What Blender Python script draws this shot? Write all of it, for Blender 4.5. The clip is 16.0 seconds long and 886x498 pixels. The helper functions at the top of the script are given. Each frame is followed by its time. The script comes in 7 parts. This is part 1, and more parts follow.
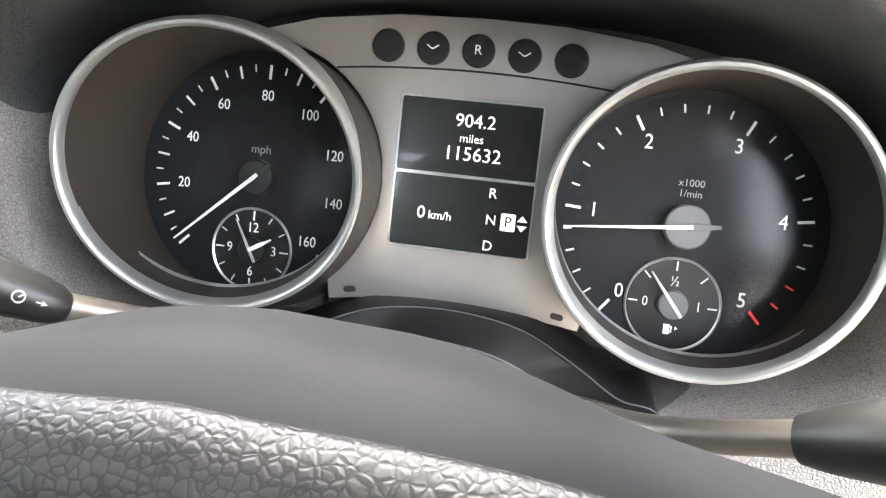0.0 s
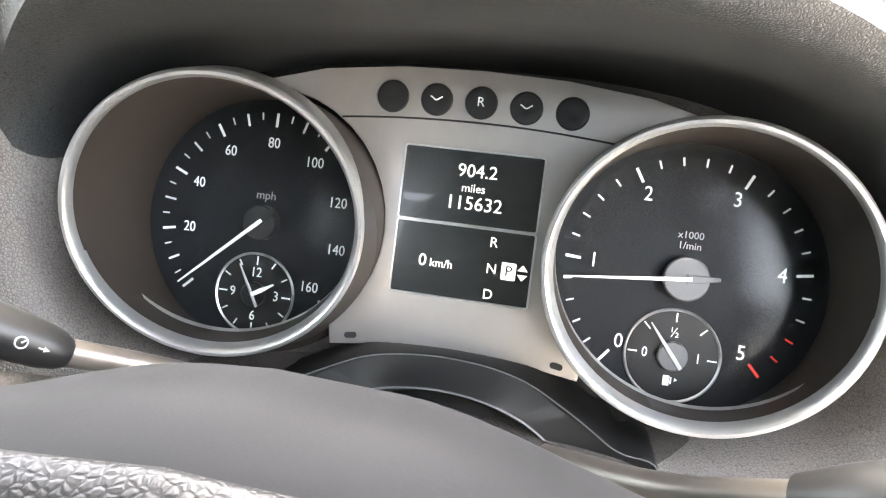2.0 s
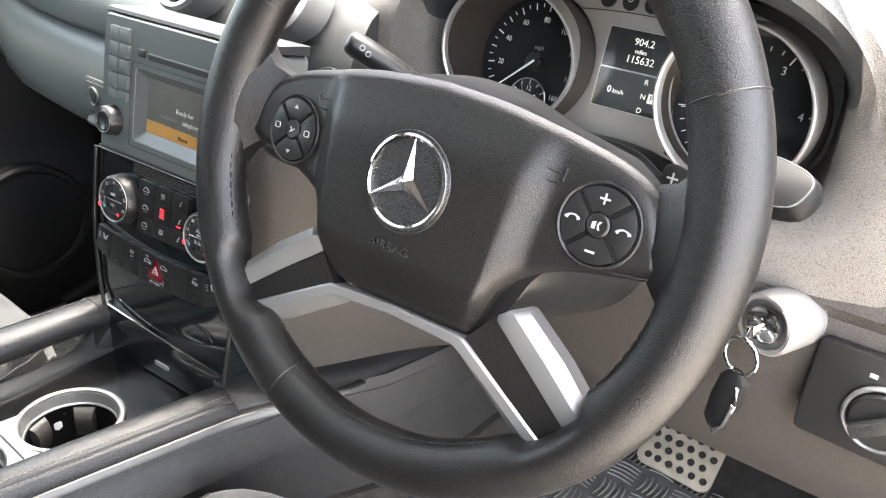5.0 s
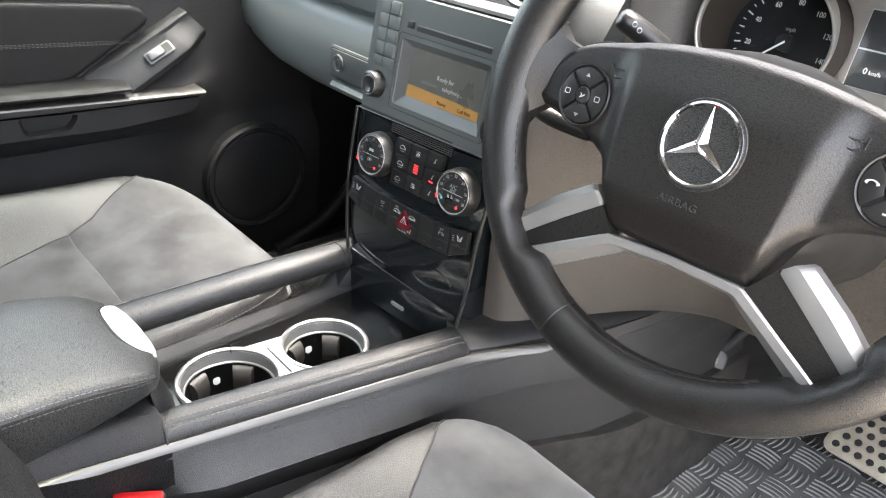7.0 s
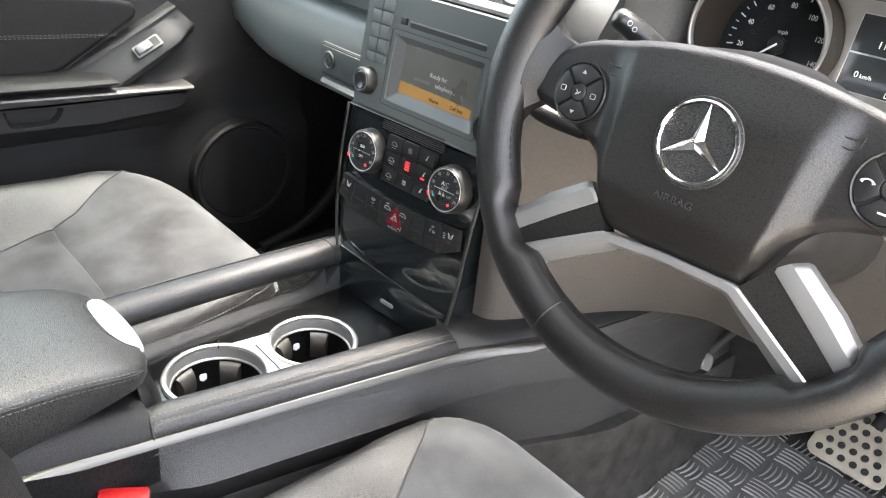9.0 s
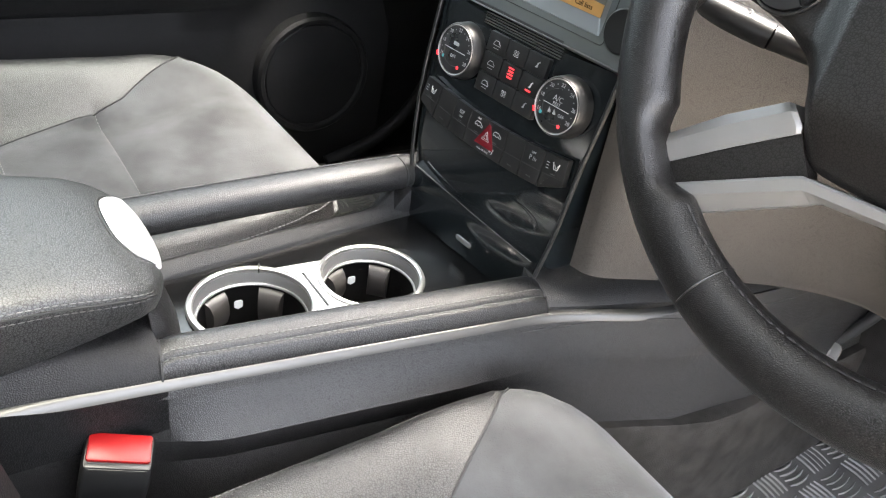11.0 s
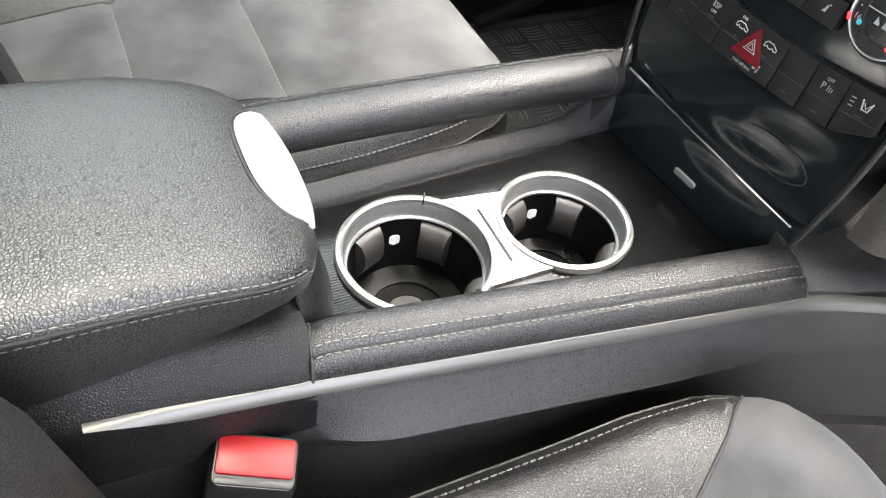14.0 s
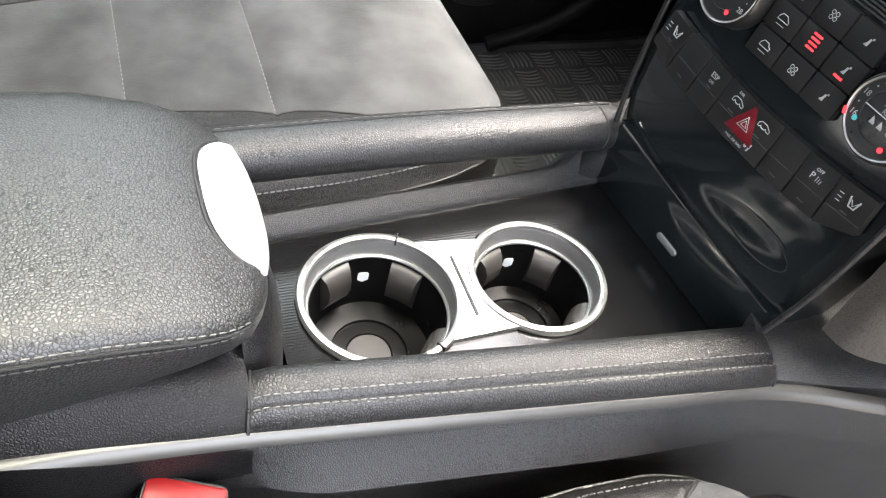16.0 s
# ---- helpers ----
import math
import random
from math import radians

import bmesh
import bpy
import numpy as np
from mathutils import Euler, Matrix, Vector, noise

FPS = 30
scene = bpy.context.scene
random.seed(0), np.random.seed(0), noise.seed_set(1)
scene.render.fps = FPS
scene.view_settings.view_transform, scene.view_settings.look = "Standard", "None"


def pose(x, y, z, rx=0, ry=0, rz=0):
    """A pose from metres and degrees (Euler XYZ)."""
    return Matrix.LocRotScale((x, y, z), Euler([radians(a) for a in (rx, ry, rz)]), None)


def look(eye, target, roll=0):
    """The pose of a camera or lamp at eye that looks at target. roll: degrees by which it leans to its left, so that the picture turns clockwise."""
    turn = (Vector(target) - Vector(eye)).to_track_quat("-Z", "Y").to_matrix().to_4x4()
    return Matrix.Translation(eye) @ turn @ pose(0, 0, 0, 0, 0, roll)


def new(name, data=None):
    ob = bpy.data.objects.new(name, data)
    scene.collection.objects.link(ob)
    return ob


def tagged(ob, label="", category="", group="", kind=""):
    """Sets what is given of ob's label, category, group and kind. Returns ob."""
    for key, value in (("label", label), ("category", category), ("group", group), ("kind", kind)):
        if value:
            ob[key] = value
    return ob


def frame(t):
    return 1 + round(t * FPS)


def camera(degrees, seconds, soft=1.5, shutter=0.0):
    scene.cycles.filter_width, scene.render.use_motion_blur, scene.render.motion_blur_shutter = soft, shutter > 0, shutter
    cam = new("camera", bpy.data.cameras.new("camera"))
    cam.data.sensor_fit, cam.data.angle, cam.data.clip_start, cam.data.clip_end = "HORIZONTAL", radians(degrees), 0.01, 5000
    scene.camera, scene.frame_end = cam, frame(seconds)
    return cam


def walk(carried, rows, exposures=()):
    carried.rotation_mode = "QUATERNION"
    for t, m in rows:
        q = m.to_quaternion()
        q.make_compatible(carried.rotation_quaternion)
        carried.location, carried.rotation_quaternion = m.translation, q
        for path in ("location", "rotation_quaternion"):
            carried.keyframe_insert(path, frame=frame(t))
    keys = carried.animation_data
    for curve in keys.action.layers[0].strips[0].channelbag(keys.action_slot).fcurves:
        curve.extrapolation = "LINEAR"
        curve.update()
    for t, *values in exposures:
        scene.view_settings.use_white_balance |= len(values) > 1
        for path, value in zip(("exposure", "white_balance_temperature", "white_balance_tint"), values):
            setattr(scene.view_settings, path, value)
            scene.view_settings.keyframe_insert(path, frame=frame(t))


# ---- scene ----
cam = camera(59.9, 16.0, soft=1.15)
METRES, EYE, TILT, LEAN, TURN = 1.15, 1.10, -17.0, -6.0, 12.0
PATH = [
    (0, (0.044, 0.033, 1.106), (-0.26, 1.904, 0.466), 4.2),
    (0.5, (0.034, 0.047, 1.109), (-0.245, 1.941, 0.531), 4.5),
    (1, (0.038, 0.04, 1.11), (-0.234, 1.942, 0.556), 4.7),
    (1.5, (0.044, 0.035, 1.111), (-0.259, 1.932, 0.552), 4.5),
    (2, (0.046, 0.032, 1.111), (-0.286, 1.927, 0.564), 4.8),
    (2.5, (0.046, 0.03, 1.113), (-0.313, 1.921, 0.569), 4.7),
    (3, (0.077, -0.009, 1.115), (-0.416, 1.84, 0.533), 4.6),
    (3.5, (0.154, -0.077, 1.107), (-0.575, 1.643, 0.394), 5.2),
    (3.7, (0.188, -0.097, 1.109), (-0.6, 1.581, 0.357), 5.2),
    (5.8, (0.263, -0.301, 1.179), (-0.964, 0.995, 0.275), 5.2),
    (6, (0.247, -0.315, 1.177), (-1.011, 0.943, 0.264), 5.1),
    (6.5, (0.222, -0.343, 1.156), (-1.06, 0.867, 0.211), 5.2),
    (7, (0.234, -0.346, 1.161), (-1.069, 0.845, 0.221), 4.7),
    (7.5, (0.237, -0.356, 1.167), (-1.075, 0.838, 0.242), 5.2),
    (8, (0.233, -0.357, 1.165), (-1.075, 0.848, 0.251), 5.5),
    (8.2, (0.232, -0.358, 1.165), (-1.071, 0.855, 0.252), 5.4),
    (10.3, (0.205, -0.316, 1.115), (-1.046, 0.896, 0.132), 7.3),
    (10.5, (0.189, -0.308, 1.108), (-1.093, 0.852, 0.101), 8.0),
    (11, (0.117, -0.28, 1.074), (-1.18, 0.78, -0.019), 10.1),
    (11.5, (0.012, -0.257, 1.037), (-1.243, 0.734, -0.164), 11.0),
    (12, (-0.042, -0.247, 1.025), (-1.259, 0.679, -0.264), 10.8),
    (12.5, (-0.069, -0.235, 1.025), (-1.262, 0.639, -0.321), 10.4),
    (13, (-0.091, -0.229, 1.026), (-1.268, 0.592, -0.366), 10.1),
    (13.5, (-0.083, -0.23, 1.028), (-1.258, 0.547, -0.392), 10.1),
    (14, (-0.058, -0.251, 1.027), (-1.23, 0.492, -0.413), 10.7),
    (14.5, (-0.037, -0.252, 1.032), (-1.207, 0.452, -0.429), 11.3),
    (15, (-0.043, -0.251, 1.038), (-1.171, 0.466, -0.45), 13.7),
    (15.5, (-0.07, -0.227, 1.043), (-1.188, 0.5, -0.447), 14.9),
    (16, (-0.08, -0.222, 1.041), (-1.252, 0.518, -0.401), 16.7),
]
walk(cam, [(t, look(eye, target, roll)) for t, eye, target, roll in PATH], [(0.0, 5.92, 6900, 9), (0.6, 6.12, 6900, 9), (2.7, 6.17, 6900, 9), (3.6, 5.33, 6900, 9), (6.0, 5.24, 6900, 9), (8.0, 5.29, 6900, 9), (11.0, 5.30, 6900, 9), (16.0, 5.28, 6900, 9)])

# ---- light ----
SUN_EL, SUN_AZ = radians(82), radians(-20)
world = bpy.data.worlds.new("sky")
scene.world = world
world.use_nodes = True
wn = world.node_tree
sky = wn.nodes.new("ShaderNodeTexSky")
sky.sky_type = "NISHITA"
sky.sun_disc = False
sky.sun_elevation, sky.sun_rotation = SUN_EL, SUN_AZ
sky.air_density, sky.dust_density, sky.ozone_density = 0.6, 4.0, 0.6
wn.nodes["Background"].inputs["Strength"].default_value = 0.15
haze = wn.nodes.new("ShaderNodeHueSaturation")
haze.inputs["Saturation"].default_value = 0.5
wn.links.new(sky.outputs[0], haze.inputs["Color"])
wn.links.new(haze.outputs[0], wn.nodes["Background"].inputs["Color"])
sun = new("sun", bpy.data.lights.new("sun", "SUN"))
sun.data.energy, sun.data.angle, sun.data.color = 1.0, radians(30), (1.0, 0.96, 0.91)
sun.matrix_world = look(Vector((math.sin(SUN_AZ) * math.cos(SUN_EL), math.cos(SUN_AZ) * math.cos(SUN_EL), math.sin(SUN_EL))) * 6, (0, 0, 0))


# ---- materials ----
def mat(name, color, rough=0.5, metal=0.0, var=0.12, vscale=30.0, grain="noise", gscale=900.0, gstr=0.15, gdist=0.0004,
        spec=0.5, coat=0.0, sheen=0.0, rvar=0.1, emit=None, cavity=0.5):
    """A procedural surface: two scales of tone, roughness that wanders, and a fine relief."""
    m = bpy.data.materials.new(name)
    m.use_nodes = True
    n, l = m.node_tree.nodes, m.node_tree.links
    b = n["Principled BSDF"]
    co = n.new("ShaderNodeTexCoord")
    big = n.new("ShaderNodeTexNoise")
    big.inputs["Scale"].default_value, big.inputs["Detail"].default_value = vscale, 5
    l.new(co.outputs["Object"], big.inputs["Vector"])
    ramp = n.new("ShaderNodeValToRGB")
    lo = [c * (1 - var) for c in color]
    hi = [min(1, c * (1 + var)) for c in color]
    ramp.color_ramp.elements[0].position, ramp.color_ramp.elements[1].position = 0.3, 0.7
    ramp.color_ramp.elements[0].color, ramp.color_ramp.elements[1].color = (*lo, 1), (*hi, 1)
    l.new(big.outputs["Fac"], ramp.inputs["Fac"])
    l.new(ramp.outputs["Color"], b.inputs["Base Color"])
    mr = n.new("ShaderNodeMapRange")
    mr.inputs["To Min"].default_value, mr.inputs["To Max"].default_value = max(0.02, rough - rvar), min(1, rough + rvar)
    l.new(big.outputs["Fac"], mr.inputs["Value"])
    l.new(mr.outputs["Result"], b.inputs["Roughness"])
    b.inputs["Metallic"].default_value = metal
    b.inputs["Specular IOR Level"].default_value = spec
    b.inputs["Coat Weight"].default_value = coat
    b.inputs["Sheen Weight"].default_value = sheen
    b.inputs["Sheen Roughness"].default_value = 0.4
    if emit:
        b.inputs["Emission Color"].default_value, b.inputs["Emission Strength"].default_value = (*emit[0], 1), emit[1]
    if gstr > 0:
        bump = n.new("ShaderNodeBump")
        bump.inputs["Strength"].default_value, bump.inputs["Distance"].default_value = gstr, gdist
        if grain == "leather":
            warp = n.new("ShaderNodeTexNoise")
            warp.inputs["Scale"].default_value = gscale * 0.6
            l.new(co.outputs["Object"], warp.inputs["Vector"])
            mixv = n.new("ShaderNodeVectorMath")
            mixv.operation = "MULTIPLY_ADD"
            l.new(warp.outputs["Color"], mixv.inputs[0])
            mixv.inputs[1].default_value = (0.8 / gscale,) * 3
            l.new(co.outputs["Object"], mixv.inputs[2])
            g = n.new("ShaderNodeTexVoronoi")
            g.feature = "DISTANCE_TO_EDGE"
            l.new(mixv.outputs[0], g.inputs["Vector"])
            crease = n.new("ShaderNodeMapRange")
            crease.interpolation_type = "SMOOTHSTEP"
            crease.inputs["From Max"].default_value = 0.34
            l.new(g.outputs["Distance"], crease.inputs["Value"])
            out = crease.outputs["Result"]
            # creases darkened in colour and specular, standing in for the shade between grain cells
            crease_dark = n.new("ShaderNodeMix")
            crease_dark.data_type, crease_dark.blend_type = "RGBA", "MULTIPLY"
            crease_dark.inputs["Factor"].default_value = 1.0
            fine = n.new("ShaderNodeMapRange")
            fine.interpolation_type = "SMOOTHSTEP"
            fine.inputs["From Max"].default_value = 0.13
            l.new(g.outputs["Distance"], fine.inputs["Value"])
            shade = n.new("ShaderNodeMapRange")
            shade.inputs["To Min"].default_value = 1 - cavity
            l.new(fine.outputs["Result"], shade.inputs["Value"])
            l.new(ramp.outputs["Color"], crease_dark.inputs["A"])
            l.new(shade.outputs["Result"], crease_dark.inputs["B"])
            l.new(crease_dark.outputs["Result"], b.inputs["Base Color"])
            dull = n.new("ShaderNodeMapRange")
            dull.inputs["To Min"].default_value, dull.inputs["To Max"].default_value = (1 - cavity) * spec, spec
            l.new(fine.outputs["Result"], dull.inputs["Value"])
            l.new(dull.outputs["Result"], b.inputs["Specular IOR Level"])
        else:
            g = n.new("ShaderNodeTexNoise")
            g.inputs["Detail"].default_value = 3
            l.new(co.outputs["Object"], g.inputs["Vector"])
            out = g.outputs["Fac"]
        g.inputs["Scale"].default_value = gscale
        l.new(out, bump.inputs["Height"])
        l.new(bump.outputs["Normal"], b.inputs["Normal"])
    return m


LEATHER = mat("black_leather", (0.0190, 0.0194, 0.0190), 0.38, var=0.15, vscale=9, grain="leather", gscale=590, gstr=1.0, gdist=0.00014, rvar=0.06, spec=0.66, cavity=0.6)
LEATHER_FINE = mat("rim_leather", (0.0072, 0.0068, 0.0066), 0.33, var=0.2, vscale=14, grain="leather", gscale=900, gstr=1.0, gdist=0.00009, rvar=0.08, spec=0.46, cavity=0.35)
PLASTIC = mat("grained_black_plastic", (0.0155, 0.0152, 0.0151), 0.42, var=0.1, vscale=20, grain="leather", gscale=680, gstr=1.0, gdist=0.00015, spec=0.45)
SMOOTH_PLASTIC = mat("smooth_black_plastic", (0.0095, 0.0095, 0.0095), 0.36, var=0.12, vscale=25, gscale=1500, gstr=0.06, spec=0.35)
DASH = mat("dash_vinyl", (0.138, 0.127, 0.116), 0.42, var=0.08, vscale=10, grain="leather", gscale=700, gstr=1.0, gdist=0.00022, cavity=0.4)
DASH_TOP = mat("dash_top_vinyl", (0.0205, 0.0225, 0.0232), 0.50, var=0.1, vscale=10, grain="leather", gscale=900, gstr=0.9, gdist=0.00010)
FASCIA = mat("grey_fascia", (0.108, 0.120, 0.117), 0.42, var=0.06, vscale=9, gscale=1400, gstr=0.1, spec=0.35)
# Darker copy of the grained plastic, with shade round the armrest put into its colour.
BASE_SHADED = mat("console_plastic_shaded", (0.0072, 0.0072, 0.0075), 0.46, var=0.1, vscale=20, grain="leather", gscale=640, gstr=1.0, gdist=0.00016, spec=0.26)
# Paler copy of the same plastic, with light from the open door coloured in.
SIDE_LIT = mat("console_plastic_lit", (0.027, 0.0262, 0.0255), 0.42, var=0.1, vscale=20, grain="leather", gscale=720, gstr=1.0, gdist=0.00015, spec=0.5)
RADIO = mat("dark_grey_radio_face", (0.072, 0.080, 0.078), 0.36, var=0.06, vscale=9, gscale=1400, gstr=0.1, spec=0.35)
ALCANTARA = mat("grey_suede", (0.0420, 0.0432, 0.0440), 0.92, var=0.45, vscale=17, gscale=700, gstr=0.6, gdist=0.0006, spec=0.2, sheen=0.16, rvar=0.05)
ALUMINIUM = mat("satin_aluminium", (0.62, 0.62, 0.61), 0.32, metal=0.9, var=0.04, vscale=60, gscale=1800, gstr=0.05)
PANEL_SILVER = mat("brushed_cluster_panel", (0.35, 0.335, 0.315), 0.42, metal=0.7, var=0.06, vscale=30, gscale=1800, gstr=0.06)
SILVER_PAINT = mat("silver_paint", (0.23, 0.228, 0.224), 0.40, metal=0.6, var=0.05, vscale=40, gscale=1500, gstr=0.05)
CHROME = mat("chrome", (0.80, 0.80, 0.80), 0.10, metal=1.0, var=0.03, gstr=0.0, rvar=0.05)
GLOSS = mat("piano_black", (0.0062, 0.0080, 0.0088), 0.12, var=0.2, vscale=15, gscale=200, gstr=0.01, spec=0.5, coat=0.2, rvar=0.05)
DIAL = mat("dial_face", (0.0085, 0.0095, 0.0105), 0.62, var=0.15, vscale=20, gstr=0.0, spec=0.14)
TUBE = mat("dial_tube_wall", (0.022, 0.0180, 0.0145), 0.45, var=0.1, vscale=25, gscale=1500, gstr=0.05, spec=0.4)
HUB = mat("grey_hub", (0.075, 0.078, 0.080), 0.45, var=0.08, vscale=40, gscale=1500, gstr=0.04)
WHITE = mat("white_print", (0.62, 0.64, 0.64), 0.6, var=0.05, gstr=0.0, emit=((0.9, 0.95, 0.95), 0.004))
GREY_PRINT = mat("grey_print", (0.36, 0.36, 0.36), 0.6, var=0.05, gstr=0.0)
DISPLAY_INK = mat("display_text", (0.7, 0.7, 0.66), 0.6, var=0.03, gstr=0.0, emit=((0.95, 0.95, 0.85), 0.022))
RED_PRINT = mat("red_print", (0.62, 0.035, 0.02), 0.5, var=0.05, gstr=0.0, emit=((0.9, 0.05, 0.02), 0.008))
RED_LIGHT = mat("red_indicator", (0.7, 0.02, 0.03), 0.5, var=0.05, gstr=0.0, emit=((1.0, 0.04, 0.05), 0.055))
RED_PLASTIC = mat("red_buckle_button", (0.21, 0.003, 0.004), 0.36, var=0.08, vscale=40, gscale=900, gstr=0.04, spec=0.3)
RED_GLASS = mat("red_hazard_button", (0.10, 0.006, 0.010), 0.22, var=0.1, vscale=60, gstr=0.0)
BLUE_DOT = mat("blue_dot", (0.05, 0.4, 0.42), 0.5, var=0.05, gstr=0.0)
CARPET = mat("dark_carpet", (0.036, 0.033, 0.030), 0.97, var=0.35, vscale=35, gscale=900, gstr=0.9, gdist=0.002, spec=0.1)
RUBBER = mat("rubber_mat", (0.088, 0.086, 0.082), 0.62, var=0.25, vscale=18, gscale=700, gstr=0.2)
RUBBER_WORN = mat("rubber_mat_tread", (0.165, 0.160, 0.152), 0.50, var=0.3, vscale=22, gscale=700, gstr=0.2)
STEEL = mat("pedal_steel", (0.50, 0.44, 0.35), 0.42, metal=0.5, var=0.15, vscale=50, gscale=600, gstr=0.1)
SEAT_THREAD = mat("pale_thread", (0.105, 0.105, 0.108), 0.8, var=0.1, gstr=0.0)
THREAD = mat("grey_thread", (0.125, 0.122, 0.118), 0.8, var=0.1, gstr=0.0)
LINING = mat("roof_lining", (0.06, 0.059, 0.058), 0.95, var=0.05, vscale=20, gstr=0.0)
# Unseen ground, kept pale and warm to bounce light into the cabin.
GROUND_BOUNCE = mat("bounce_ground", (0.38, 0.345, 0.30), 0.9, var=0.25, vscale=2, gscale=90, gstr=0.6, gdist=0.004)
# For the unseen wall that blocks sky light from ahead.
LIGHT_BLOCK = mat("light_block_dark", (0.055, 0.055, 0.048), 0.9, var=0.4, vscale=3, gscale=60, gstr=0.6, gdist=0.006)
MATTE = mat("matt_black", (0.012, 0.012, 0.012), 0.75, var=0.2, vscale=20, gscale=900, gstr=0.1)
CUP = mat("cup_holder_plastic", (0.0035, 0.0035, 0.0035), 0.30, var=0.15, vscale=40, gscale=900, gstr=0.04, spec=0.22)
CUP_PAD = mat("cup_holder_pad", (0.026, 0.024, 0.022), 0.42, var=0.12, vscale=40, gscale=900, gstr=0.05)
SCREEN = mat("dark_screen", (0.012, 0.014, 0.014), 0.22, var=0.1, vscale=12, gstr=0.0, coat=0.2)
KNURL = mat("knurled_dark", (0.010, 0.010, 0.010), 0.40, metal=0.0, var=0.05, gstr=0.0)
NAV_GREY = mat("lit_display_grey", (0.045, 0.047, 0.044), 0.3, var=0.3, vscale=18, gstr=0.0, emit=((0.55, 0.55, 0.50), 0.002))
NAV_AMBER = mat("lit_display_amber", (0.18, 0.095, 0.03), 0.3, var=0.12, vscale=30, gstr=0.0, emit=((0.85, 0.50, 0.16), 0.005))
BEZEL = mat("grey_display_bezel", (0.080, 0.085, 0.085), 0.35, metal=0.2, var=0.05, vscale=30, gscale=1500, gstr=0.04)
SIDE_TRIM = mat("dark_silver_trim", (0.080, 0.079, 0.076), 0.42, metal=0.75, var=0.05, vscale=40, gstr=0.0, rvar=0.03)
ICON = mat("key_print", (0.27, 0.275, 0.275), 0.6, var=0.05, gstr=0.0)
DOOR = mat("black_door_panel", (0.0150, 0.0149, 0.0150), 0.46, var=0.1, vscale=20, grain="leather", gscale=900, gstr=0.5, gdist=0.0003, spec=0.24)
DOOR_LEATHER = mat("door_leather", (0.0100, 0.0098, 0.0098), 0.44, var=0.12, vscale=9, grain="leather", gscale=760, gstr=0.5, gdist=0.0003, spec=0.22)
# Dash vinyl again, darkened so that its colour holds the shade below the dash.
KNEE_SHADED = mat("dash_vinyl_shaded", (0.047, 0.0425, 0.038), 0.46, var=0.08, vscale=10, grain="leather", gscale=800, gstr=0.9, gdist=0.00010, spec=0.35)
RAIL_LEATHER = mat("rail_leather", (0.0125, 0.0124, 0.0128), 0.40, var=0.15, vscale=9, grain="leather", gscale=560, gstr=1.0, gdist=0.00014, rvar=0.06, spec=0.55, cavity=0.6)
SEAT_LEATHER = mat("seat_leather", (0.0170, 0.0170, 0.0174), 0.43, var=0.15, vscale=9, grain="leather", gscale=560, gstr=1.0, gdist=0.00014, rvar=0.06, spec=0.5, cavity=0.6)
LATCH_SILVER = mat("latch_silver", (0.55, 0.55, 0.545), 0.36, metal=0.5, var=0.03, vscale=40, gscale=1500, gstr=0.04)
DOOR_TRIM = mat("dark_door_trim", (0.085, 0.083, 0.080), 0.34, metal=0.6, var=0.05, vscale=40, gstr=0.0, rvar=0.03)
DOOR_TRIM_SOFT = mat("grey_door_plastic", (0.020, 0.021, 0.021), 0.48, var=0.1, vscale=20, grain="leather", gscale=900, gstr=0.4, gdist=0.0003, spec=0.3)
STEM = mat("stalk_stem_metal", (0.16, 0.14, 0.12), 0.38, metal=0.6, var=0.1, vscale=60, gscale=1500, gstr=0.05)
HUB_BACK = mat("hub_back_vinyl", (0.0065, 0.0068, 0.0076), 0.55, var=0.15, vscale=30, gscale=1300, gstr=0.3, gdist=0.0001, spec=0.12)
SELECTOR = mat("selector_face", (0.0050, 0.0050, 0.0052), 0.50, var=0.1, vscale=40, gscale=900, gstr=0.05, spec=0.15)
DIM = mat("faint_key_mark", (0.035, 0.036, 0.036), 0.5, var=0.05, gstr=0.0)
KNOB_FACE = mat("dark_grey_dial", (0.016, 0.017, 0.0175), 0.30, var=0.1, vscale=40, gstr=0.0)
COVER = mat("airbag_cover_vinyl", (0.0090, 0.0082, 0.0077), 0.40, var=0.12, vscale=12, grain="leather", gscale=620, gstr=1.0, gdist=0.00006, rvar=0.06, spec=0.40, cavity=0.32)
WEAVE = mat("textured_trim", (0.0048, 0.0048, 0.0050), 0.18, var=0.1, vscale=30, gstr=0.0, spec=0.4, rvar=0.03)


def weave(m, scale):
    """A fine regular grid of pips, as on the tray round the cup holders."""
    n, l = m.node_tree.nodes, m.node_tree.links
    co = n.new("ShaderNodeTexCoord")
    v = n.new("ShaderNodeTexVoronoi")
    v.inputs["Randomness"].default_value = 0.0
    v.inputs["Scale"].default_value = scale
    l.new(co.outputs["Object"], v.inputs["Vector"])
    b = n.new("ShaderNodeBump")
    b.inputs["Strength"].default_value, b.inputs["Distance"].default_value = 0.3, 0.0003
    l.new(v.outputs["Distance"], b.inputs["Height"])
    l.new(b.outputs["Normal"], n["Principled BSDF"].inputs["Normal"])


weave(WEAVE, 480)

GLASS = bpy.data.materials.new("gauge_glass")
GLASS.use_nodes = True
_n, _l = GLASS.node_tree.nodes, GLASS.node_tree.links
_n.clear()
_o, _t, _g, _m, _f = (_n.new("ShaderNode" + k) for k in ("OutputMaterial", "BsdfTransparent", "BsdfGlossy", "MixShader", "Value"))
_g.inputs["Roughness"].default_value = 0.16
_f.outputs[0].default_value = 0.016
_l.new(_f.outputs[0], _m.inputs[0])
_l.new(_t.outputs[0], _m.inputs[1])
_l.new(_g.outputs[0], _m.inputs[2])
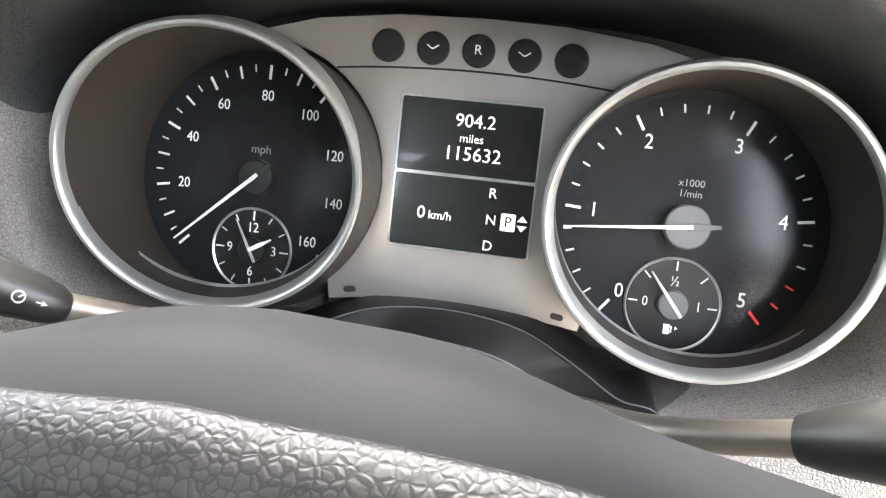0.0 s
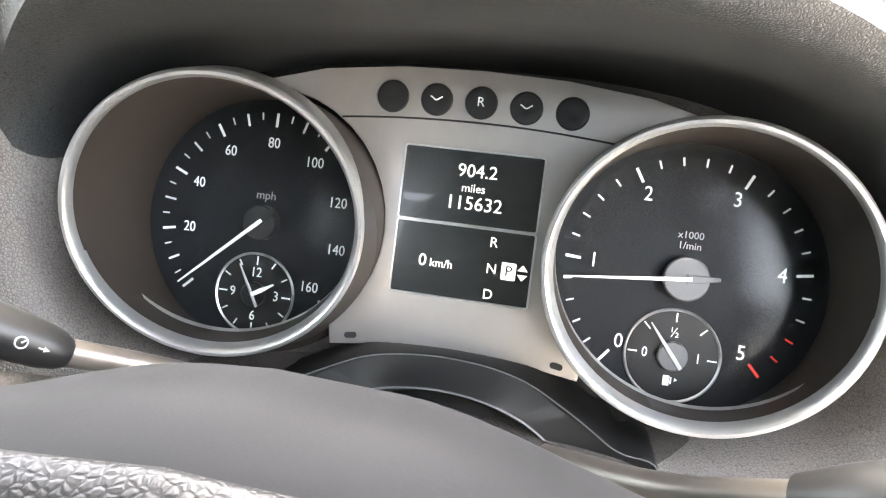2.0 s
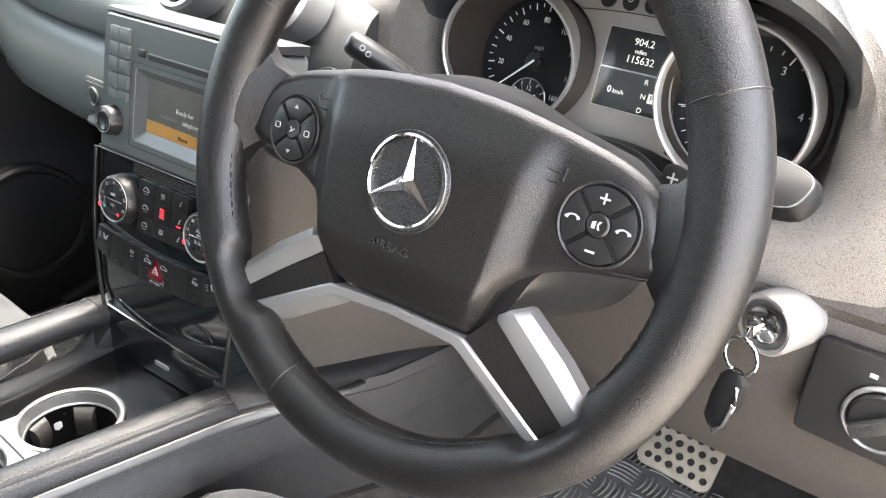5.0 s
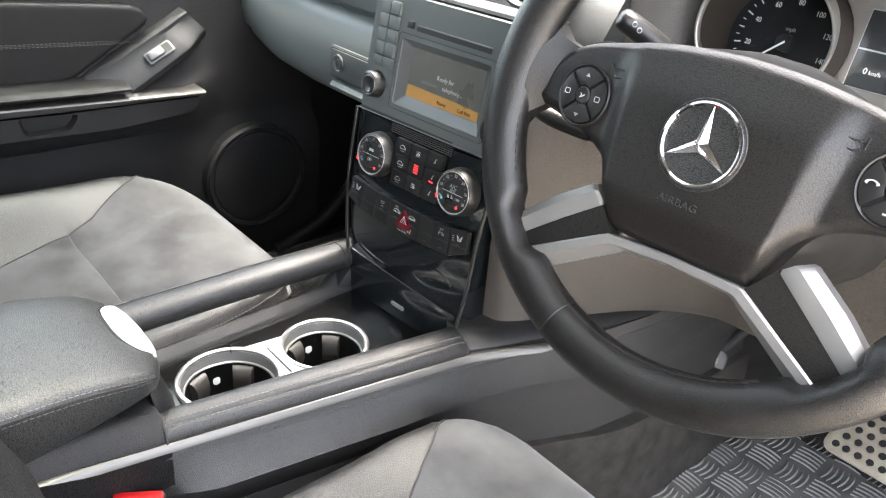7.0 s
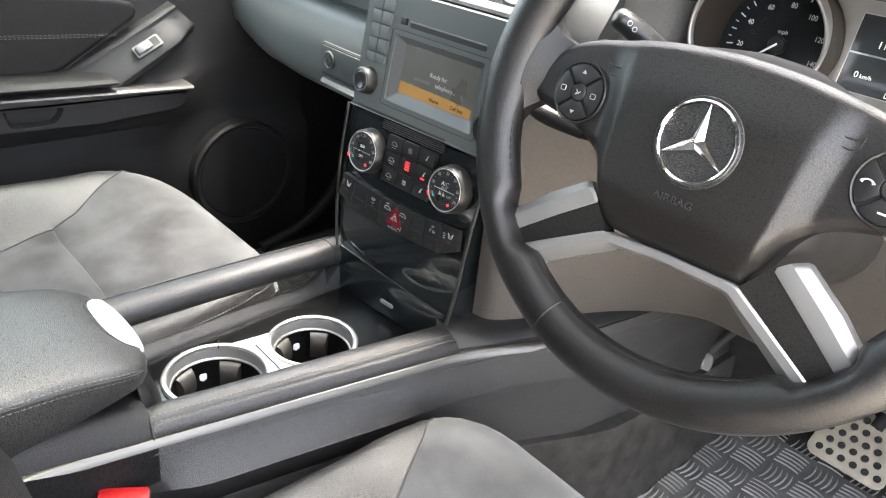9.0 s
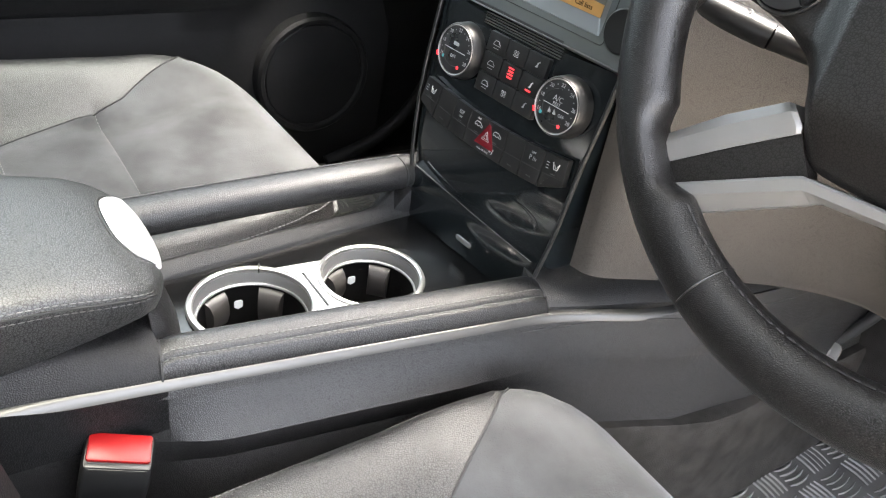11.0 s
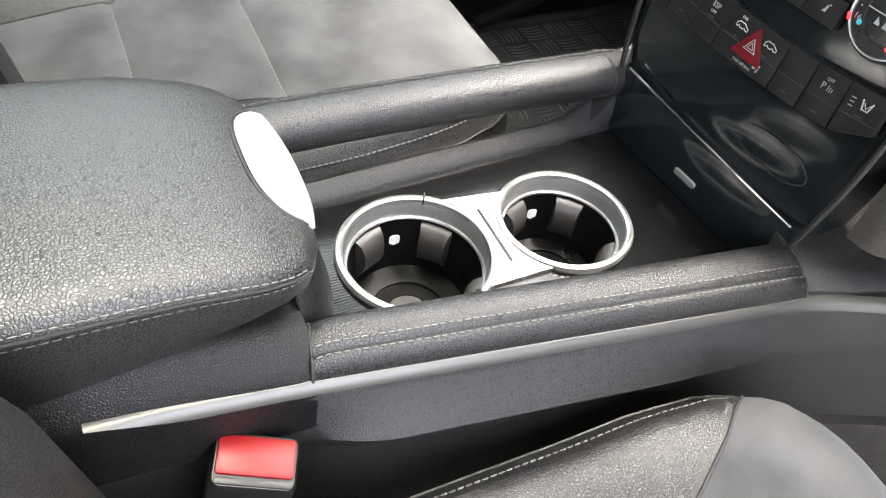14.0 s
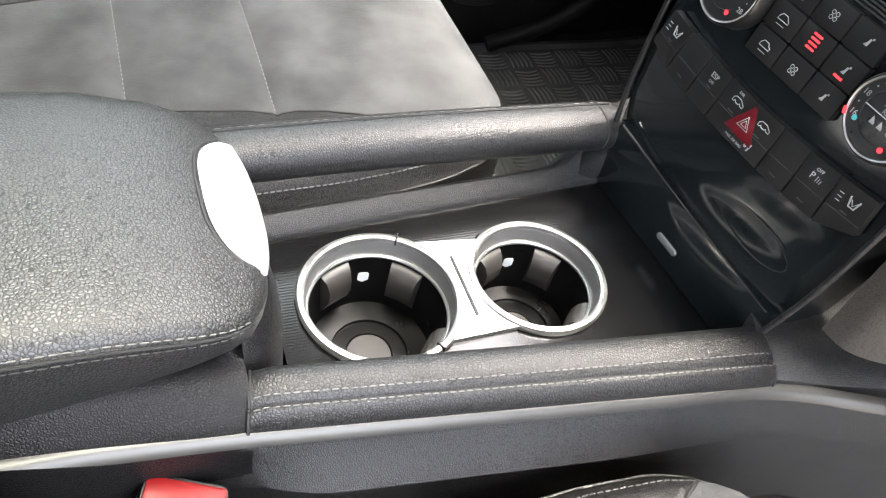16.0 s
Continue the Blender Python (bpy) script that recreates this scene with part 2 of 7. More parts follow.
_l.new(_m.outputs[0], _o.inputs[0])


def tinted(name, color):
    """Window glass that takes a share of the light and mirrors a little."""
    m = bpy.data.materials.new(name)
    m.use_nodes = True
    n, l = m.node_tree.nodes, m.node_tree.links
    n.clear()
    o, t, g, x = (n.new("ShaderNode" + k) for k in ("OutputMaterial", "BsdfTransparent", "BsdfGlossy", "MixShader"))
    t.inputs["Color"].default_value = (*color, 1)
    g.inputs["Roughness"].default_value = 0.02
    x.inputs[0].default_value = 0.04
    l.new(t.outputs[0], x.inputs[1])
    l.new(g.outputs[0], x.inputs[2])
    l.new(x.outputs[0], o.inputs[0])
    return m


TINT = tinted("tinted_window", (0.42, 0.43, 0.42))
SIDE_GLASS = tinted("green_side_glass", (0.70, 0.74, 0.73))


# ---- builders ----
def thing(name, at, label, category, group="", kind=""):
    e = new(name)
    e.location = at
    e.empty_display_size = 0.02
    return tagged(e, label, category, group, kind)


def origin(ob):
    while ob.parent:
        ob = ob.parent
    return Vector(ob.location)


def part(name, bm, material, parent=None, label="", angle=38):
    """Links a bmesh, built in world metres, as one mesh object under a thing or a part."""
    me = bpy.data.meshes.new(name)
    if parent:
        bmesh.ops.translate(bm, verts=bm.verts, vec=-origin(parent))
    bm.to_mesh(me)
    bm.free()
    for p in me.polygons:
        p.use_smooth = True
    me.set_sharp_from_angle(angle=radians(angle))
    me.materials.append(material)
    ob = new(name, me)
    ob.parent = parent
    return tagged(ob, label)


def shared(ob, name, parent, offset):
    """Another object on the mesh of ob, moved by offset."""
    o = new(name, ob.data)
    o.parent = parent
    o.location = offset
    return o


def loft(rings, cap=True, closed=True, wrap=False):
    """Skins equal-length point lists. closed: each list is a loop; wrap: the last list joins the first."""
    bm = bmesh.new()
    vs = [[bm.verts.new(p) for p in r] for r in rings]
    k = len(rings[0])
    for i in range(len(rings) if wrap else len(rings) - 1):
        a, b = vs[i], vs[(i + 1) % len(rings)]
        for j in range(k if closed else k - 1):
            q = (j + 1) % k
            bm.faces.new((a[j], a[q], b[q], b[j]))
    if cap and closed and not wrap:
        bm.faces.new(vs[0][::-1])
        bm.faces.new(vs[-1])
    bmesh.ops.recalc_face_normals(bm, faces=bm.faces)
    return bm


def lathe(profile, m, n=64, closed=False, cap=True):
    """Turns (radius, height) points round local z of the pose m."""
    rings = [[m @ Vector((r * math.cos(a), r * math.sin(a), h)) for a in (2 * math.pi * i / n for i in range(n))] for r, h in profile]
    return loft(rings, cap=cap and not closed, wrap=closed)


def tube(path, r, n=12, closed=False, squash=1.0, up=(0, 0, 1)):
    """A round bar along points; r: a number or one per point."""
    pts = [Vector(p) for p in path]
    rings = []
    for i, p in enumerate(pts):
        a = pts[i - 1] if (i or closed) else p
        b = pts[(i + 1) % len(pts)] if (i + 1 < len(pts) or closed) else p
        d = (b - a).normalized()
        s = d.cross(Vector(up))
        s = s.normalized() if s.length > 1e-6 else d.orthogonal().normalized()
        t = s.cross(d)
        q = r[i] if isinstance(r, (list, tuple)) else r
        rings.append([p + s * q * math.cos(w) + t * q * squash * math.sin(w) for w in (2 * math.pi * k / n for k in range(n))])
    return loft(rings, wrap=closed)


def slab(poly, m, depth, bevel=0.0, seg=2):
    """A flat outline in the local xy of m, thickened down by depth, with a rounded top edge."""
    bm = bmesh.new()
    top = [bm.verts.new(m @ Vector((x, y, 0))) for x, y in poly]
    f = bm.faces.new(top)
    ret = bmesh.ops.extrude_face_region(bm, geom=[f])
    vs = [v for v in ret["geom"] if isinstance(v, bmesh.types.BMVert)]
    bmesh.ops.translate(bm, verts=vs, vec=-(m.to_3x3() @ Vector((0, 0, depth))))
    bmesh.ops.recalc_face_normals(bm, faces=bm.faces)
    if bevel:
        edges = [e for e in bm.edges if all(v in top for v in e.verts)]
        bmesh.ops.bevel(bm, geom=edges, offset=bevel, segments=seg, affect="EDGES", profile=0.6)
    return bm


def rounded(w, h, r, n=5, cx=0.0, cy=0.0):
    """The outline of a rounded rectangle."""
    out = []
    for sx, sy, a0 in ((1, 1, 0), (-1, 1, 90), (-1, -1, 180), (1, -1, 270)):
        for i in range(n + 1):
            a = radians(a0 + 90 * i / n)
            out.append((cx + sx * (w / 2 - r) + r * math.cos(a), cy + sy * (h / 2 - r) + r * math.sin(a)))
    return out


def disc(r, n=40, cx=0.0, cy=0.0):
    return [(cx + r * math.cos(2 * math.pi * i / n), cy + r * math.sin(2 * math.pi * i / n)) for i in range(n)]


def box(m, sx, sy, sz, bevel=0.0, seg=2):
    bm = bmesh.new()
    bmesh.ops.create_cube(bm, size=1.0, matrix=m @ Matrix.Diagonal((sx, sy, sz, 1)))
    if bevel:
        bmesh.ops.bevel(bm, geom=list(bm.edges), offset=bevel, segments=seg, affect="EDGES", profile=0.6)
    return bm


def join(*bms):
    """One bmesh of several."""
    out = bmesh.new()
    for b in bms:
        me = bpy.data.meshes.new("scratch")
        b.to_mesh(me)
        b.free()
        out.from_mesh(me)
        bpy.data.meshes.remove(me)
    return out


def text(name, body, size, m, material, parent, align="CENTER", depth=0.0001, squeeze=1.0):
    """Letters as a thin mesh, centred in the local xy of m."""
    cu = bpy.data.curves.new(name, "FONT")
    cu.body, cu.size, cu.align_x, cu.align_y = body, size, align, "CENTER"
    cu.extrude, cu.resolution_u = depth, 3
    ob = bpy.data.objects.new("scratch", cu)
    me = bpy.data.meshes.new_from_object(ob)
    bpy.data.objects.remove(ob)
    me.transform(Matrix.Translation(-origin(parent)) @ m @ Matrix.Diagonal((squeeze, 1, 1, 1)))
    me.materials.clear()
    me.materials.append(material)
    o = new(name, me)
    o.parent = parent
    return o


def axes(o, x, y, z):
    m = Matrix((x, y, z)).transposed().to_4x4()
    m.translation = o
    return m


def at(x, y, z=0.0, turn=0.0):
    return Matrix.Translation((x, y, z)) @ Matrix.Rotation(radians(turn), 4, "Z")


def lerp(a, b, t):
    return a + (b - a) * t


def ease(t):
    t = max(0.0, min(1.0, t))
    return t * t * (3 - 2 * t)


def curve(pts, n=24):
    """A smooth run of points through the given ones (Catmull-Rom)."""
    p = [Vector(q) for q in pts]
    p = [p[0] * 2 - p[1]] + p + [p[-1] * 2 - p[-2]]
    out = []
    for i in range(1, len(p) - 2):
        for k in range(n if i < len(p) - 3 else n + 1):
            t = k / n
            a, b, c, d = p[i - 1:i + 3]
            out.append(0.5 * ((2 * b) + (c - a) * t + (2 * a - 5 * b + 4 * c - d) * t * t + (3 * b - a - 3 * c + d) * t ** 3))
    return out


def stitches(name, path, parent, length=0.0045, gap=0.0022, r=0.00045, material=None):
    """A row of thread stitches along points, joined into one part."""
    pts = [Vector(p) for p in path]
    bm = bmesh.new()
    run = [0.0]
    for a, b in zip(pts, pts[1:]):
        run.append(run[-1] + (b - a).length)

    def along(d):
        k = max(1, next((k for k, r_ in enumerate(run) if r_ >= d), len(run) - 1))
        return pts[k - 1].lerp(pts[k], (d - run[k - 1]) / max(1e-9, run[k] - run[k - 1]))
    step = length + gap
    segs = [(along(k * step), along(k * step + length)) for k in range(int(run[-1] / step))]
    for a, b in segs:
        d = (b - a)
        if d.length < 1e-5:
            continue
        d.normalize()
        s = d.orthogonal().normalized()
        t = d.cross(s)
        vs = [[bm.verts.new(p + (s * math.cos(w) + t * math.sin(w)) * q) for w in (0, 2.1, 4.2)]
              for p, q in ((a, r * 0.4), (a.lerp(b, 0.25), r), (a.lerp(b, 0.75), r), (b, r * 0.4))]
        for i in range(3):
            for j in range(3):
                bm.faces.new((vs[i][j], vs[i][(j + 1) % 3], vs[i + 1][(j + 1) % 3], vs[i + 1][j]))
    return part(name, bm, material or THREAD, parent)

# ---- instrument cluster ----
TI = radians(12.7)
KM = axes((0, 0.346, 1.026), (1, 0, 0), (0, math.sin(TI), math.cos(TI)), (0, -math.cos(TI), math.sin(TI)))
cluster = thing("instrument_cluster", (0, 0.346, 1.026), "twin round gauges and two dark displays in a silver panel", "instrument cluster")

panel_outline = [(-0.098, 0.059), (-0.07, 0.0665), (-0.035, 0.0705), (0, 0.0715), (0.035, 0.0705), (0.07, 0.0665), (0.098, 0.059)]
panel_outline += [(0.0926 + 0.0570 * math.cos(radians(a)), 0.0570 * math.sin(radians(a)) - 0.001) for a in range(90, 231, 10)]
panel_outline += [(0.0545, -0.0535), (0.027, -0.0497), (0, -0.0485), (-0.027, -0.0497), (-0.0545, -0.0535)]
panel_outline += [(-0.0926 + 0.0570 * math.cos(radians(a)), 0.0570 * math.sin(radians(a)) - 0.001) for a in range(-50, 91, 10)]
part("panel", slab(panel_outline, KM, 0.006, 0.0008), PANEL_SILVER, cluster, "warm silver centre panel")
seam_pts = [KM @ Vector((x, 0.0495 - 0.9 * x * x, 0.0003)) for x in (i * 0.004 - 0.06 for i in range(31))]
part("panel_seam", tube(seam_pts, 0.00045, 6), MATTE, cluster)
for sx in (-1, 1):
    part("panel_slot", slab(rounded(0.0055, 0.0026, 0.0012), KM @ at(0.0452 * sx, -0.0483, 0.0004, -8 * sx), 0.001), MATTE, cluster)
for k, (y0, y1) in enumerate(((0.0065, 0.0372), (-0.0255, 0.0050))):
    w, h, cy = 0.0592, y1 - y0, (y0 + y1) / 2
    part("display", slab(rounded(w, h, 0.0008), KM @ at(0, cy, 0.0006), 0.001), SCREEN, cluster, "dark monochrome display")
    edge = [KM @ Vector((x, y, 0.0005)) for x, y in rounded(w + 0.0008, h + 0.0008, 0.001, cy=cy)]
    part("display_frame", tube(edge, 0.00045, 6, closed=True, up=KM.col[2].to_3d()), ALUMINIUM, cluster)
for body, size, x, y, mt in (("904.2", 0.0078, 0.0022, 0.0288, DISPLAY_INK), ("miles", 0.0050, 0.0012, 0.0216, DISPLAY_INK), ("115632", 0.0082, 0.0022, 0.0150, DISPLAY_INK),
                             ("0", 0.0074, -0.0170, -0.0112, DISPLAY_INK), ("km/h", 0.0050, -0.0088, -0.0118, DISPLAY_INK), ("R", 0.0060, 0.0127, 0.0000, DISPLAY_INK),
                             ("N", 0.0060, 0.0130, -0.0112, DISPLAY_INK), ("D", 0.0060, 0.0127, -0.0222, DISPLAY_INK)):
    text("display_text", body, size, KM @ at(x, y, 0.0008), mt, cluster)
part("display_mark", slab(rounded(0.0062, 0.0074, 0.0006), KM @ at(0.0203, -0.0113, 0.0008), 0.0002), DISPLAY_INK, cluster)
text("display_text", "P", 0.0062, KM @ at(0.0203, -0.0113, 0.0010), SCREEN, cluster)
for s in (1, -1):
    part("display_arrow", slab([(-0.0022, 0), (0.0022, 0), (0, 0.0026 * s)][::s], KM @ at(0.0262, -0.0113 + 0.0008 * s, 0.0008), 0.0002), DISPLAY_INK, cluster)
for i in range(5):
    b = part("button", lathe([(0.0070, -0.001), (0.0070, 0.0006), (0.0066, 0.0013), (0.005, 0.0016), (0.0025, 0.0013), (0.0001, 0.0012)], KM @ at(-0.0384 + 0.0192 * i, 0.0580 - 0.0004 * abs(i - 2), 0), 32),
             SMOOTH_PLASTIC, cluster, "round dark button")
    if i == 2:
        text("button_mark", "R", 0.0056, KM @ at(0, 0.0580, 0.0021), WHITE, b)
    if i in (1, 3):
        x = -0.0384 + 0.0192 * i
        wave = [KM @ Vector((x - 0.0026 + 0.0052 * k / 10, 0.0580 + 0.0007 * math.cos(2 * math.pi * k / 10), 0.0016)) for k in range(11)]
        part("button_mark", tube(wave, 0.0003, 5), WHITE, b)


def tick(g, c, ang, r0, r1, w, material, up=0.0006):
    a = radians(ang)
    m = KM @ at(c[0], c[1], up - 0.0045) @ Matrix.Rotation(a, 4, "Z")
    return part("tick", slab([(r0, -w / 2), (r1, -w / 2), (r1, w / 2), (r0, w / 2)], m, 0.0003), material, g)


def gauge(c, name, front, tilt, yaw):
    """A tube from the dial out to a satin ring, whose plane stands a little toed in."""
    t, y = radians(tilt), radians(yaw)
    n = Vector((math.sin(y) * math.cos(t), -math.cos(y) * math.cos(t), math.sin(t)))
    rx_ = Vector((0, 0, 1)).cross(n).normalized()
    rf = axes(front, rx_, n.cross(rx_), n)
    turn_ = [2 * math.pi * k / 96 for k in range(96)]

    def near(r, h):
        return [rf @ Vector((r * math.cos(a), r * math.sin(a), h)) for a in turn_]

    def far(r, w):
        return [KM @ Vector((c[0] + r * math.cos(a), c[1] - 0.0005 + r * math.sin(a), w)) for a in turn_]

    def mid(p, q, f):
        return [u.lerp(v, f) for u, v in zip(p, q)]
    fo, no, ni, fi = far(0.0585, -0.006), near(0.0566, -0.018), near(0.0551, -0.004), far(0.0560, -0.0045)
    g = part(name, loft([fo, mid(fo, no, 0.5), no, ni, mid(ni, fi, 0.33), mid(ni, fi, 0.66), fi], wrap=True), TUBE, cluster, "deep brown-black gauge tube")
    part("bezel_ring", loft([near(r, h) for r, h in ((0.0571, -0.022), (0.0582, -0.010), (0.0591, -0.002), (0.0589, 0.0006), (0.0581, 0.0016), (0.0569, 0.0016), (0.0559, 0.0005), (0.0553, -0.0020), (0.0550, -0.0050))], cap=False),
         ALUMINIUM, g, "satin silver bezel ring")
    part("dial", slab(disc(0.0564, 72), KM @ at(c[0], c[1] - 0.0005, -0.0045), 0.001), DIAL, g, "black dial face")
    return g


def subdial(g, cx, cy, r):
    part("subdial_ring", lathe([(r, -0.0005), (r + 0.0003, 0.0007), (r - 0.0003, 0.0012), (r - 0.0009, 0.0007), (r - 0.0009, -0.0005)], KM @ at(cx, cy, -0.0045), 56, closed=True), ALUMINIUM, g)
    part("subdial_face", slab(disc(r - 0.0008, 48), KM @ at(cx, cy, -0.0041), 0.0003), SMOOTH_PLASTIC, g)


def needle(g, c, ang, r, tail, w, h, material, root=0.0):
    m = KM @ at(c[0], c[1], h - 0.0045) @ Matrix.Rotation(radians(ang), 4, "Z")
    return part("needle", slab([(-tail, -w * 0.9), (-tail, w * 0.9), (root, w), (r, w * 0.35), (r, -w * 0.35), (root, -w)][::-1], m, 0.0007, 0.0002, 1), material, g)


def hub(g, c, r, h, material=SMOOTH_PLASTIC):
    return part("hub", lathe([(r, 0), (r, h - 0.0006), (r - 0.0006, h), (0.0001, h + 0.0001)], KM @ at(c[0], c[1], -0.0045), 40), material, g)


CL, CR = (-0.0926, -0.0045), (0.0926, -0.0045)
speedo = gauge(CL, "speedometer", (-0.0930, 0.3010, 1.0320), -4.5, 12.0)
for v in range(0, 165, 5):
    ang = 223.5 - v * 1.69
    tick(speedo, CL, ang, 0.0433 if v % 20 == 0 else 0.0441 if v % 10 == 0 else 0.0463, 0.0495, 0.0011 if v % 20 == 0 else 0.0009 if v % 10 == 0 else 0.0006, WHITE)
for v in range(20, 161, 20):
    a = radians(223.5 - v * 1.69)
    text("numeral", str(v), 0.0066, KM @ at(CL[0] + 0.0360 * math.cos(a), CL[1] + 0.0360 * math.sin(a), -0.0037), WHITE, speedo, squeeze=0.88)
text("unit", "mph", 0.0054, KM @ at(CL[0], 0.0078, -0.0037), GREY_PRINT, speedo)
hub(speedo, CL, 0.0078, 0.006, SMOOTH_PLASTIC)
needle(speedo, CL, 221.5, 0.0470, 0.0020, 0.0009, 0.0075, WHITE, 0.0)
needle(speedo, CL, 41.5, 0.0095, 0.0, 0.0022, 0.0070, SMOOTH_PLASTIC, 0.0)
subdial(speedo, -0.0934, -0.0372, 0.0188)
for i in range(12):
    a = 90 - 30 * i
    tick(speedo, (-0.0934, -0.0372), a, 0.0142 if i % 3 else 0.0132, 0.0172, 0.0006, WHITE, 0.0008)
for s, dx, dy in (("12", 0, 0.0098), ("3", 0.0104, 0), ("6", 0, -0.0100), ("9", -0.0104, 0)):
    text("numeral", s, 0.0062, KM @ at(-0.0934 + dx, -0.0372 + dy, -0.0036), WHITE, speedo, squeeze=0.9)
hub(speedo, (-0.0934, -0.0372), 0.0056, 0.0035)
needle(speedo, (-0.0934, -0.0372), 118, 0.0150, 0.006, 0.0007, 0.0042, GREY_PRINT)
needle(speedo, (-0.0934, -0.0372), 30, 0.0115, 0.0, 0.0010, 0.0046, WHITE, 0.005)

tacho = gauge(CR, "tachometer", (0.0933, 0.3030, 1.0322), -1.0, -6.5)
for i in range(0, 26):
    ang = 232 - i * 11.16
    big = i % 5 == 0
    red = i >= 23
    tick(tacho, CR, ang, 0.0432 if big else 0.0462, 0.0496, 0.0011 if big else 0.0007, RED_PRINT if red else WHITE)
for v in range(0, 6):
    a = radians(232 - v * 55.8)
    text("numeral", str(v), 0.0086, KM @ at(CR[0] + 0.0378 * math.cos(a), CR[1] + 0.0378 * math.sin(a), -0.0037), WHITE, tacho, squeeze=0.9)
text("unit", "x1000", 0.0042, KM @ at(CR[0], 0.0132, -0.0037), GREY_PRINT, tacho)
text("unit", "1/min", 0.0042, KM @ at(CR[0], 0.0088, -0.0037), GREY_PRINT, tacho)
hub(tacho, CR, 0.0092, 0.006, HUB)
needle(tacho, CR, 186, 0.0495, 0.0020, 0.0009, 0.0075, WHITE, 0.0)
needle(tacho, CR, 6, 0.0130, 0.0, 0.0020, 0.0070, HUB, 0.0)
subdial(tacho, 0.0916, -0.0372, 0.0196)
for i, a in enumerate((180, 135, 90, 45, 0)):
    tick(tacho, (0.0916, -0.0372), a, 0.0142, 0.0180, 0.0006, WHITE, 0.0008)
for s, dx, dy in (("0", -0.0112, 0), ("½", 0, 0.0096), ("1", 0.0104, 0)):
    text("numeral", s, 0.0058, KM @ at(0.0916 + dx, -0.0372 + dy, -0.0036), WHITE, tacho, squeeze=0.85)
hub(tacho, (0.0916, -0.0372), 0.0062, 0.0035, HUB)
needle(tacho, (0.0916, -0.0372), 128, 0.0165, 0.006, 0.0009, 0.0042, GREY_PRINT)
pump = KM @ at(0.0908, -0.0478, -0.0036)
part("pump_mark", join(slab([(-0.0016, -0.002), (0.001, -0.002), (0.001, 0.0022), (-0.0016, 0.0022)], pump, 0.0002),
                       slab([(0.0013, -0.0012), (0.0019, -0.0012), (0.0019, 0.0016), (0.0013, 0.0016)], pump, 0.0002),
                       slab([(0.0030, 0.0), (0.0042, 0.0008), (0.0030, 0.0016)], pump, 0.0002)), WHITE, tacho)
for c in (-0.0926, 0.0926):
    gl = part("gauge_glass", lathe([(0.0525, 0.0030), (0.035, 0.0044), (0.018, 0.0050), (0.004, 0.0052)], KM @ at(c, -0.004, 0), 48, cap=False), GLASS, cluster, "clear gauge cover")
    gl.visible_shadow = False

# ---- steering wheel ----
WA = radians(16.8)
WM = Matrix.Translation((0.0015, 0.077, 1.005)) @ Matrix.Rotation(radians(2.2), 4, "Z") @ axes((0, 0, 0), (1, 0, 0), (0, math.sin(WA), math.cos(WA)), (0, -math.cos(WA), math.sin(WA)))
wheel = thing("steering_wheel", WM.translation, "black leather multifunction steering wheel with silver spoke trim", "steering wheel")
RC, RR, RT = (0.0, 0.006), 0.1685, 0.0178


def rim_at(deg, w=0.0):
    return Vector((RC[0] + RR * math.cos(radians(deg)), RC[1] + RR * math.sin(radians(deg)), -0.011 + w))


def bump(d, mid, flat, fall):
    """1 within flat degrees of mid, easing to 0 over fall degrees."""
    return 1 - ease((abs((d - mid + 180) % 360 - 180) - flat) / fall)


rings = []
for i in range(180):
    a = 2 * math.pi * i / 180
    d = math.degrees(a)
    bulge = 1 + 0.08 * bump(d, 52, 6, 18) + 0.08 * bump(d, 128, 6, 18)
    flare = -0.0080 * max(bump(d, -41, 6, 4), bump(d, 222, 6, 4)) + 0.002 * max(bump(d, 9, 10, 17), bump(d, 171, 10, 17))
    c = rim_at(d)
    e = Vector((math.cos(a), math.sin(a), 0))
    ring = []
    for p in (2 * math.pi * k / 28 for k in range(28)):
        ins_ = max(0.0, -math.cos(p))
        ring.append(WM @ (c + e * (RT * bulge * math.cos(p) - flare * ins_) + Vector((0, 0, 1)) * RT * 0.92 * math.sin(p) * (1 - 0.25 * ins_ * max(0.0, min(1.0, flare / 0.0045)))))
    rings.append(ring)
rim = part("rim", loft(rings, wrap=True), LEATHER_FINE, wheel, "worn black leather rim")
for d in (-111, 27, 153):
    c, e = rim_at(d), Vector((math.cos(radians(d)), math.sin(radians(d)), 0))
    loop = [WM @ (c + e * RT * 1.005 * math.cos(p) + Vector((0, 0, 1)) * RT * 0.925 * math.sin(p)) for p in (2 * math.pi * k / 28 for k in range(28))]
    part("rim_seam", tube(loop, 0.0006, 6, closed=True, up=WM.to_3x3() @ Vector((math.cos(radians(d + 90)), math.sin(radians(d + 90)), 0))), LEATHER_FINE, rim)
for d0, d1 in ((-30, 210), (234, 308)):
    inner = [WM @ (rim_at(d) + Vector((math.cos(radians(d)), math.sin(radians(d)), 0)) * (-RT * 0.93) + Vector((0, 0, 0.0065))) for d in range(d0, d1 + 1, 3)]
    stitches("rim_stitching", inner, rim, 0.0045, 0.0020, 0.0007, MATTE)

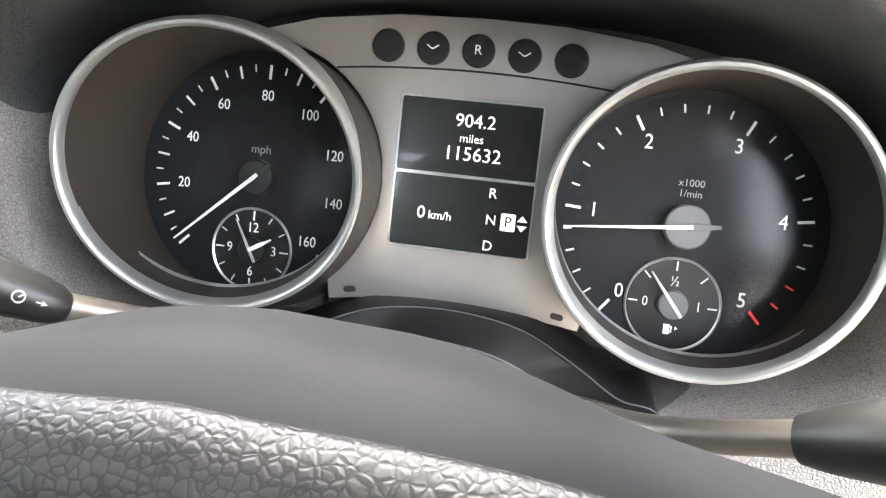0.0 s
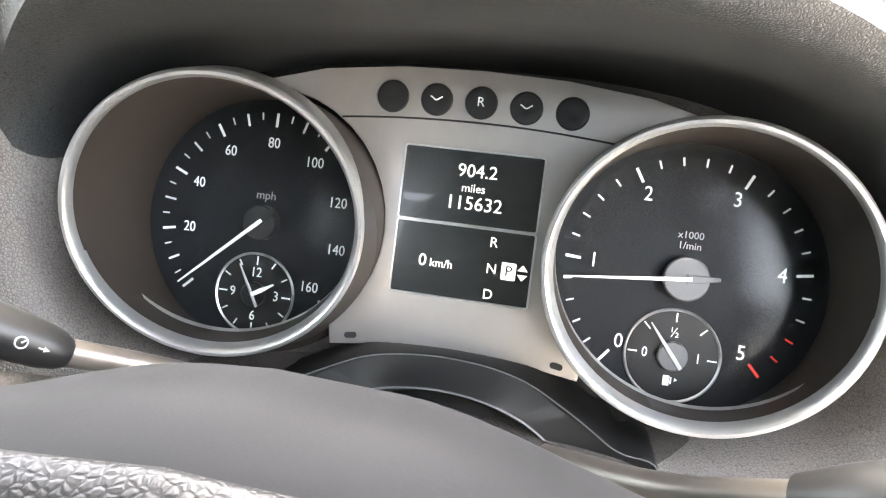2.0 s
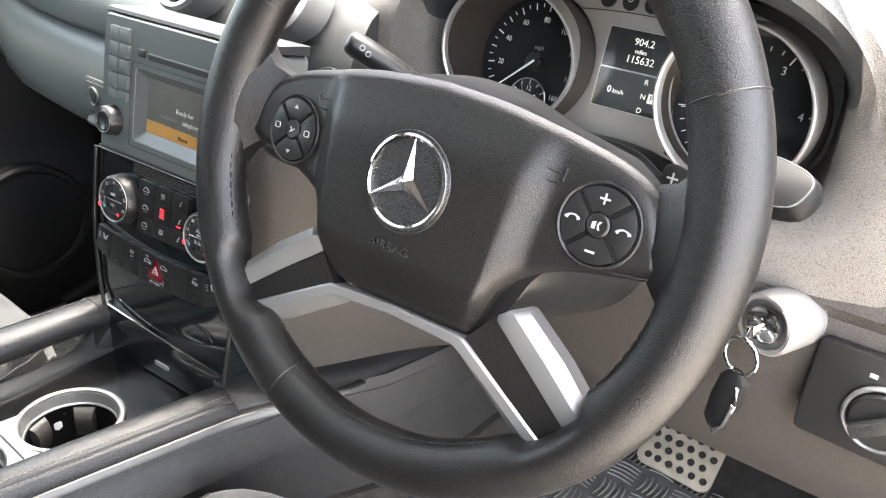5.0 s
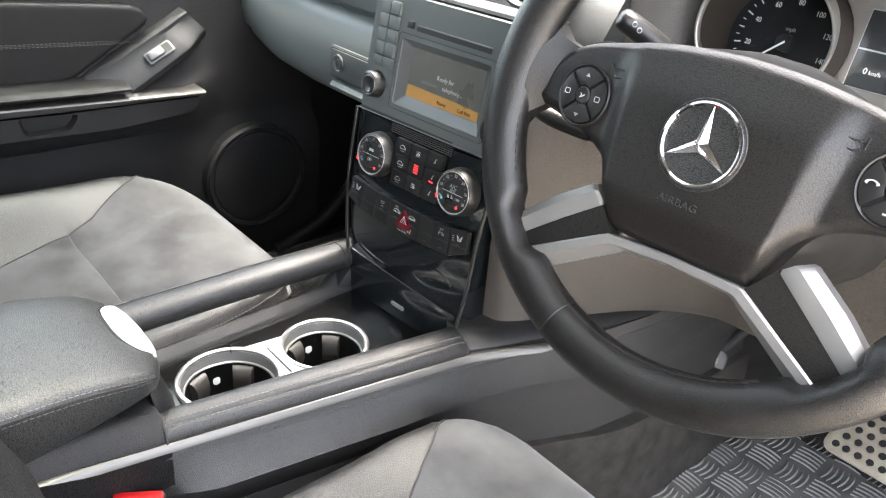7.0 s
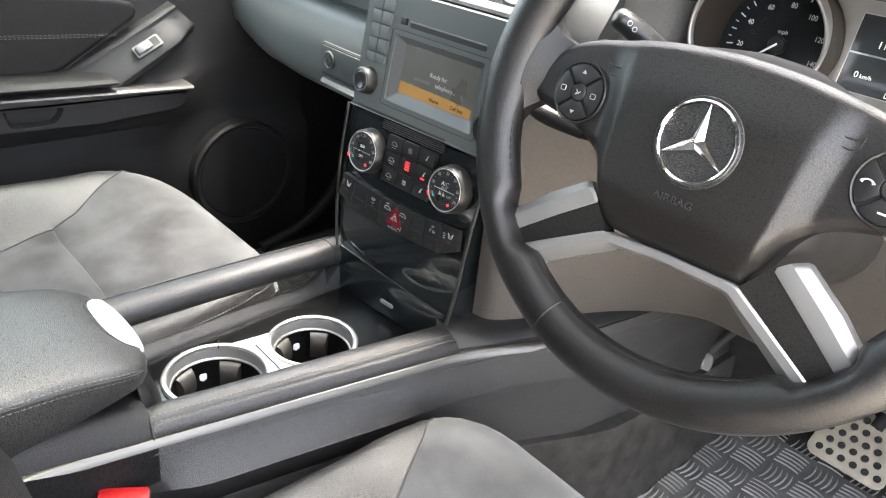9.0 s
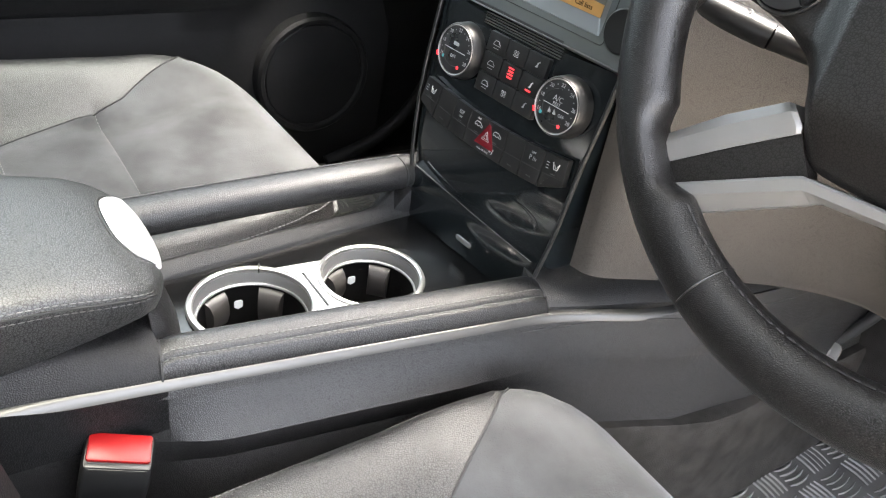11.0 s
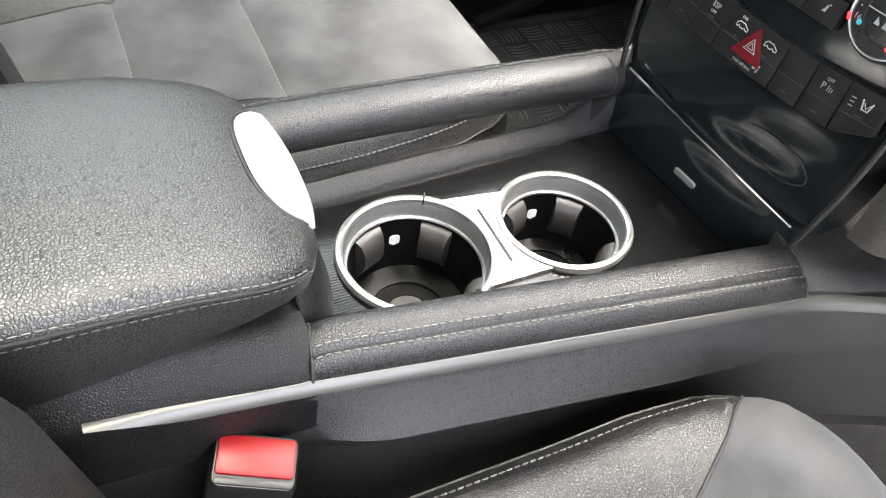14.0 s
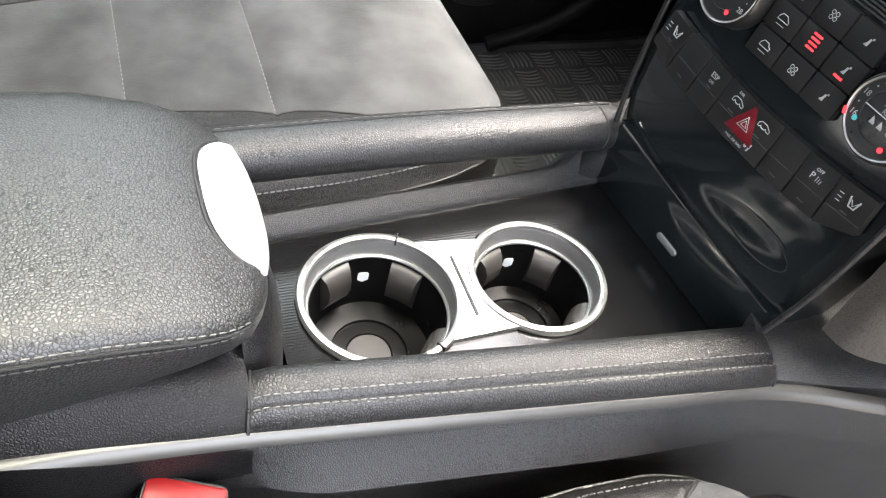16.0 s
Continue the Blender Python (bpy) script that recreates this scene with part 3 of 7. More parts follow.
# airbag cover: raised middle between two creases, flat wings for the control pads
half = [(0.045, 0.0555), (0.088, 0.0480), (0.114, 0.0415), (0.131, 0.0325), (0.140, 0.0200), (0.1465, 0.0020), (0.1470, -0.0060), (0.1400, -0.0095), (0.101, -0.0180),
        (0.079, -0.0280), (0.068, -0.0400), (0.062, -0.0530), (0.056, -0.0660), (0.048, -0.0740)]
cover = curve([(0, 0.0585, 0)] + [(x, y, 0) for x, y in half] + [(0, -0.0755, 0)] + [(-x, y, 0) for x, y in half[::-1]] + [(0, 0.0585, 0)], 8)[:-1]
cover_xy = np.array([(p.x, p.y) for p in cover])


def dome(x, y, s=0.0):
    """Height of the cover's face at a place."""
    u = abs(x)
    d = float(np.min(np.hypot(cover_xy[:, 0] - x, cover_xy[:, 1] - y)))
    f = max(0.0, min(1.0, (u - (0.062 + 0.10 * y)) / 0.018))
    h = 0.0025 - 0.5 * x * x * (1 - f) - 0.0115 * (0.75 * f + 0.25 * ease(f)) - 0.05 * max(0.0, u - 0.085)
    h -= 0.010 * ease((y - 0.015) / 0.05) * (1 - 0.6 * f) + 0.014 * ease((-0.042 - y) / 0.036)
    edge = max(0.0, 1 - d / 0.009)
    return h - 0.0065 * edge ** 2.2


levels = [1.0, 1.0, 0.992, 0.98, 0.965, 0.945, 0.92, 0.89, 0.85, 0.81, 0.77, 0.73, 0.69, 0.65, 0.61, 0.57, 0.53, 0.49, 0.45, 0.41, 0.37, 0.33, 0.29, 0.25, 0.21, 0.17, 0.13, 0.09, 0.045, 0.0]
rings = []
for k, s in enumerate(levels):
    ring = []
    for p in cover:
        mid_ = Vector((0.70 * p.x, 0.004, 0))
        q = mid_ + (p - mid_) * s
        ring.append(WM @ Vector((q.x, q.y, dome(q.x, q.y) - (0.004 if k == 0 else 0))))
    rings.append(ring)
airbag = part("airbag_cover", loft(rings, cap=False), COVER, wheel, "grained black airbag cover with horn marks")
# smooth back half of the cover, rising a little towards the column
def back_ring(k, z, rise):
    out = []
    for p in cover:
        up_ = 1.15 * rise * ease((0.066 - abs(p.x - 0.006)) / 0.05) * ease(p.y / 0.03)
        kk = k if p.y < 0.01 else 1.0 - (1 - k) * ease((abs(p.x) - 0.10) / 0.03)
        out.append(WM @ Vector((p.x * kk, p.y * kk + up_, z if z < -0.02 else dome(p.x, p.y) + z)))
    return out


part("hub_back", loft([back_ring(0.996, -0.0012, 0.0), back_ring(0.992, -0.006, 0.0010), back_ring(0.98, -0.030, 0.0035), back_ring(0.96, -0.052, 0.0065), back_ring(0.93, -0.056, 0.0055), [WM @ Vector((p.x * 0.6, p.y * 0.6, -0.075)) for p in cover]]), HUB_BACK, wheel, "smooth black back of the hub")

bz = dome(0, 0, 0.1)
badge_ring = part("badge_ring", lathe([(0.0270, -0.002), (0.0276, 0.0006), (0.0270, 0.0022), (0.0256, 0.0026), (0.0244, 0.0018), (0.0241, -0.002)], WM @ at(0, 0, bz), 72, closed=True), CHROME, airbag, "chrome round emblem")
part("badge_recess", lathe([(0.0292, 0.0), (0.0287, 0.0006), (0.0270, 0.0004), (0.0001, 0.0004)], WM @ at(0, 0, bz), 56), PLASTIC, badge_ring)
arm = bmesh.new()
for k in range(3):
    m = WM @ at(0, 0, bz) @ Matrix.Rotation(radians(90 + 120 * k), 4, "Z")
    ridge0, tip = arm.verts.new(m @ Vector((0, 0, 0.0042))), arm.verts.new(m @ Vector((0.0250, 0, 0.0016)))
    l_, r_ = arm.verts.new(m @ Vector((0.0025, 0.0040, 0.0006))), arm.verts.new(m @ Vector((0.0025, -0.0040, 0.0006)))
    arm.faces.new((ridge0, r_, tip))
    arm.faces.new((ridge0, tip, l_))
    arm.faces.new((l_, tip, r_))
part("badge_arm", arm, CHROME, badge_ring, angle=10)
text("airbag_mark", "AIRBAG", 0.0068, WM @ at(-0.001, -0.0385, dome(0, -0.0385) + 0.0007), LEATHER, airbag, depth=0.0005, squeeze=1.2)
for s in (-1, 1):
    x0 = 0.0795 * s
    y0 = 0.0265
    h0 = dome(x0, y0) + 0.0012
    part("horn_mark", join(tube([WM @ Vector((x0 + s * t, y0 + d, h0)) for t, d in ((-0.008, 0.005), (-0.003, 0.003), (0.004, 0.003), (0.007, 0.006), (0.006, -0.001))], 0.0005, 6),
                           tube([WM @ Vector((x0 + s * t, y0 + d, h0)) for t, d in ((-0.005, 0.000), (-0.003, -0.0025), (0.001, -0.003), (0.004, -0.002))], 0.0005, 6)), PLASTIC, airbag)


def button_pad(cx, cy, signs):
    base = dome(cx, cy) + 0.0010
    m = WM @ at(cx, cy, base) @ Matrix.Rotation(math.atan(0.05) * math.copysign(1, cx), 4, "Y")
    pad = part("control_pad", lathe([(0.0222, -0.006), (0.0222, 0.0004), (0.0214, 0.0010), (0.0202, 0.0002), (0.0202, -0.005)], m, 56, closed=True), SMOOTH_PLASTIC, wheel, "round four-way control pad")
    for k in range(4):
        a0 = 45 + 90 * k
        pts = [(0.0068 * math.cos(radians(a)), 0.0068 * math.sin(radians(a))) for a in range(a0 + 84, a0 + 5, -8)]
        pts = [(0.0196 * math.cos(radians(a)), 0.0196 * math.sin(radians(a))) for a in range(a0 + 3, a0 + 88, 7)] + pts
        part("key", slab(pts, m @ at(0, 0, 0.0014), 0.004, 0.0006), SMOOTH_PLASTIC, pad)
    part("centre_key", lathe([(0.0062, -0.001), (0.0062, 0.0014), (0.0052, 0.0021), (0.0001, 0.0016)], m, 32), SMOOTH_PLASTIC, pad)
    g = 0.0022
    top, bot, lft, rgt = (m @ at(*p, g) for p in ((0, 0.0135), (0, -0.0135), (-0.0135, 0), (0.0135, 0)))
    if signs == "phone":
        plus = join(slab([(-0.0028, -0.0005), (0.0028, -0.0005), (0.0028, 0.0005), (-0.0028, 0.0005)], top, 0.0003), slab([(-0.0005, -0.0028), (0.0005, -0.0028), (0.0005, 0.0028), (-0.0005, 0.0028)], top, 0.0003))
        part("key_mark", plus, ICON, pad)
        part("key_mark", slab([(-0.0026, -0.0006), (0.0026, -0.0006), (0.0026, 0.0006), (-0.0026, 0.0006)], bot, 0.0003), ICON, pad)
        for mm, k in ((lft, 1), (rgt, -1)):
            arc = [mm @ Vector((0.0034 * math.cos(radians(a)), 0.0026 * math.sin(radians(a)) - 0.0008, 0)) for a in range(10, 171, 20)]
            part("key_mark", tube(arc, [0.0011, 0.0009, 0.0006, 0.0005, 0.0005, 0.0005, 0.0006, 0.0009, 0.0011], 6), ICON, pad)
        part("key_mark", join(slab([(-0.003, -0.002), (-0.001, -0.002), (-0.001, 0.002), (-0.003, 0.0012)], m @ at(0, 0, 0.0022), 0.0003),
                              slab([(0.0004, -0.0022), (0.0016, -0.0022), (0.0006, 0.0003), (0.002, 0.0022), (0.0006, 0.0022), (-0.0002, 0.0003)], m @ at(0, 0, 0.0022), 0.0003)), ICON, pad)
    else:
        for mm, s in ((top, 1), (bot, -1)):
            part("key_mark", slab([(-0.0020, -0.0004 * s), (0.0020, -0.0004 * s), (0, 0.0022 * s)][::s], mm, 0.0003), ICON, pad)
        for mm in (lft, rgt):
            part("key_mark", tube([mm @ Vector((x, y, 0)) for x, y in rounded(0.0042, 0.0034, 0.0006, 2)], 0.0003, 5, closed=True, up=WM.to_3x3() @ Vector((0, 0, 1))), ICON, pad)
        part("key_mark", tube([m @ Vector((x, y, 0.0022)) for x, y in ((-0.0018, 0.0014), (-0.0004, 0), (-0.0018, -0.002), (0.0006, -0.0008), (0.002, 0.0006))], 0.0004, 5), GREY_PRINT, pad)
    return pad


button_pad(-0.1022, 0.0055, "list")
button_pad(0.1098, 0.0100, "phone")

# spokes: two across, two slanting down, each with bright trim
for s in (-1, 1):
    def spoke_ring(x, y0, y1, w0, w1):
        return [WM @ Vector((s * x, y, w)) for y, w in ((y0, w0), (y0 + 0.3 * (y1 - y0), w1), (y0 + 0.7 * (y1 - y0), w1), (y1, w0), (y1, w0 - 0.012), (y0, w0 - 0.012))]
    part("upper_spoke", loft([spoke_ring(x, y0, y1, w0, w1) for x, y0, y1, w0, w1 in
                              ((0.126, -0.006, 0.036, -0.022, -0.018), (0.1385, -0.010, 0.040, -0.017, -0.0115), (0.147, -0.018, 0.050, -0.013, -0.006), (0.155, -0.036, 0.064, -0.010, -0.001), (0.166, -0.062, 0.086, -0.008, 0.003))]), LEATHER_FINE, wheel)

    def skin(name, edges, material, label="", n=7, slip=(0.0, 0.0)):
        """A strip skinned across edge runs of (x, y, height) in the wheel's plane, with its edges turned down behind."""
        lines = []
        for run in edges:
            run = [Vector(q) for q in run]
            run[-1] += (run[-1] - run[-2]).normalized() * 0.010
            if s < 0:
                run = [q + Vector((*slip, 0)) * min(1.0, q.x / 0.045) for q in run]
            line = []
            for p, q in zip(run, run[1:]):
                line += [Vector(p).lerp(Vector(q), k / n) for k in range(n)]
            lines.append(line + [Vector(run[-1])])
        back = [[p - Vector((0, 0, 0.012)) for p in lines[k]] for k in (0, -1)]
        rows = [[WM @ Vector((s * p.x, p.y, p.z)) for p in row] for row in zip(back[0], *lines, back[1])]
        return part(name, loft(rows), material, wheel, label, angle=34)
    skin("lower_spoke", [[(0.0530, -0.0740, -0.0125), (0.085, -0.0925, -0.0120), (0.1200, -0.1130, -0.0130)], [(0.062, -0.063, -0.0112), (0.090, -0.080, -0.0110), (0.1235, -0.1020, -0.0125)],
                         [(0.0700, -0.0520, -0.0120), (0.098, -0.0735, -0.0118), (0.1300, -0.0950, -0.0132)]], COVER, slip=(-0.008, -0.004))
    skin("upper_spoke_trim", [[(0.0702, -0.0560, -0.0105), (0.0720, -0.0572, -0.0098), (0.098, -0.0765, -0.0102), (0.1250, -0.0975, -0.0120)], [(0.0705, -0.0530, -0.0098), (0.0730, -0.0540, -0.0086), (0.099, -0.0740, -0.0090), (0.1268, -0.0950, -0.0110)],
                              [(0.0765, -0.0478, -0.0098), (0.0795, -0.0487, -0.0084), (0.1050, -0.0672, -0.0090), (0.1303, -0.0880, -0.0110)], [(0.0815, -0.0450, -0.0140), (0.0850, -0.0452, -0.0140), (0.1120, -0.0640, -0.0150), (0.1330, -0.0825, -0.0160)]], SILVER_PAINT, "satin silver spoke trim", slip=(-0.0115, -0.0050))
    skin("lower_spoke_trim", [[(0.0, -0.0740, -0.0110), (0.0475, -0.0735, -0.0110), (0.0535, -0.0740, -0.0110), (0.0600, -0.0775, -0.0110), (0.1170, -0.1108, -0.0130)], [(0.0, -0.0750, -0.0098), (0.0472, -0.0746, -0.0098), (0.0528, -0.0752, -0.0098), (0.0592, -0.0787, -0.0098), (0.1164, -0.1120, -0.0118)],
                              [(0.0, -0.0792, -0.0105), (0.0455, -0.0792, -0.0105), (0.0500, -0.0800, -0.0105), (0.0560, -0.0836, -0.0105), (0.1132, -0.1165, -0.0125)], [(0.0, -0.0822, -0.0180), (0.0430, -0.0826, -0.0180), (0.0468, -0.0846, -0.0190), (0.0520, -0.0885, -0.0200), (0.1075, -0.1240, -0.0220)]], SILVER_PAINT, "satin silver spoke trim", slip=(-0.006, -0.004))
# shift paddles behind the wheel
for s in (-1, 1):
    pd = [(0.118, 0.020), (0.112, 0.045), (0.116, 0.0535), (0.130, 0.0500), (0.146, 0.038), (0.150, 0.020), (0.148, 0.004), (0.125, 0.0)]
    pts = [(s * p.x, p.y) for p in curve([(*q, 0) for q in pd + pd[:1]], 4)[:-1]]
    pdl = part("shift_paddle", slab(pts if s < 0 else pts[::-1], WM @ at(0.006 * s, -0.006, -0.052), 0.005, 0.0012), SMOOTH_PLASTIC, wheel, "black shift paddle")
    c = WM @ at(0.1245 * s, 0.040, -0.0517)
    if s > 0:
        part("paddle_mark", join(slab([(-0.003, -0.0005), (0.003, -0.0005), (0.003, 0.0005), (-0.003, 0.0005)], c, 0.0003), slab([(-0.0005, -0.003), (0.0005, -0.003), (0.0005, 0.003), (-0.0005, 0.003)], c, 0.0003)), ICON, pdl)
    else:
        part("paddle_mark", slab([(-0.003, -0.0005), (0.003, -0.0005), (0.003, 0.0005), (-0.003, 0.0005)], c, 0.0003), ICON, pdl)

# steering column with its cover and ignition
column = thing("steering_column", (0, 0.25, 0.93), "dark plastic steering column cover behind the wheel", "steering column")
part("cover", loft([[WM @ Vector((rx * math.cos(a), ry * math.sin(a) - 0.034, w)) for a in (2 * math.pi * k / 28 for k in range(28))]
                    for rx, ry, w in ((0.050, 0.038, -0.055), (0.060, 0.050, -0.065), (0.066, 0.055, -0.11), (0.070, 0.06, -0.17), (0.072, 0.064, -0.24))]), SMOOTH_PLASTIC, column)


st_l = thing("control_stalk", (-0.05, 0.275, 0.975), "black cruise control stalk with white marks on a metal stem", "stalk")
part("stem", tube(curve([(-0.050, 0.275, 0.975), (-0.080, 0.249, 0.993), (-0.106, 0.224, 1.0075)], 6), 0.0044, 16), STEM, st_l, "grey metal stem")
S0, S1 = Vector((-0.103, 0.227, 1.0055)), Vector((-0.152, 0.178, 1.0455))


def on_stalk(t):
    return S0.lerp(S1, t)


part("barrel", tube([on_stalk(t) for t in (0.0, 0.04, 0.10, 0.2, 0.4, 0.60)], [0.0050, 0.0068, 0.0078, 0.0086, 0.0098, 0.0108], 24, squash=0.9), SMOOTH_PLASTIC, st_l)
part("collar", tube([on_stalk(0.60), on_stalk(0.608)], 0.0106, 24, squash=0.9), MATTE, st_l)
part("tip", tube([on_stalk(t) for t in (0.608, 0.66, 0.75, 0.86, 0.94, 0.98, 1.0)], [0.0108, 0.0109, 0.0110, 0.0108, 0.0102, 0.0086, 0.0054], 24, squash=0.9), SMOOTH_PLASTIC, st_l)
sx_ = (S0 - S1).normalized()
sn_ = Vector((0.45, -0.80, 0.30))
sn_ = (sn_ - sx_ * sn_.dot(sx_)).normalized()
sy_ = sn_.cross(sx_).normalized()
sm = axes(on_stalk(0.82) + sn_ * 0.0110, sx_, sy_, sn_)
part("stalk_mark", join(*[tube([sm @ Vector((0.0019 * math.cos(a) + dx, 0.0019 * math.sin(a) + dy, 0)) for a in (k * 0.52 for k in range(12))], 0.0003, 5, closed=True, up=sn_) for dx, dy in ((-0.003, 0.001), (0.003, -0.0005))]), ICON, st_l)
text("stalk_text", "LIM/", 0.0043, axes(on_stalk(0.36) + sn_ * 0.0097, sx_, sy_, sn_), ICON, st_l, depth=0.0004)
dm_ = axes(on_stalk(0.20) + sn_ * 0.0087, sx_, sy_, sn_)
part("stalk_mark", join(tube([dm_ @ Vector((0.0017 * math.cos(a), 0.0017 * math.sin(a), 0)) for a in (k * 0.5236 for k in range(12))], 0.0003, 5, closed=True, up=sn_), tube([dm_ @ Vector((x, x, 0)) for x in (0.0, 0.0010)], 0.0003, 5)), ICON, st_l)
part("stalk_arrow", slab([(-0.0035, -0.0004), (0.0, -0.0004), (0.0, -0.0014), (0.003, 0), (0.0, 0.0014), (0.0, 0.0004), (-0.0035, 0.0004)], axes(on_stalk(0.115) + sn_ * 0.0080, sx_, sy_, sn_) @ Matrix.Scale(0.6, 4), 0.0002), ICON, st_l)
# indicator and wiper stalk, lower down on the same side
st_c = thing("wiper_stalk", (-0.06, 0.22, 0.945), "black indicator and wiper stalk with white marks", "stalk")
part("stem", tube(curve([(-0.055, 0.225, 0.945), (-0.10, 0.180, 0.950), (-0.140, 0.150, 0.957)], 6), [0.0075, 0.0075, 0.0075, 0.0078, 0.0080, 0.0082, 0.0085, 0.0088, 0.0090, 0.0093, 0.0096, 0.0098, 0.0100], 20, squash=0.8), SMOOTH_PLASTIC, st_c)
part("tip", tube(curve([(-0.140, 0.150, 0.957), (-0.165, 0.137, 0.962), (-0.185, 0.128, 0.967)], 4), [0.0104, 0.0108, 0.0108, 0.0108, 0.0106, 0.0102, 0.0095, 0.008, 0.005], 20, squash=0.8), SMOOTH_PLASTIC, st_c)
wm_ = axes((-0.152, 0.138, 0.9675), Vector((0.88, -0.45, -0.18)).normalized(), Vector((0.40, 0.45, 0.80)).normalized(), Vector((-0.28, -0.77, 0.57)).normalized())
part("stalk_mark", join(tube([wm_ @ Vector((x, y, 0)) for x, y in ((-0.003, 0.001), (-0.0015, 0.0022), (0.0015, 0.0022), (0.003, 0.001))], 0.0003, 5), tube([wm_ @ Vector((x, y, 0)) for x, y in ((0, -0.001), (0.002, 0.0018))], 0.0003, 5)), ICON, st_c)
# gear selector on the other side
st_r = thing("gear_selector_stalk", (0.05, 0.26, 0.985), "grey-black column gear selector with white letters", "gear selector")
part("stem", tube(curve([(0.045, 0.272, 0.972), (0.082, 0.249, 0.982), (0.1130, 0.2130, 1.0075)], 6), 0.0050, 16), STEM, st_r)
gsx = Vector((0.93, -0.36, 0.06)).normalized()
gsn = Vector((0.10, -0.72, 0.68)).normalized()
gsy = gsn.cross(gsx).normalized()
GS = axes((0.146, 0.186, 1.028), gsx, gsy, gsx.cross(gsy))
grip_ = [(-0.026, -0.006), (-0.018, -0.0135), (0.0, -0.0160), (0.022, -0.0150), (0.040, -0.010), (0.043, 0.004), (0.036, 0.012), (0.016, 0.0160), (-0.004, 0.0150), (-0.020, 0.007)]
grip = [(p.x, p.y) for p in curve([(*q, 0) for q in grip_ + grip_[:1]], 5)[:-1]]
part("grip", loft([[GS @ Vector((x * k, y * k, h)) for x, y in grip] for k, h in ((0.8, -0.016), (0.97, -0.011), (1.0, -0.004), (0.95, 0.0005), (0.86, 0.0016))]), SELECTOR, st_r)
part("neck", tube(curve([(0.1095, 0.2165, 1.005), (0.115, 0.2125, 1.008), (0.124, 0.2065, 1.0130), (0.135, 0.2010, 1.0170)], 4), [0.0066, 0.0070, 0.0074, 0.0078, 0.0083, 0.0088, 0.0093, 0.0098, 0.0103, 0.0108, 0.0112, 0.0114, 0.0112], 20), SMOOTH_PLASTIC, st_r)
part("grip_edge", tube([GS @ Vector((x * 0.93, y * 0.93, 0.0009)) for x, y in grip], 0.0005, 6, closed=True, up=gsn), BEZEL, st_r)
for s, x, y in (("R", -0.0095, 0.0075), ("N", -0.0085, 0.0005), ("D", -0.0075, -0.0065), ("P", 0.0030, 0.0010)):
    text("letter", s, 0.0066, GS @ at(x, y, 0.0019), ICON, st_r)
for x, y, r in ((-0.0150, 0.004, 90), (-0.0145, -0.004, -90), (0.0090, 0.0010, 180)):
    part("letter_arrow", slab([(0.0016, 0), (-0.0010, 0.0014), (-0.0010, -0.0014)], GS @ at(x, y, 0.0020, r), 0.0002), ICON, st_r)

# ---- dashboard ----
dash = thing("dashboard", (-0.3, 0.5, 0.80), "dark grained vinyl dashboard with a hooded gauge binnacle", "dashboard")
# binnacle: one skin from the gauge opening, over the hood's lip, out to the dash
NB = 96


def loop(ax_, top, bot, yt, yb, p_top=2.4, p_bot=3.0, cz=1.025, slim=0.0, span=(0, 360)):
    out = []
    full = span == (0, 360)
    for k in range(NB):
        a = 2 * math.pi * k / NB if full else radians(lerp(span[0], span[1], k / (NB - 1)))
        c, s = math.cos(a), math.sin(a)
        p = p_top if s >= 0 else p_bot
        b = top if s >= 0 else bot
        r = 1 / (abs(c / ax_) ** p + abs(s / b) ** p) ** (1 / p)
        x, z = r * c, r * s
        x *= 1 - slim * ease((z - 0.012) / 0.03)
        f = max(0.0, 1 - (abs(x) / (0.97 * ax_)) ** 1.6) * ease((z + 0.004) / 0.03)
        out.append(Vector((x, lerp(yb, yt, f), cz + z)))
    return out


skin = [(0.150, 0.070, 0.060, 0.392, 0.37, 3.0, 4.0, 0, 8), (0.162, 0.083, 0.067, 0.34, 0.325, 3.0, 4.0, 0, 8), (0.167, 0.091, 0.0685, 0.27, 0.305, 2.8, 3.8, 0, 8), (0.172, 0.098, 0.070, 0.215, 0.298, 2.5, 3.5, 0, 8.5),
        (0.176, 0.104, 0.072, 0.203, 0.293, 2.4, 3.3, 0, 9.5), (0.184, 0.111, 0.076, 0.201, 0.289, 2.4, 3.1, 0.02, 13), (0.194, 0.118, 0.081, 0.212, 0.286, 2.4, 3.0, 0.03, 20), (0.205, 0.121, 0.090, 0.25, 0.284, 2.4, 3.0, 0.03, 31)]
part("binnacle_hood", loft([loop(*q[:7], slim=q[7], span=(q[8], 180 - q[8])) for q in skin], cap=False, closed=False), DASH_TOP, dash, "black grained hood over the gauges")
part("gauge_recess", loft([loop(*q[:7], slim=q[7], span=(180 - q[8], 360 + q[8])) for q in skin], cap=False, closed=False), DASH, dash, "warm grey grained skin round the gauges")
part("gauge_backing", box(pose(0, 0.400, 1.02), 0.36, 0.008, 0.20), DASH_TOP, dash)
outer = [loop(0.205, 0.121, 0.090, 0.25, 0.284, slim=0.03), loop(0.222, 0.118, 0.105, 0.32, 0.284, 2.5, 3.4, slim=0.03), loop(0.245, 0.106, 0.120, 0.42, 0.290, 2.8, 4, slim=0.02), loop(0.28, 0.085, 0.135, 0.52, 0.31, 3, 5, slim=0.0)]
part("binnacle_surround", loft(outer, cap=False), DASH, dash, "warm grey grained dash skin")
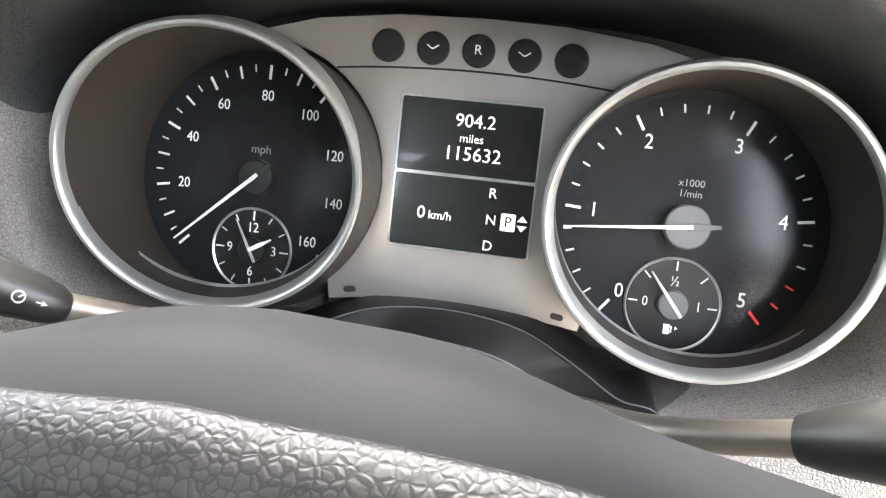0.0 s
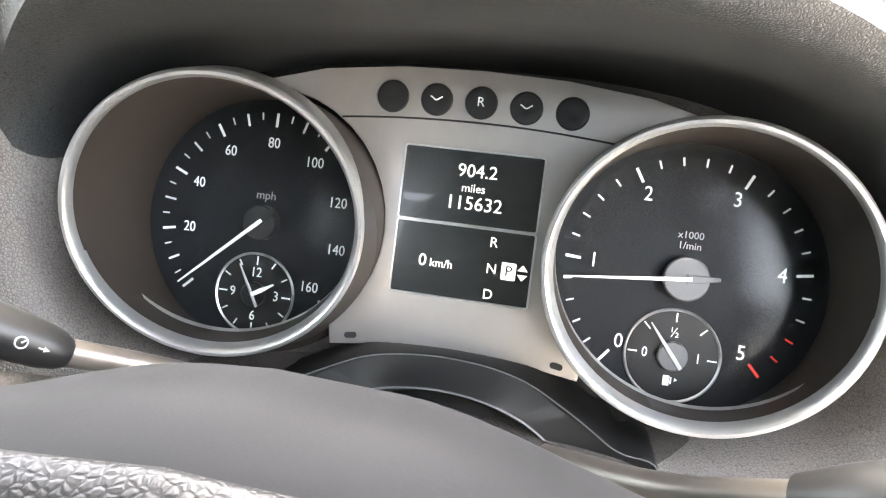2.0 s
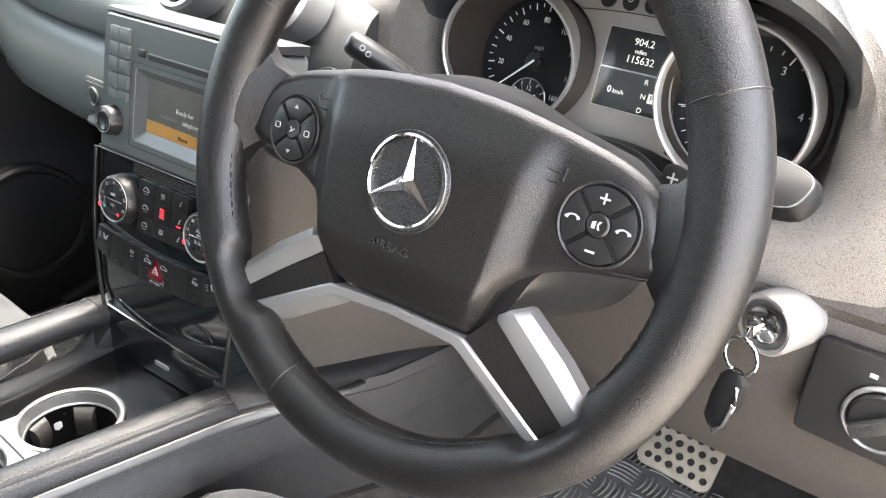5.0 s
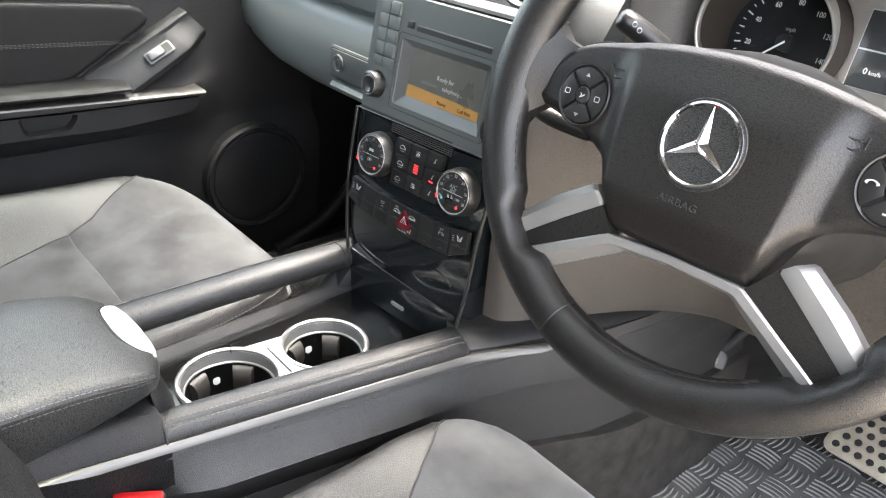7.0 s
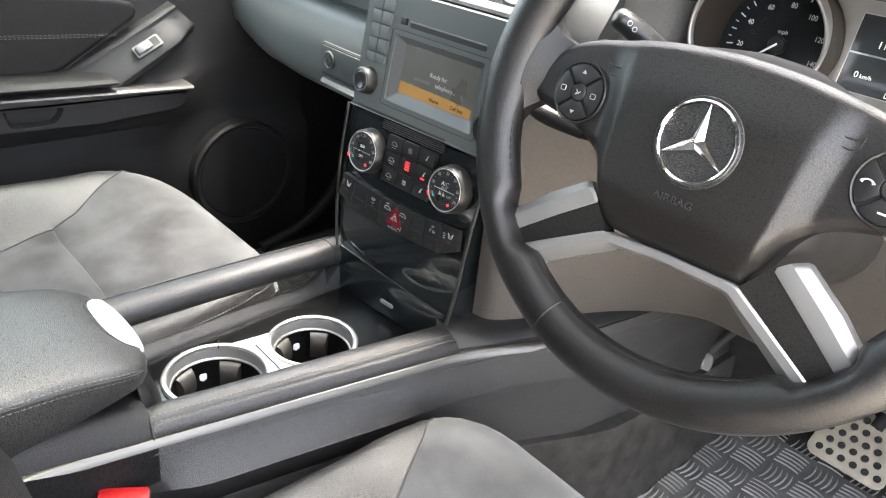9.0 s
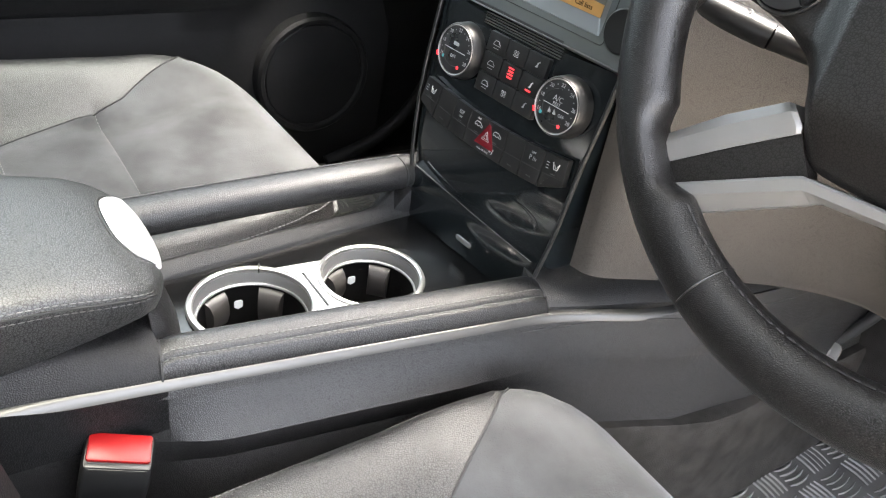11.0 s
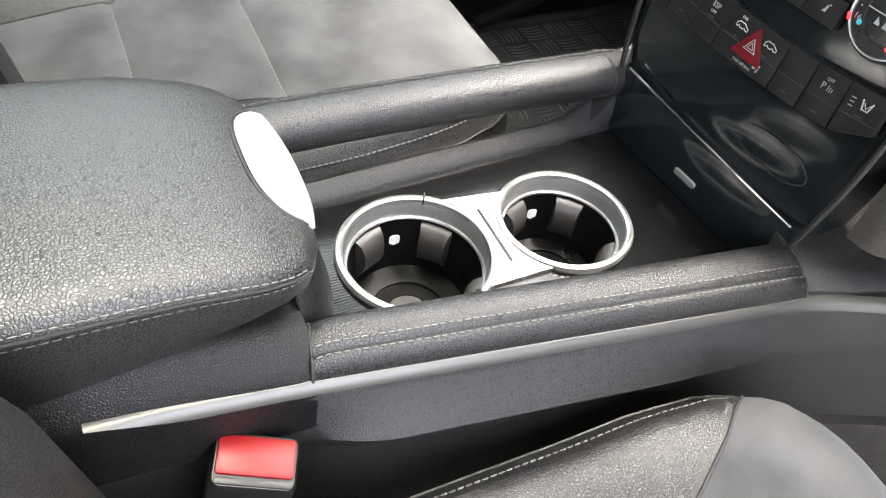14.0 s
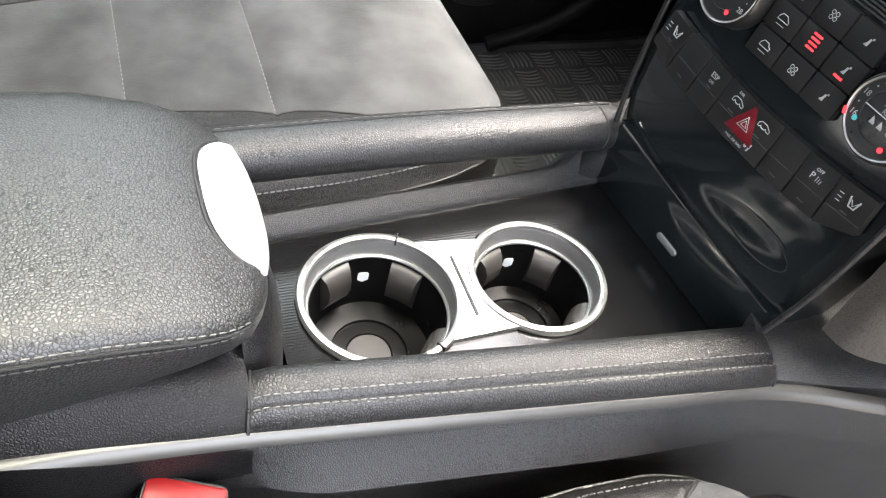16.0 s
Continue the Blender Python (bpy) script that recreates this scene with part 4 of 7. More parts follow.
# black arch under the gauges with two bright lines, open round the column
arch_o = curve([(-0.0880, 0.300, 0.925), (-0.0880, 0.300, 0.9560), (-0.0720, 0.305, 0.9610), (-0.053, 0.312, 0.9700), (-0.030, 0.320, 0.9780), (0.0, 0.323, 0.9805), (0.030, 0.320, 0.9780),
                (0.053, 0.312, 0.9700), (0.0720, 0.305, 0.9610), (0.0880, 0.300, 0.9580), (0.0880, 0.300, 0.925)], 6)
arch_i = [Vector((0.058 * math.sin(a), 0.3090, 0.925 + 0.0475 * max(0.0, math.cos(a)) ** 0.8)) for a in (radians(lerp(-90, 90, i / (len(arch_o) - 1))) for i in range(len(arch_o)))]
arch = []
for p, q in zip(arch_o, arch_i):
    arch.append([Vector((p.x * 0.97, 0.340, min(p.z + 0.001, 0.9785 - 0.9 * p.x * p.x))), p + Vector((0, 0.002, 0.0006)), p, p.lerp(q, 0.1) + Vector((0, 0.001, 0)), p.lerp(q, 0.9), q, q + Vector((0, 0.012, -0.001))])
part("lower_band", loft(arch, cap=False, closed=False), SMOOTH_PLASTIC, dash, "satin black band below the gauges")
part("band_line", tube([p + Vector((0, -0.0005, 0.0004)) for p in arch_o[6:-5]], 0.0003, 6), BEZEL, dash)
part("band_line", tube([p + Vector((0, -0.0003, 0)) for p in arch_i], 0.0005, 6), BEZEL, dash)
part("gaiter_lip", tube([Vector((p.x * 0.94, p.y + 0.010, p.z - 0.002)) for p in arch_i], 0.0035, 8), MATTE, dash)
part("column_gaiter", loft([[Vector((rx * math.cos(a), y, zc + rz * math.sin(a))) for a in (2 * math.pi * k / 32 for k in range(32))]
                            for rx, rz, y, zc in ((0.056, 0.044, 0.335, 0.925), (0.055, 0.042, 0.320, 0.922), (0.052, 0.036, 0.300, 0.918))], cap=False), MATTE, dash)


def section(x):
    """The dash profile (y, z) from under its lower lip, up the face and over the top to the windscreen."""
    t = ease((x + 0.98) / 0.10)
    b = 0.03 * (1 - t)
    return [(0.42, 0.80), (0.30, 0.818), (0.262 + b, 0.826), (0.244 + b, 0.842), (0.238 + b, 0.870), (0.240 + b, 0.905), (0.247 + b, 0.930), (0.258 + b, 0.942),
            (0.268 + b, 0.946), (0.266 + b, 0.951), (0.252 + b, 0.957), (0.246 + b, 0.975), (0.252 + b, 1.005), (0.275 + b, 1.040), (0.32 + b, 1.072), (0.42, 1.10), (0.60, 1.105), (0.85, 1.08), (0.85, 0.80)]


xs = [-1.0, -0.99, -0.97, -0.93, -0.85, -0.75, -0.65, -0.55, -0.46]
part("passenger_fascia", loft([[Vector((x, y, z + 0.02 * ease((-0.75 - x) / 0.25))) for y, z in section(x)] for x in xs]), FASCIA, dash, "grey-green passenger fascia with a long groove")
xs2 = [-0.46, -0.40, -0.34, -0.28, -0.22]
part("centre_dash", loft([[Vector((x, max(y, 0.205) if z < 1.0 else y, z)) for y, z in section(x)] for x in xs2]), DASH_TOP, dash)
# upper dash from the stack to the far door
top = []
for x in (-0.22, -0.10, 0.0, 0.10, 0.22, 0.34, 0.43):
    top.append([Vector((x, y, z)) for y, z in ((0.43, 1.02), (0.43, 1.075), (0.45, 1.095), (0.52, 1.108), (0.62, 1.105), (0.85, 1.08), (0.85, 0.9), (0.43, 0.9))])
part("dash_top", loft(top), DASH_TOP, dash)
# driver's side, below and beside the gauges
low = []
for p in curve([(-0.237, 0.148, 0), (-0.215, 0.154, 0), (-0.19, 0.190, 0), (-0.15, 0.245, 0), (-0.10, 0.275, 0), (-0.05, 0.285, 0), (0.15, 0.285, 0), (0.43, 0.30, 0)], 5):
    x, y = p.x, p.y
    f = ease((x + 0.235) / 0.15)
    low.append([Vector((x, y + dy * f, z)) for dy, z in ((0.05, 0.962), (0.02, 0.958), (0.005, 0.948), (0.0, 0.925), (0.006, 0.915), (0.004, 0.910), (0.012, 0.85), (0.03, 0.79), (0.06, 0.735), (0.075, 0.725), (0.12, 0.73))] +
               [Vector((x, y + 0.16, 0.73)), Vector((x, y + 0.16, 0.962))])
part("knee_panel", loft(low), KNEE_SHADED, dash, "warm grey lower dash panel")
# passenger end cap and the glove box recess handle
GC = axes((-0.612, 0.2370, 0.8793), (1, 0, 0), (0, 0, 1), (0, -1, 0))
part("catch_well", slab(rounded(0.112, 0.0455, 0.009, 6), GC, 0.006, 0.002), FASCIA, dash, "grey glove box catch surround")
part("glove_catch", slab(rounded(0.104, 0.0375, 0.006, 6), GC @ at(0.0, 0.0, 0.0030), 0.004, 0.0016), RADIO, dash, "grey glove box catch plate")
part("catch_gap", tube([GC @ Vector((x, y, 0.0006)) for x, y in rounded(0.1055, 0.0390, 0.007, 6)], 0.0011, 6, closed=True, up=(0, -1, 0)), MATTE, dash)
LK = GC @ at(-0.0290, 0.0018, 0.0028)
part("glove_lock", lathe([(0.0122, 0), (0.0120, 0.0024), (0.0108, 0.0030), (0.0098, 0.0022), (0.0092, 0.0010), (0.0001, 0.0010)], LK, 36), BEZEL, dash)
part("lock_barrel", lathe([(0.0062, 0.0008), (0.0058, 0.0028), (0.0001, 0.0030)], LK, 28), BEZEL, dash)
part("lock_slot", box(LK @ at(0, 0, 0.0030), 0.0018, 0.0075, 0.001), MATTE, dash)
part("catch_grip", loft([[Vector((x, y, z)) for y, z in ((0.244, 0.8560), (0.2325, 0.8545), (0.2290, 0.8490), (0.2310, 0.8440), (0.246, 0.8420))] for x in (-0.655, -0.63, -0.59, -0.55)]), FASCIA, dash, "grey finger ledge under the catch")


def vent(cx, cz, y, r, tilt):
    v = thing("air_vent", (cx, y, cz), "round black air vent with a silver ring", "air vent", "round air vents")
    m = axes((cx, y, cz), (1, 0, 0), (0, math.sin(tilt), math.cos(tilt)), (0, -math.cos(tilt), math.sin(tilt)))
    part("ring", lathe([(r + 0.006, -0.006), (r + 0.007, 0.003), (r + 0.004, 0.007), (r, 0.006), (r - 0.002, -0.012), (r - 0.002, -0.03), (r + 0.006, -0.03)], m, 56, closed=True), ALUMINIUM, v, "satin silver ring")
    part("well", lathe([(r - 0.001, -0.030), (r * 0.9, -0.032), (0.0001, -0.032)], m, 40), MATTE, v)
    for k in range(-3, 4):
        h = k * r * 0.25
        w = math.sqrt(max(0.0, (r - 0.004) ** 2 - h * h)) * 2
        part("slat", box(m @ at(0, h, -0.008) @ Matrix.Rotation(radians(24), 4, "X"), w, 0.0016, 0.014, 0.0005, 1), SMOOTH_PLASTIC, v)
    part("slat_tab", box(m @ at(0, 0, -0.001), 0.014, 0.006, 0.006, 0.001), SMOOTH_PLASTIC, v)
    return v


vent(-0.452, 1.053, 0.245, 0.036, radians(24))
vent(-0.308, 1.055, 0.245, 0.036, radians(24))
vent(-0.215 + 0.60, 1.02, 0.27, 0.034, radians(15))

# rotary light switch and its plate
sw = thing("light_switch", (0.245, 0.283, 0.865), "black rotary light switch in a dark plate", "light switch")
lm = axes((0.247, 0.284, 0.862), (1, 0, 0), (0, 0, 1), (0, -1, 0))
part("plate", slab(rounded(0.10, 0.075, 0.006), lm @ at(0.0, 0.004, 0), 0.01, 0.002), SMOOTH_PLASTIC, sw)
part("bezel", lathe([(0.024, 0), (0.0245, 0.003), (0.023, 0.0045), (0.021, 0.003), (0.021, -0.002)], lm, 48, closed=True), SILVER_PAINT, sw)
part("knob", lathe([(0.0205, 0), (0.0200, 0.006), (0.0185, 0.0075), (0.0001, 0.0075)], lm, 40), SMOOTH_PLASTIC, sw)
part("knob_grip", box(lm @ at(0.0, 0.0, 0.011) @ Matrix.Rotation(radians(38), 4, "Z"), 0.036, 0.009, 0.010, 0.002), PLASTIC, sw)
for k in range(4):
    a = radians(115 - 28 * k)
    part("switch_mark", box(lm @ at(0.031 * math.cos(a), 0.031 * math.sin(a), 0.0006), 0.005, 0.003, 0.0006), ICON, sw)
# ignition barrel with keys
ig = thing("ignition_lock", (0.168, 0.262, 0.905), "round ignition lock with a steel surround", "ignition lock")
im = axes((0.166, 0.270, 0.906), (0.94, -0.34, 0), (0, 0, 1), (-0.34, -0.94, 0))
part("surround", lathe([(0.0225, -0.03), (0.0225, 0.004), (0.0205, 0.007), (0.0180, 0.006), (0.0178, 0.0), (0.0001, 0.0)], im, 40), SILVER_PAINT, ig)
part("barrel", lathe([(0.0135, 0.0), (0.0130, 0.008), (0.0105, 0.0095), (0.0001, 0.0095)], im, 32), CHROME, ig)
keys = thing("key_bunch", (0.168, 0.235, 0.86), "steel key rings with a dark key fob in the ignition", "keys")
part("ring", tube([im @ Vector((0.013 * math.cos(a), -0.021 + 0.013 * math.sin(a), 0.022)) for a in (k * 0.2618 for k in range(24))], 0.0014, 8, closed=True, up=im.col[2].to_3d()), CHROME, keys)
part("key_blade", box(im @ at(0, -0.002, 0.014) @ Matrix.Rotation(radians(90), 4, "Y"), 0.020, 0.009, 0.003, 0.001), CHROME, keys)
part("fob", loft([[im @ Vector((x0 + w * cx_, y, 0.021 + d * cz_)) for cx_, cz_ in ((-1, -0.6), (-0.6, -1), (0.6, -1), (1, -0.6), (1, 0.6), (0.6, 1), (-0.6, 1), (-1, 0.6))]
                  for x0, y, w, d in ((0, -0.033, 0.004, 0.003), (0.0, -0.040, 0.0095, 0.005), (-0.002, -0.058, 0.0105, 0.0055), (-0.005, -0.078, 0.0085, 0.005), (-0.006, -0.084, 0.004, 0.003))]), SMOOTH_PLASTIC, keys, "dark key fob")
part("fob_edge", tube([im @ Vector((x, y, 0.0265)) for x, y in ((0.008, -0.040), (0.0085, -0.055), (0.005, -0.075), (-0.002, -0.084))], 0.0018, 8), CHROME, keys)

# ---- centre stack ----
XC = -0.341
stack = thing("centre_stack", (XC, 0.17, 0.70), "gloss black and grey centre stack with radio and climate controls", "centre stack")
SM = axes((XC, 0.1258, 0.8148), (0.9965, 0.0836, 0), (0, 0.156, 0.9877), Vector((0.9965, 0.0836, 0)).cross(Vector((0, 0.156, 0.9877))))


def foot(v):
    """How far the face falls back below the switches, where it stands upright."""
    return 0.121 * max(0.0, -0.0145 - v)


# gloss face with its curved foot
face = []
for v, hw, w, cx_ in ((-0.102, 0.0900, -0.012, 0.0), (-0.096, 0.0910, -0.004, 0.0), (-0.088, 0.0918, 0.0005, 0.0), (-0.06, 0.094, 0.002, 0.0), (-0.02, 0.098, 0.0, 0.0), (0.04, 0.1015, 0.0, 0.0), (0.078, 0.1035, 0.0, 0.0), (0.0805, 0.1035, -0.004, 0.0)):
    face.append([SM @ Vector((cx_ + hw * u, v - 0.004 * (1 - u * u), w - 0.004 * u * u - foot(v))) for u in (i / 8 - 1 for i in range(17))] + [SM @ Vector((cx_ + hw * u, v, -0.06)) for u in (1, -1)])
part("lower_face", loft(face), GLOSS, stack, "gloss black climate panel")
for s in (-1, 1):
    edge = [SM @ Vector((s * hw, v, 0.001 - foot(v))) for v, hw in ((-0.112, 0.0885), (-0.06, 0.0965), (0.0, 0.1005), (0.04, 0.1025), (0.080, 0.1035))]
    part("side_edge", tube(curve(edge, 6), 0.0020, 10), SMOOTH_PLASTIC if s < 0 else PLASTIC, stack, "thin black edge strip" if s < 0 else "grained black edge strip")
RM = axes((XC + 0.002, 0.152, 0.968), (0.9980, 0.0628, 0), (0, 0.156, 0.9877), Vector((0.9980, 0.0628, 0)).cross(Vector((0, 0.156, 0.9877))))
def rim_of(w, h, r, cx, cy, z):
    return [RM @ Vector((x, y, z)) for x, y in rounded(w, h, r, 5, cx, cy)]


part("radio_face", loft([rim_of(0.214, 0.130, 0.007, 0, -0.0125, -0.05), rim_of(0.214, 0.130, 0.007, 0, -0.0125, -0.002), rim_of(0.211, 0.127, 0.006, 0, -0.0125, 0.0),
                         rim_of(0.126, 0.069, 0.003, 0.006, -0.0245, 0.0), rim_of(0.125, 0.068, 0.003, 0.006, -0.0245, -0.0012)], cap=False), RADIO, stack, "grey radio fascia")
part("radio_hood", loft([[RM @ Vector((x, y, z)) for y, z in ((0.0530, -0.05), (0.0530, -0.0040), (0.0545, -0.0022), (0.0575, -0.0034), (0.0590, -0.0080), (0.0610, -0.05))] for x in (-0.1075, -0.106, 0.106, 0.1075)]), DASH_TOP, stack, "dark soft edge over the radio")
part("face_groove", tube(rim_of(0.137, 0.079, 0.004, 0.0065, -0.0245, 0.0001), 0.0004, 5, closed=True, up=RM.col[2].to_3d()), MATTE, stack)
part("radio_seam", box(SM @ at(0, 0.0812, -0.004), 0.203, 0.0022, 0.006), MATTE, stack)
# Thin paler line drawn in for the highlight on the radio's lower edge.
part("seam_highlight", tube([SM @ Vector((x, 0.0803, 0.0012)) for x in (-0.102, 0.102)], 0.0006, 6), BEZEL, stack)
# display well: a bezel sloping in to the lit screen
part("display_bezel", loft([rim_of(0.125, 0.068, 0.003, 0.006, -0.0245, -0.0008), rim_of(0.104, 0.050, 0.002, 0.007, -0.0225, -0.0070)], cap=False), BEZEL, stack, "light grey sloping display bezel")
disp = part("display", slab(rounded(0.1045, 0.0505, 0.001), RM @ at(0.007, -0.0225, -0.0066), 0.0008), NAV_GREY, stack, "lit grey and amber radio display")
part("display_bar", slab([(-0.052, -0.005), (0.052, -0.005), (0.052, 0.0045), (0.02, 0.0062), (-0.052, 0.0072)], RM @ at(0.007, -0.0425, -0.0063), 0.0002), NAV_AMBER, disp)
text("display_text", "Ready for", 0.0062, RM @ at(0.008, -0.0195, -0.0062), GREY_PRINT, disp)
text("display_text", "telephony...", 0.0062, RM @ at(0.020, -0.0280, -0.0062), GREY_PRINT, disp)
part("display_word", slab(rounded(0.024, 0.0030, 0.0012), RM @ at(-0.014, -0.0280, -0.0062), 0.0001), HUB, disp)
text("display_text", "Name", 0.0054, RM @ at(0.008, -0.0430, -0.0061), SCREEN, disp)
text("display_text", "Call lists", 0.0054, RM @ at(0.040, -0.0430, -0.0061), SCREEN, disp)
part("disc_slot", slab(rounded(0.104, 0.0050, 0.0015), RM @ at(0.014, 0.0225, 0.0008), 0.001), MATTE, stack, "dark disc slot")
part("disc_slot_lip", tube([RM @ Vector((x, 0.0255, 0.0008)) for x in (-0.038, 0.066)], 0.0008, 6), RADIO, stack)
part("eject_key", slab(rounded(0.008, 0.007, 0.001), RM @ at(-0.0465, 0.0245, 0.003), 0.004, 0.0008), SMOOTH_PLASTIC, stack)
for r in range(5):
    for c in range(2):
        h = 0.012 if r < 4 else 0.0085
        part("radio_key", slab(rounded(0.0142, h + 0.0012, 0.0012), RM @ at(-0.0870 + 0.0150 * c, 0.0360 - 0.0143 * r + (0.001 if r == 4 else 0), 0.0030), 0.004, 0.0010), RADIO, stack)


def dial_knob(m, r, h, parent, name="knob", label="chrome-ringed rotary knob"):
    k = part(name, lathe([(r + 0.0015, -0.002), (r + 0.0010, 0.002), (r, h - 0.002), (r - 0.0012, h), (r - 0.0030, h), (r - 0.0038, h - 0.0012), (r - 0.0040, h - 0.003)], m, 72, closed=True), KNURL, parent, label)
    ribs = bmesh.new()
    for i in range(72):
        a = 2 * math.pi * i / 72
        q = m @ Matrix.Rotation(a, 4, "Z")
        vs = [ribs.verts.new(q @ Vector((r + dr, dt * 0.0004, z))) for z, dr in ((0.001, 0.0018), (h - 0.003, 0.0006)) for dt in (-1, 0, 1) for dr in ([dr - 0.001, dr + 0.0003, dr - 0.001][dt + 1],)]
        ribs.faces.new((vs[0], vs[1], vs[4], vs[3]))
        ribs.faces.new((vs[1], vs[2], vs[5], vs[4]))
    part("knurling", ribs, ALUMINIUM, k, "fine bright knurling")
    return k


kn = dial_knob(RM @ at(-0.0865, -0.0460, 0.001), 0.0136, 0.0105, stack, "radio_knob", "small silver volume knob")
part("radio_knob_cap", lathe([(0.0108, 0.0), (0.0104, 0.0100), (0.0085, 0.0108), (0.0055, 0.0092), (0.0001, 0.0088)], RM @ at(-0.0865, -0.0460, 0.001), 32), KNOB_FACE, kn)
part("radio_knob_ring", lathe([(0.0116, 0.0106), (0.0112, 0.0112), (0.0106, 0.0108)], RM @ at(-0.0865, -0.0460, 0.001), 40, closed=True), BEZEL, kn)
part("arrow_pad", lathe([(0.0165, 0), (0.0165, 0.003), (0.015, 0.0045), (0.0001, 0.0035)], RM @ at(0.0890, -0.0480, 0.0), 40), SMOOTH_PLASTIC, stack, "round arrow key pad")
for k, cx_ in enumerate((-0.0580, 0.0655)):
    m = SM @ at(cx_, 0.0385, 0.0)
    kb = dial_knob(m, 0.0234, 0.0118, stack, "climate_knob", "knurled chrome climate knob")
    part("knob_face", lathe([(0.0205, 0.0), (0.0205, 0.0112), (0.0140, 0.0118), (0.0138, 0.0112), (0.0001, 0.0122)], m, 48), KNOB_FACE, kb, "dark grey scale dial")
    part("knob_ring", lathe([(0.0207, 0.0110), (0.0216, 0.0122), (0.0213, 0.0128), (0.0206, 0.0122)], m, 64, closed=True), SILVER_PAINT, kb)
    part("knob_split", tube([m @ Vector((x, 0.0, 0.0123)) for x in (-0.0135, 0.0135)], 0.0003, 5), GREY_PRINT, kb)
    if k:
        text("knob_text", "A/C", 0.0062, m @ at(0, 0.0062, 0.0125), ICON, kb)
        text("knob_text", "REST", 0.0036, m @ at(0, 0.0020, 0.0125), ICON, kb)
        text("knob_text", "OFF", 0.0036, m @ at(0.0078, -0.0050, 0.0125), ICON, kb)
        part("knob_mark", join(slab([(-0.006, -0.006), (-0.003, -0.006), (-0.003, -0.005), (-0.0055, -0.002)], m @ at(0, 0, 0.0125), 0.0002), slab([(-0.001, -0.006), (0.002, -0.006), (0.002, -0.005), (-0.0005, -0.002)], m @ at(0, 0, 0.0125), 0.0002)), ICON, kb)
    else:
        text("knob_text", "OFF", 0.0040, m @ at(0, -0.0055, 0.0125), ICON, kb)
        part("knob_mark", slab(rounded(0.007, 0.0028, 0.001), m @ at(0, 0.0055, 0.0125), 0.0002), ICON, kb)
    for i, lab in enumerate(("16", "18", "20", "22", "24", "26", "28")):
        a = radians(205 - i * 38.5)
        text("knob_text", lab, 0.0044, m @ at(0.0172 * math.cos(a), 0.0172 * math.sin(a), 0.0120), ICON, kb)
    for i in range(6):
        a = radians(205 - (i + 0.5) * 38.5)
        part("knob_dot", slab(disc(0.0005, 8), m @ at(0.0172 * math.cos(a), 0.0172 * math.sin(a), 0.0121), 0.0002), ICON, kb)
    part("knob_red_dot", slab(disc(0.0015, 14), m @ at(0.0135 * math.cos(radians(-52)), 0.0165 * math.sin(radians(-52)), 0.0121), 0.0002), RED_LIGHT, kb)
    part("knob_blue_dot", slab(disc(0.0015, 14), m @ at(0.0160 * math.cos(radians(215)), 0.0160 * math.sin(radians(215)), 0.0121), 0.0002), BLUE_DOT, kb)
    part("knob_pointer", slab([(0.0202, -0.002), (0.0220, -0.002), (0.0220, 0.002), (0.0202, 0.002)], m @ Matrix.Rotation(radians(205), 4, "Z") @ at(0, 0, 0.0137), 0.0006), RED_LIGHT, kb)
# three by three keys between the knobs
for r in range(3):
    for c in range(3):
        m = SM @ at(-0.0200 + 0.0236 * c, 0.058 - 0.0172 * r, 0.004)
        key = part("climate_key", slab(rounded(0.0228, 0.0164, 0.0010), m, 0.005, 0.0006), SMOOTH_PLASTIC, stack)
        lit = (r, c) in ((1, 1), (1, 2))
        if (r, c) == (1, 1):
            for k in range(4):
                part("key_light", slab(rounded(0.0062, 0.0012, 0.0003), m @ at(0, 0.0048 - 0.0026 * k, 0.0003), 0.0002), RED_LIGHT, key)
        elif (r, c) == (0, 1) or (r, c) == (2, 1):
            part("key_mark", join(*[tube([m @ Vector((0.0011 * math.cos(a) + 0.0014 * dx, 0.0011 * math.sin(a) + 0.0014 * dy, 0.0003)) for a in (k * 0.785 for k in range(8))], 0.00022, 4, closed=True, up=SM.col[2].to_3d()) for dx, dy in ((1, 1), (-1, 1), (1, -1), (-1, -1))]), ICON, key)
        elif (r, c) in ((1, 0), (2, 0), (0, 0)):
            part("key_mark", join(tube([m @ Vector((x, y, 0.0003)) for x, y in ((-0.004, -0.0015), (-0.0035, 0.0005), (-0.002, 0.0022), (0.0015, 0.0022), (0.003, 0.0004), (0.004, 0.0), (0.004, -0.0015))], 0.0003, 4, closed=True, up=SM.col[2].to_3d()),
                                  tube([m @ Vector((x, -0.004, 0.0003)) for x in (-0.003, 0.003)], 0.00025, 4)), ICON, key)
        else:
            part("key_mark", join(slab([(-0.002, -0.002), (0.0005, -0.002), (0.001, 0.002), (0, 0.0022), (-0.0006, 0.0)], m @ at(0.001, 0, 0.0003), 0.0002), slab(disc(0.0006, 10), m @ at(0.0026, 0.0026, 0.0003), 0.0002)), ICON, key)
            if lit:
                part("key_light", slab(rounded(0.006, 0.0014, 0.0003), m @ at(0, -0.0048, 0.0003), 0.0002), RED_LIGHT, key)
